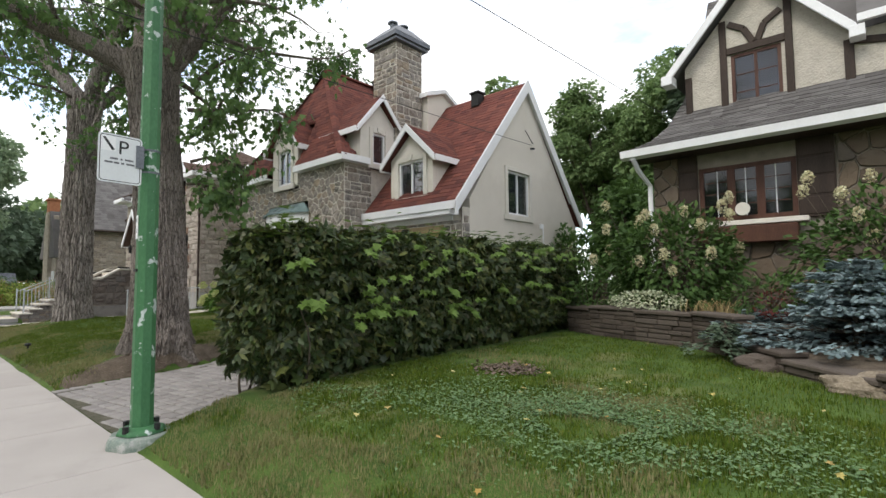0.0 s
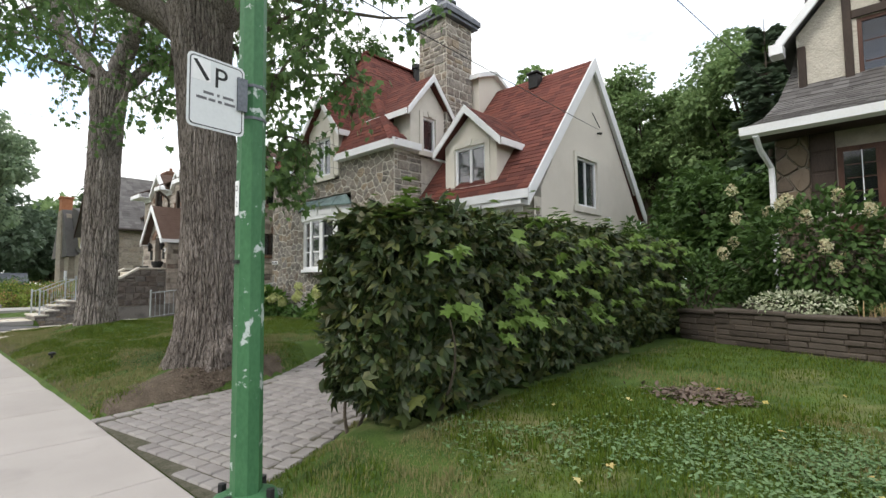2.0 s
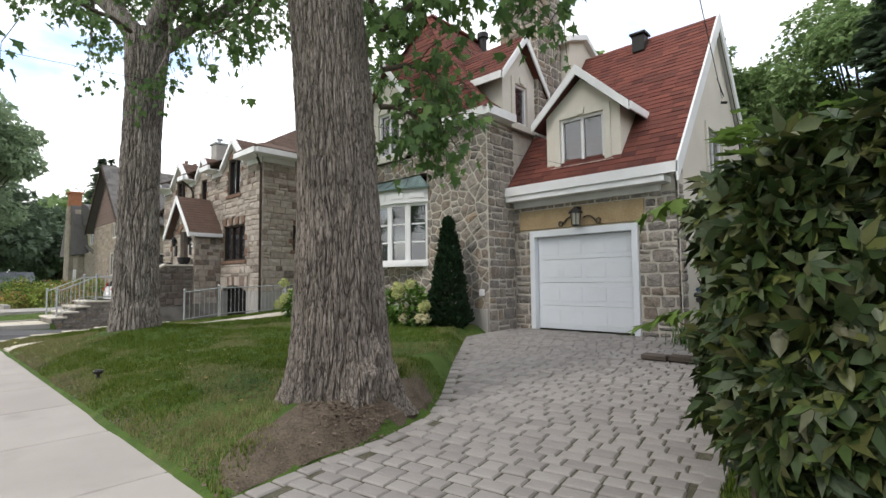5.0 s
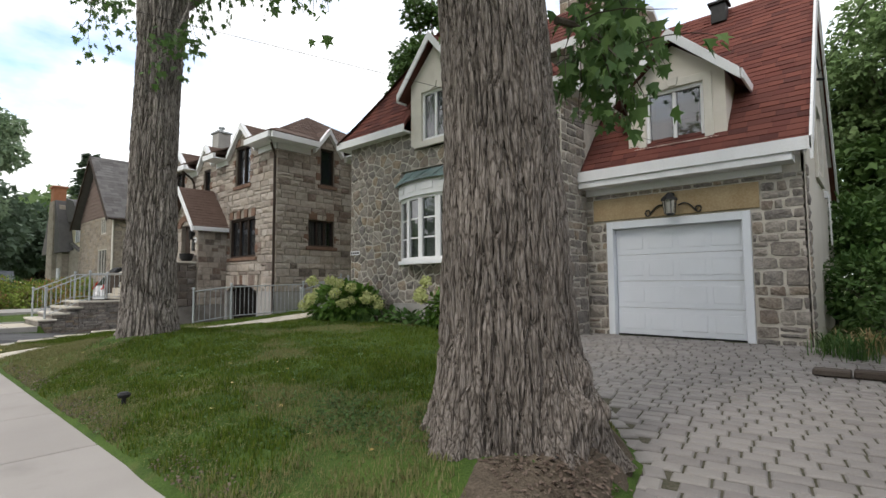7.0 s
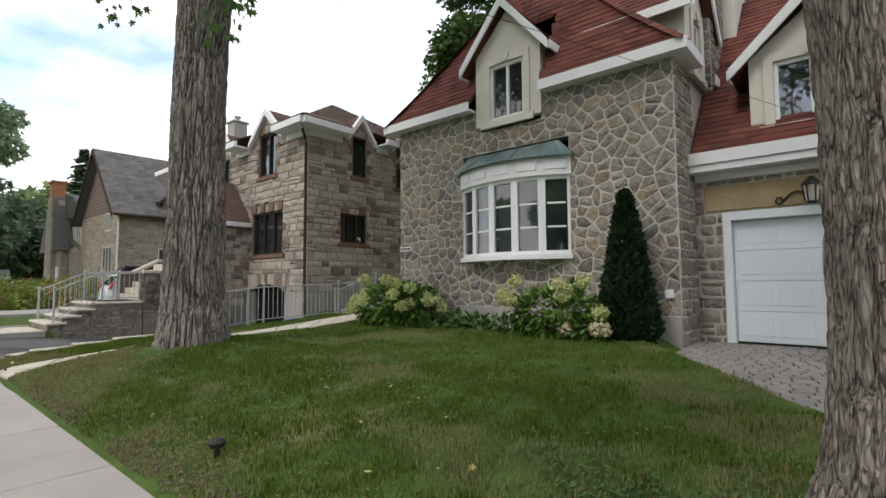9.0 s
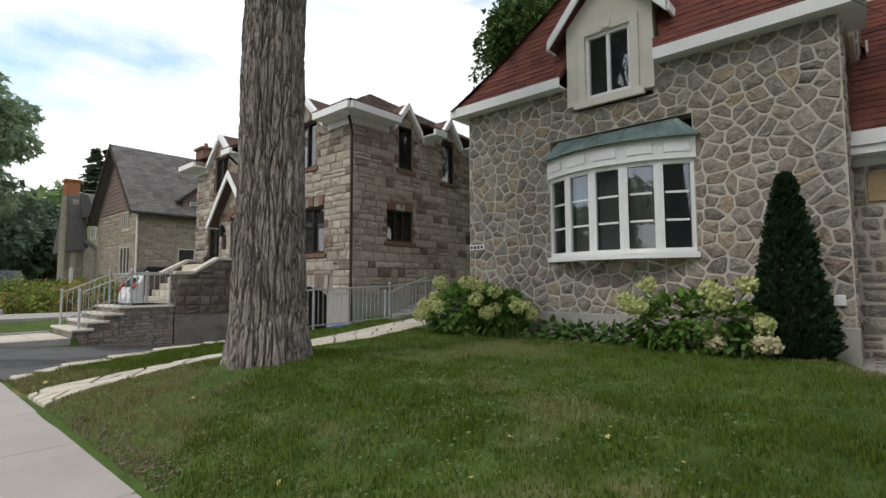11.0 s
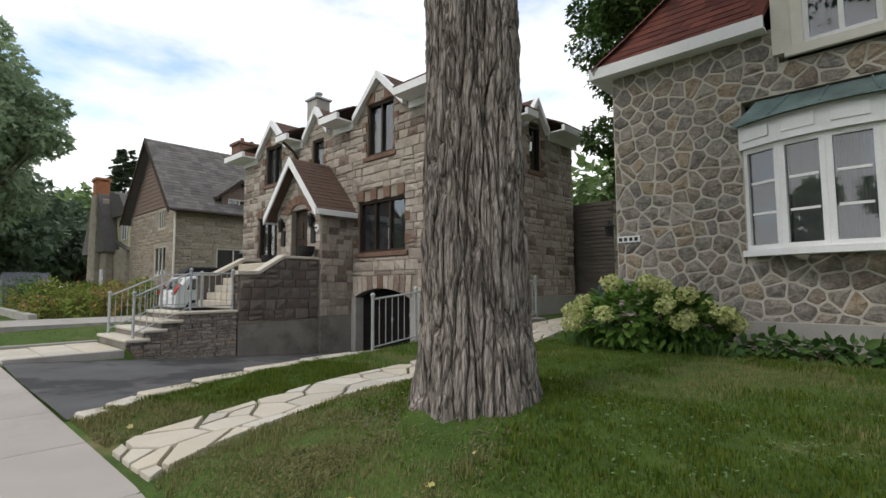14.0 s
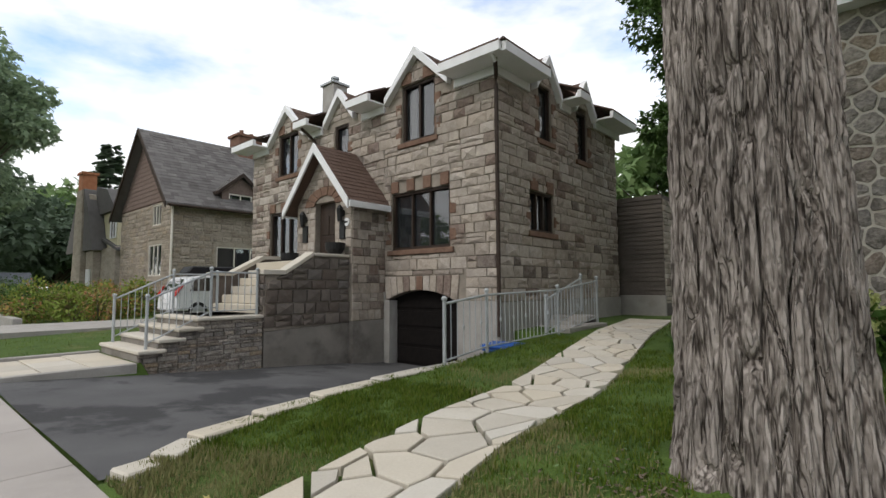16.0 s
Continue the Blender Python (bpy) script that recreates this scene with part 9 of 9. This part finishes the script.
# ---- parked car ----
def car(at):
    c = thing("parked_car", at, "white hatchback with roof box parked in a drive", "car")
    x, y, z = at
    M_CAR = surf("white_car_paint", (0.62, 0.63, 0.64), (0.68, 0.69, 0.70), scale=2, rough=0.25, bump=0.02)
    M_CARGLASS = glass_mat("car_glass", (0.01, 0.012, 0.015), 0.03, 0.1)
    L = 4.3
    side = [(0, 0.35), (0.02, 0.8), (0.10, 1.0), (0.45, 1.5), (0.9, 1.58), (2.3, 1.52), (3.1, 1.02), (4.1, 0.85), (4.3, 0.6), (4.28, 0.32)]
    body = Build().prism([(x - 0.85, y + a, z + b) for a, b in side], (1.7, 0, 0)).make("body", M_CAR, bevel=0.05)
    kids = [body]
    for sgn in (-1, 1):
        kids.append(Build().prism([(x + sgn * 0.852, y + a, z + b) for a, b in ((0.45, 1.02), (0.62, 1.42), (1.0, 1.49), (2.25, 1.44), (2.85, 1.04))], (sgn * 0.006, 0, 0)).make("side_window", M_CARGLASS))
        for wy in (0.75, 3.45):
            wh = Build().tube([(x + sgn * 0.70, y + wy, z + 0.32), (x + sgn * 0.87, y + wy, z + 0.32)], 0.32, 24).make("wheel", M_BLACKMETAL)
            rim = Build().tube([(x + sgn * 0.871, y + wy, z + 0.32), (x + sgn * 0.885, y + wy, z + 0.32)], 0.21, 10).make("rim", M_GREYMETAL)
            kids += [wh, rim]
        kids.append(Build().prism([(x + sgn * 0.62, y + 0.0, z + 0.85), (x + sgn * 0.87, y + 0.0, z + 0.85), (x + sgn * 0.87, y + 0.25, z + 1.22), (x + sgn * 0.72, y + 0.20, z + 1.22)], (0, -0.03, 0.02)).make("tail_light", surf("red_lens", (0.35, 0.02, 0.015), (0.45, 0.03, 0.02), rough=0.2, bump=0)))
    kids.append(Build().prism([(x - 0.62, y + 0.10, z + 1.05), (x + 0.62, y + 0.10, z + 1.05), (x + 0.55, y + 0.38, z + 1.44), (x - 0.55, y + 0.38, z + 1.44)], (0, -0.012, 0.006)).make("rear_window", M_CARGLASS))
    kids.append(Build().box((x - 0.26, y - 0.012, z + 0.62), (x + 0.26, y - 0.002, z + 0.74)).make("number_bar", M_WHITE))
    kids.append(Build().prism([(x - 0.4, y + 0.5, z + 1.66), (x - 0.4, y + 0.7, z + 1.92), (x - 0.4, y + 2.3, z + 1.92), (x - 0.4, y + 2.7, z + 1.68)], (0.8, 0, 0)).make("roof_box", M_BINBLACK, bevel=0.04))
    for yy in (0.95, 2.0):
        kids.append(Build().box((x - 0.7, y + yy, z + 1.56), (x + 0.7, y + yy + 0.05, z + 1.655)).make("roof_bar", M_BLACKMETAL))
    adopt(c, *kids)


car((-35.2, 7.0, 0.2))
tagged(Build().box((-37.2, 1.44, -0.2), (-33.4, 14.0, 0.19)).make("far_drive", M_CONCRETE), "pale concrete drive under a parked car", "driveway", kind="structure")
tagged(Build().box((-52, 3.2, 0.0), (-37.3, 3.45, 0.38)).make("garden_edging", M_CONCRETE, bevel=0.02), "low grey stone edging of a front garden", "edging", kind="structure")


# ---- paved drive, flagstones, lawn ----
drive = tagged(new("paved_drive"), "grey tumbled block paving of a curved drive", "driveway", kind="structure")
dv, df = [], []
dys = list(np.arange(1.42, 9.7, 0.2))
for y in dys:
    l, r = drive_left(min(y, 9.6)), drive_right(min(y, 9.6))
    for k in range(11):
        x = l + (r - l) * k / 10
        dv.append((x, y, ramp(y, DRIVE) - 0.006))
for j in range(len(dys) - 1):
    for k in range(10):
        a = j * 11 + k
        df.append((a, a + 1, a + 12, a + 11))
me = bpy.data.meshes.new("joint_bed")
me.from_pydata(dv, [], df)
link("joint_bed", me, M_JOINT, drive)
rgp = random.Random(55)


def paver_mesh(w, d):
    b = Build().box((-w / 2, -d / 2, -0.05), (w / 2, d / 2, 0.0))
    me = bpy.data.meshes.new("paver")
    me.from_pydata(b.v, [], b.f)
    bm = bmesh.new()
    bm.from_mesh(me)
    bmesh.ops.bevel(bm, geom=[e for e in bm.edges if all(q.co.z > -0.01 for q in e.verts)], offset=0.011, segments=1, affect="EDGES")
    bmesh.ops.recalc_face_normals(bm, faces=bm.faces)
    bm.to_mesh(me)
    bm.free()
    me.materials.append(M_PAVER)
    return me


PD = 0.145
kinds = {w: paver_mesh(w - 0.015, PD - 0.015) for w in (0.16, 0.20, 0.23)}
# courses run across the drive, a little askew
ang = radians(9)
cu, su = math.cos(ang), math.sin(ang)
rest = Build()
spots = []
t = -12.0
while t < 12.0:
    s = -16.0 + rgp.uniform(0, 0.2)
    while s < 8.0:
        w = rgp.choice((0.16, 0.20, 0.20, 0.20, 0.23))
        mx, my = s + w / 2, t + PD / 2
        x, y = mx * cu - my * su, mx * su + my * cu
        if 1.50 < y < 9.53 and drive_left(y) + 0.14 < x < drive_right(y) - 0.12:
            spots.append((x, y, w))
        s += w
    t += PD
spots.sort(key=lambda q: math.hypot(q[0] + 7.0, q[1] - 2.2))
for i, (x, y, w) in enumerate(spots):
    z = ramp(y, DRIVE) + 0.008 + rgp.uniform(-0.003, 0.003)
    rot = ang + rgp.uniform(-0.012, 0.012)
    if i < 295:
        o = link("paver", kinds[w], None, drive)
        o.matrix_basis = Matrix.Translation((x, y, z)) @ pose(0, 0, 0, rgp.uniform(-0.5, 0.5), rgp.uniform(-0.5, 0.5), math.degrees(rot))
    else:
        m = Matrix.Translation((x, y, z)) @ Matrix.Rotation(rot, 4, "Z")
        rest.add([m @ q.co for q in kinds[w].vertices], [tuple(p.vertices) for p in kinds[w].polygons])
me = bpy.data.meshes.new("pavers")
me.from_pydata(rest.v, [], rest.f)
tagged(link("pavers", me, M_PAVER_I, drive), kind="stuff")
# border course along the curved edge
y = 1.5
while y < 9.4:
    for fn, off in ((drive_left, 0.07), (drive_right, -0.06)):
        dx = fn(y + 0.1) - fn(y - 0.1)
        a = math.atan2(0.2, dx)
        o = link("border_paver", kinds[0.20], None, drive)
        o.matrix_basis = Matrix.Translation((fn(y) + off, y, ramp(y, DRIVE) + 0.010)) @ Matrix.Rotation(a, 4, "Z")
    y += 0.2

# flagstone path
path = tagged(new("flagstone_path"), "pale irregular flagstone path through the lawn", "path", kind="structure")
rgf = random.Random(66)
mid_x = lambda y: ramp(y, ((1.4, -18.62), (2.5, -18.74), (3.3, -18.88), (5.0, -19.02), (7.5, -19.6), (10.0, -20.15), (14.0, -20.9)))
for poly in cells([(-0.56, 1.45), (0.56, 1.45), (0.56, 13.5), (-0.56, 13.5)], 0.40, rgf, jitter=1.7, tall=0.95):
    q = clip_convex(poly, [(-0.56, 1.45), (0.56, 1.45), (0.56, 13.5), (-0.56, 13.5)])
    q = tidy(inset(q, 0.019), 0.03) if len(q) > 2 else []
    if len(q) < 3 or abs(area(q)) < 0.01:
        continue
    n = len(q)
    top = [(mid_x(b) + a, b, ground_z(mid_x(b) + a, b) + 0.012) for a, b in q]
    cx, cy = sum(p[0] for p in top) / n, sum(p[1] for p in top) / n
    rim = [(cx + (p[0] - cx) * 0.97, cy + (p[1] - cy) * 0.97, p[2] + 0.008) for p in top]
    me = bpy.data.meshes.new("flagstone")
    me.from_pydata([(p[0], p[1], p[2] - 0.07) for p in top] + top + rim, [], [tuple(range(2 * n, 3 * n))] + [(i, (i + 1) % n, n + (i + 1) % n, n + i) for i in range(n)] + [(n + i, n + (i + 1) % n, 2 * n + (i + 1) % n, 2 * n + i) for i in range(n)])
    link("flagstone", me, M_FLAG, path)


def open_lawn(x, y):
    if y < 1.45 or in_drive(x, y) or in_path(x, y) or in_dip(x, y):
        return False
    if x > -6.05 and x < -4.65 and 2.4 < y < 10 and abs(x + 5.25) < 0.5:
        return False
    if y > 8.5 and -18 < x < -6:
        return False
    if -18.8 < x < -11.7 and y > 7.9:
        return False
    if -28.2 < x < -25.7 or (x < -20.9 and y > 9):
        return False
    if x > -4.9:
        yy = float(np.interp(x, [p[0] for p in WALL], [p[1] for p in WALL]))
        if y > yy - 0.05:
            return False
    return math.hypot(x + 9.1, y - 2.97) > 0.55 and math.hypot(x + 16.82, y - 3.3) > 0.5


def bare(x, y):
    """Worn soil: round the tree feet and along the edge of the drive."""
    b = 0.0
    for tx, ty, r in ((-8.75, 2.5, 0.95), (-16.7, 2.75, 0.75)):
        b = max(b, 1 - math.hypot(x - tx, (y - ty) * 1.3) / r)
    if 1.5 < y < 3.9 and -10 < x < -8:
        b = max(b, 1 - (drive_left(y) - x) / ramp(y, ((1.5, 0.4), (2.4, 0.8), (3.9, 0.4))))
    b += 0.5 * noise.noise(Vector((x * 0.9, y * 0.9, 7.7))) + 0.25 * noise.noise(Vector((x * 3.1, y * 3.1, 1.7)))
    return b


def lawn_blades():
    rg = np.random.RandomState(8)
    pos = []
    for x0, x1, y0, y1, n in ((-21.0, -8.2, 1.42, 4.6, 150000), (-19.5, -10.0, 4.6, 8.2, 60000), (-6.3, 3.0, 1.42, 4.8, 130000), (-5.0, 2.5, 4.8, 8.6, 40000), (-21.2, -19.3, 1.42, 9.0, 22000), (-44.0, -28.2, 1.42, 8.0, 14000), (-22, -18.5, 9, 14, 8000)):
        xs, ys = rg.uniform(x0, x1, n), rg.uniform(y0, y1, n)
        for x, y in zip(xs, ys):
            if not open_lawn(x, y):
                continue
            if bare(x, y) > 0.32 + rg.uniform(-0.1, 0.35):
                continue
            pos.append((x, y, ground_z(x, y) - 0.004))
    pos = np.array(pos)
    n = len(pos)
    a = rg.uniform(0, 6.283, n)
    lean = rg.uniform(0.1, 0.9, n)
    tip = np.stack([np.cos(a) * lean, np.sin(a) * lean, np.ones(n)], 1)
    up = np.stack([np.cos(a), np.sin(a), np.full(n, 0.1)], 1)
    dry = np.array([noise.noise(Vector((x * 0.55, y * 0.8, 4.4))) + 0.5 * noise.noise(Vector((x * 2.3, y * 2.3, 9.1))) + 0.62 * math.exp(-(y - 1.45) / 0.4) + 0.55 * math.exp(-((x + 17.2) / 1.5) ** 2 - ((y - 2.2) / 0.7) ** 2) for x, y, _ in pos])
    dry = dry + rg.normal(size=n) * 0.12 > 0.27
    tuft = np.array([1.0 + 0.55 * noise.noise(Vector((x * 7, y * 7, 2.2))) + 0.5 * noise.noise(Vector((x * 2.1, y * 2.1, 5.2))) for x, y, _ in pos])
    for nm, sel, mat, lab in (("lawn_grass", ~dry, M_GRASS, "short green grass blades of the mown lawn"), ("dry_lawn_grass", dry, M_DRYGRASS, "yellowed dry grass blades in the lawn")):
        k = int(sel.sum())
        tagged(scatter(nm, "blade", pos[sel], tip[sel], -up[sel], rg.uniform(0.022, 0.05, k) * tuft[sel], mat, wide=0.19), lab, "grass", kind="stuff")


lawn_blades()


def patch(name, cx, cy, rx, ry, n, kind, size, mat, label, seed, lift=0.03, flat=1.0):
    rg = np.random.RandomState(seed)
    pos = []
    while len(pos) < n:
        x, y = cx + rg.normal() * rx * 0.5, cy + rg.normal() * ry * 0.5
        if open_lawn(x, y) and noise.noise(Vector((x * 1.6, y * 1.6, seed))) > -0.18:
            pos.append((x, y, ground_z(x, y) + rg.uniform(0.3, 1) * lift))
    tip = rnd_unit(n, rg) * (1, 1, 0.3)
    up = rg.normal(size=(n, 3)) * 0.25 * flat + (0, 0, 1)
    tagged(scatter(name, kind, pos, tip, up, size * rg.uniform(0.6, 1.3, n), mat, wide=0.2 if kind == "blade" else 1.0), label, "plants", kind="stuff")


patch("ground_cover", -1.7, 3.6, 2.1, 0.85, 9000, "oval", 0.032, M_CLOVER, "grey-green creeping ground cover spreading in the lawn", 401, lift=0.05)
patch("ground_cover_edge", -4.0, 3.1, 1.0, 0.6, 900, "oval", 0.035, M_CLOVER, "grey-green creeping ground cover near the hedge", 402, lift=0.04)
patch("dead_leaf_patch", -3.35, 4.85, 0.42, 0.30, 700, "oval", 0.06, M_DRYLEAF, "round patch of shrivelled brown leaves", 403, lift=0.04)
patch("weed_patch", -10.2, 2.6, 1.1, 0.5, 1200, "oval", 0.035, M_SHRUB, "small dark weeds in the lawn near the maple", 404, lift=0.05)
patch("lawn_clover", -14.0, 3.6, 3.5, 1.8, 1600, "oval", 0.028, M_CLOVER, "scattered clover leaves in the lawn", 405, lift=0.04)
patch("fallen_leaves", -13.5, 2.4, 5.0, 1.6, 26, "maple", 0.045, M_YELLOWLEAF, "a few fallen yellow leaves on the grass", 406, lift=0.05)
patch("fallen_leaves", -2.0, 3.8, 4.0, 2.0, 45, "maple", 0.055, M_YELLOWLEAF, "a few fallen yellow leaves on the grass", 407, lift=0.05)
# dry leaves in the soil round the maples and against the walk
patch("leaf_litter", -8.75, 2.75, 0.7, 0.5, 700, "oval", 0.035, M_DRYLEAF, "dry brown leaf litter round the maple roots", 408, lift=0.02)
patch("edge_litter", -14.0, 1.5, 6.5, 0.2, 1700, "oval", 0.03, M_DRYLEAF, "dry leaf litter along the edge of the walk", 409, lift=0.02)
patch("dry_turf", -17.2, 2.15, 1.0, 0.5, 5200, "blade", 0.03, M_DRYGRASS, "worn yellow-brown turf beside the walk and maple foot", 411, lift=0.025)
patch("dry_turf", -13.5, 1.75, 4.0, 0.32, 5200, "blade", 0.028, M_DRYGRASS, "worn yellow-brown turf along the walk", 412, lift=0.025)
patch("tree_foot_litter", -16.8, 2.75, 0.8, 0.35, 500, "oval", 0.026, M_DRYLEAF, "dry brown leaf litter at the maple foot", 413, lift=0.02)
# soil at the maple's foot
sv, sf = [], []
for j in range(25):
    y = 1.52 + 2.4 * j / 24
    w = ramp(y, ((1.5, 0.3), (1.9, 0.55), (2.4, 0.7), (3.0, 0.6), (3.9, 0.25))) + 0.12 * noise.noise(Vector((y * 3.0, 0.3, 0.7)))
    for k in range(11):
        x = drive_left(y) - 0.03 - w * k / 10
        sv.append((x, y, ground_z(x, y) + 0.012 * math.sin(math.pi * (0.15 + 0.85 * k / 10)) - (0.012 if k == 10 or j in (0, 24) else 0) + 0.012 * noise.noise(Vector((x * 6, y * 6, 2.0)))))
for j in range(24):
    for k in range(10):
        a = j * 11 + k
        sf.append((a, a + 11, a + 12, a + 1))
me = bpy.data.meshes.new("bare_soil")
me.from_pydata(sv, [], sf)
tagged(link("bare_soil", me, M_SOIL), "bare brown soil round the maple roots", "soil", kind="structure")
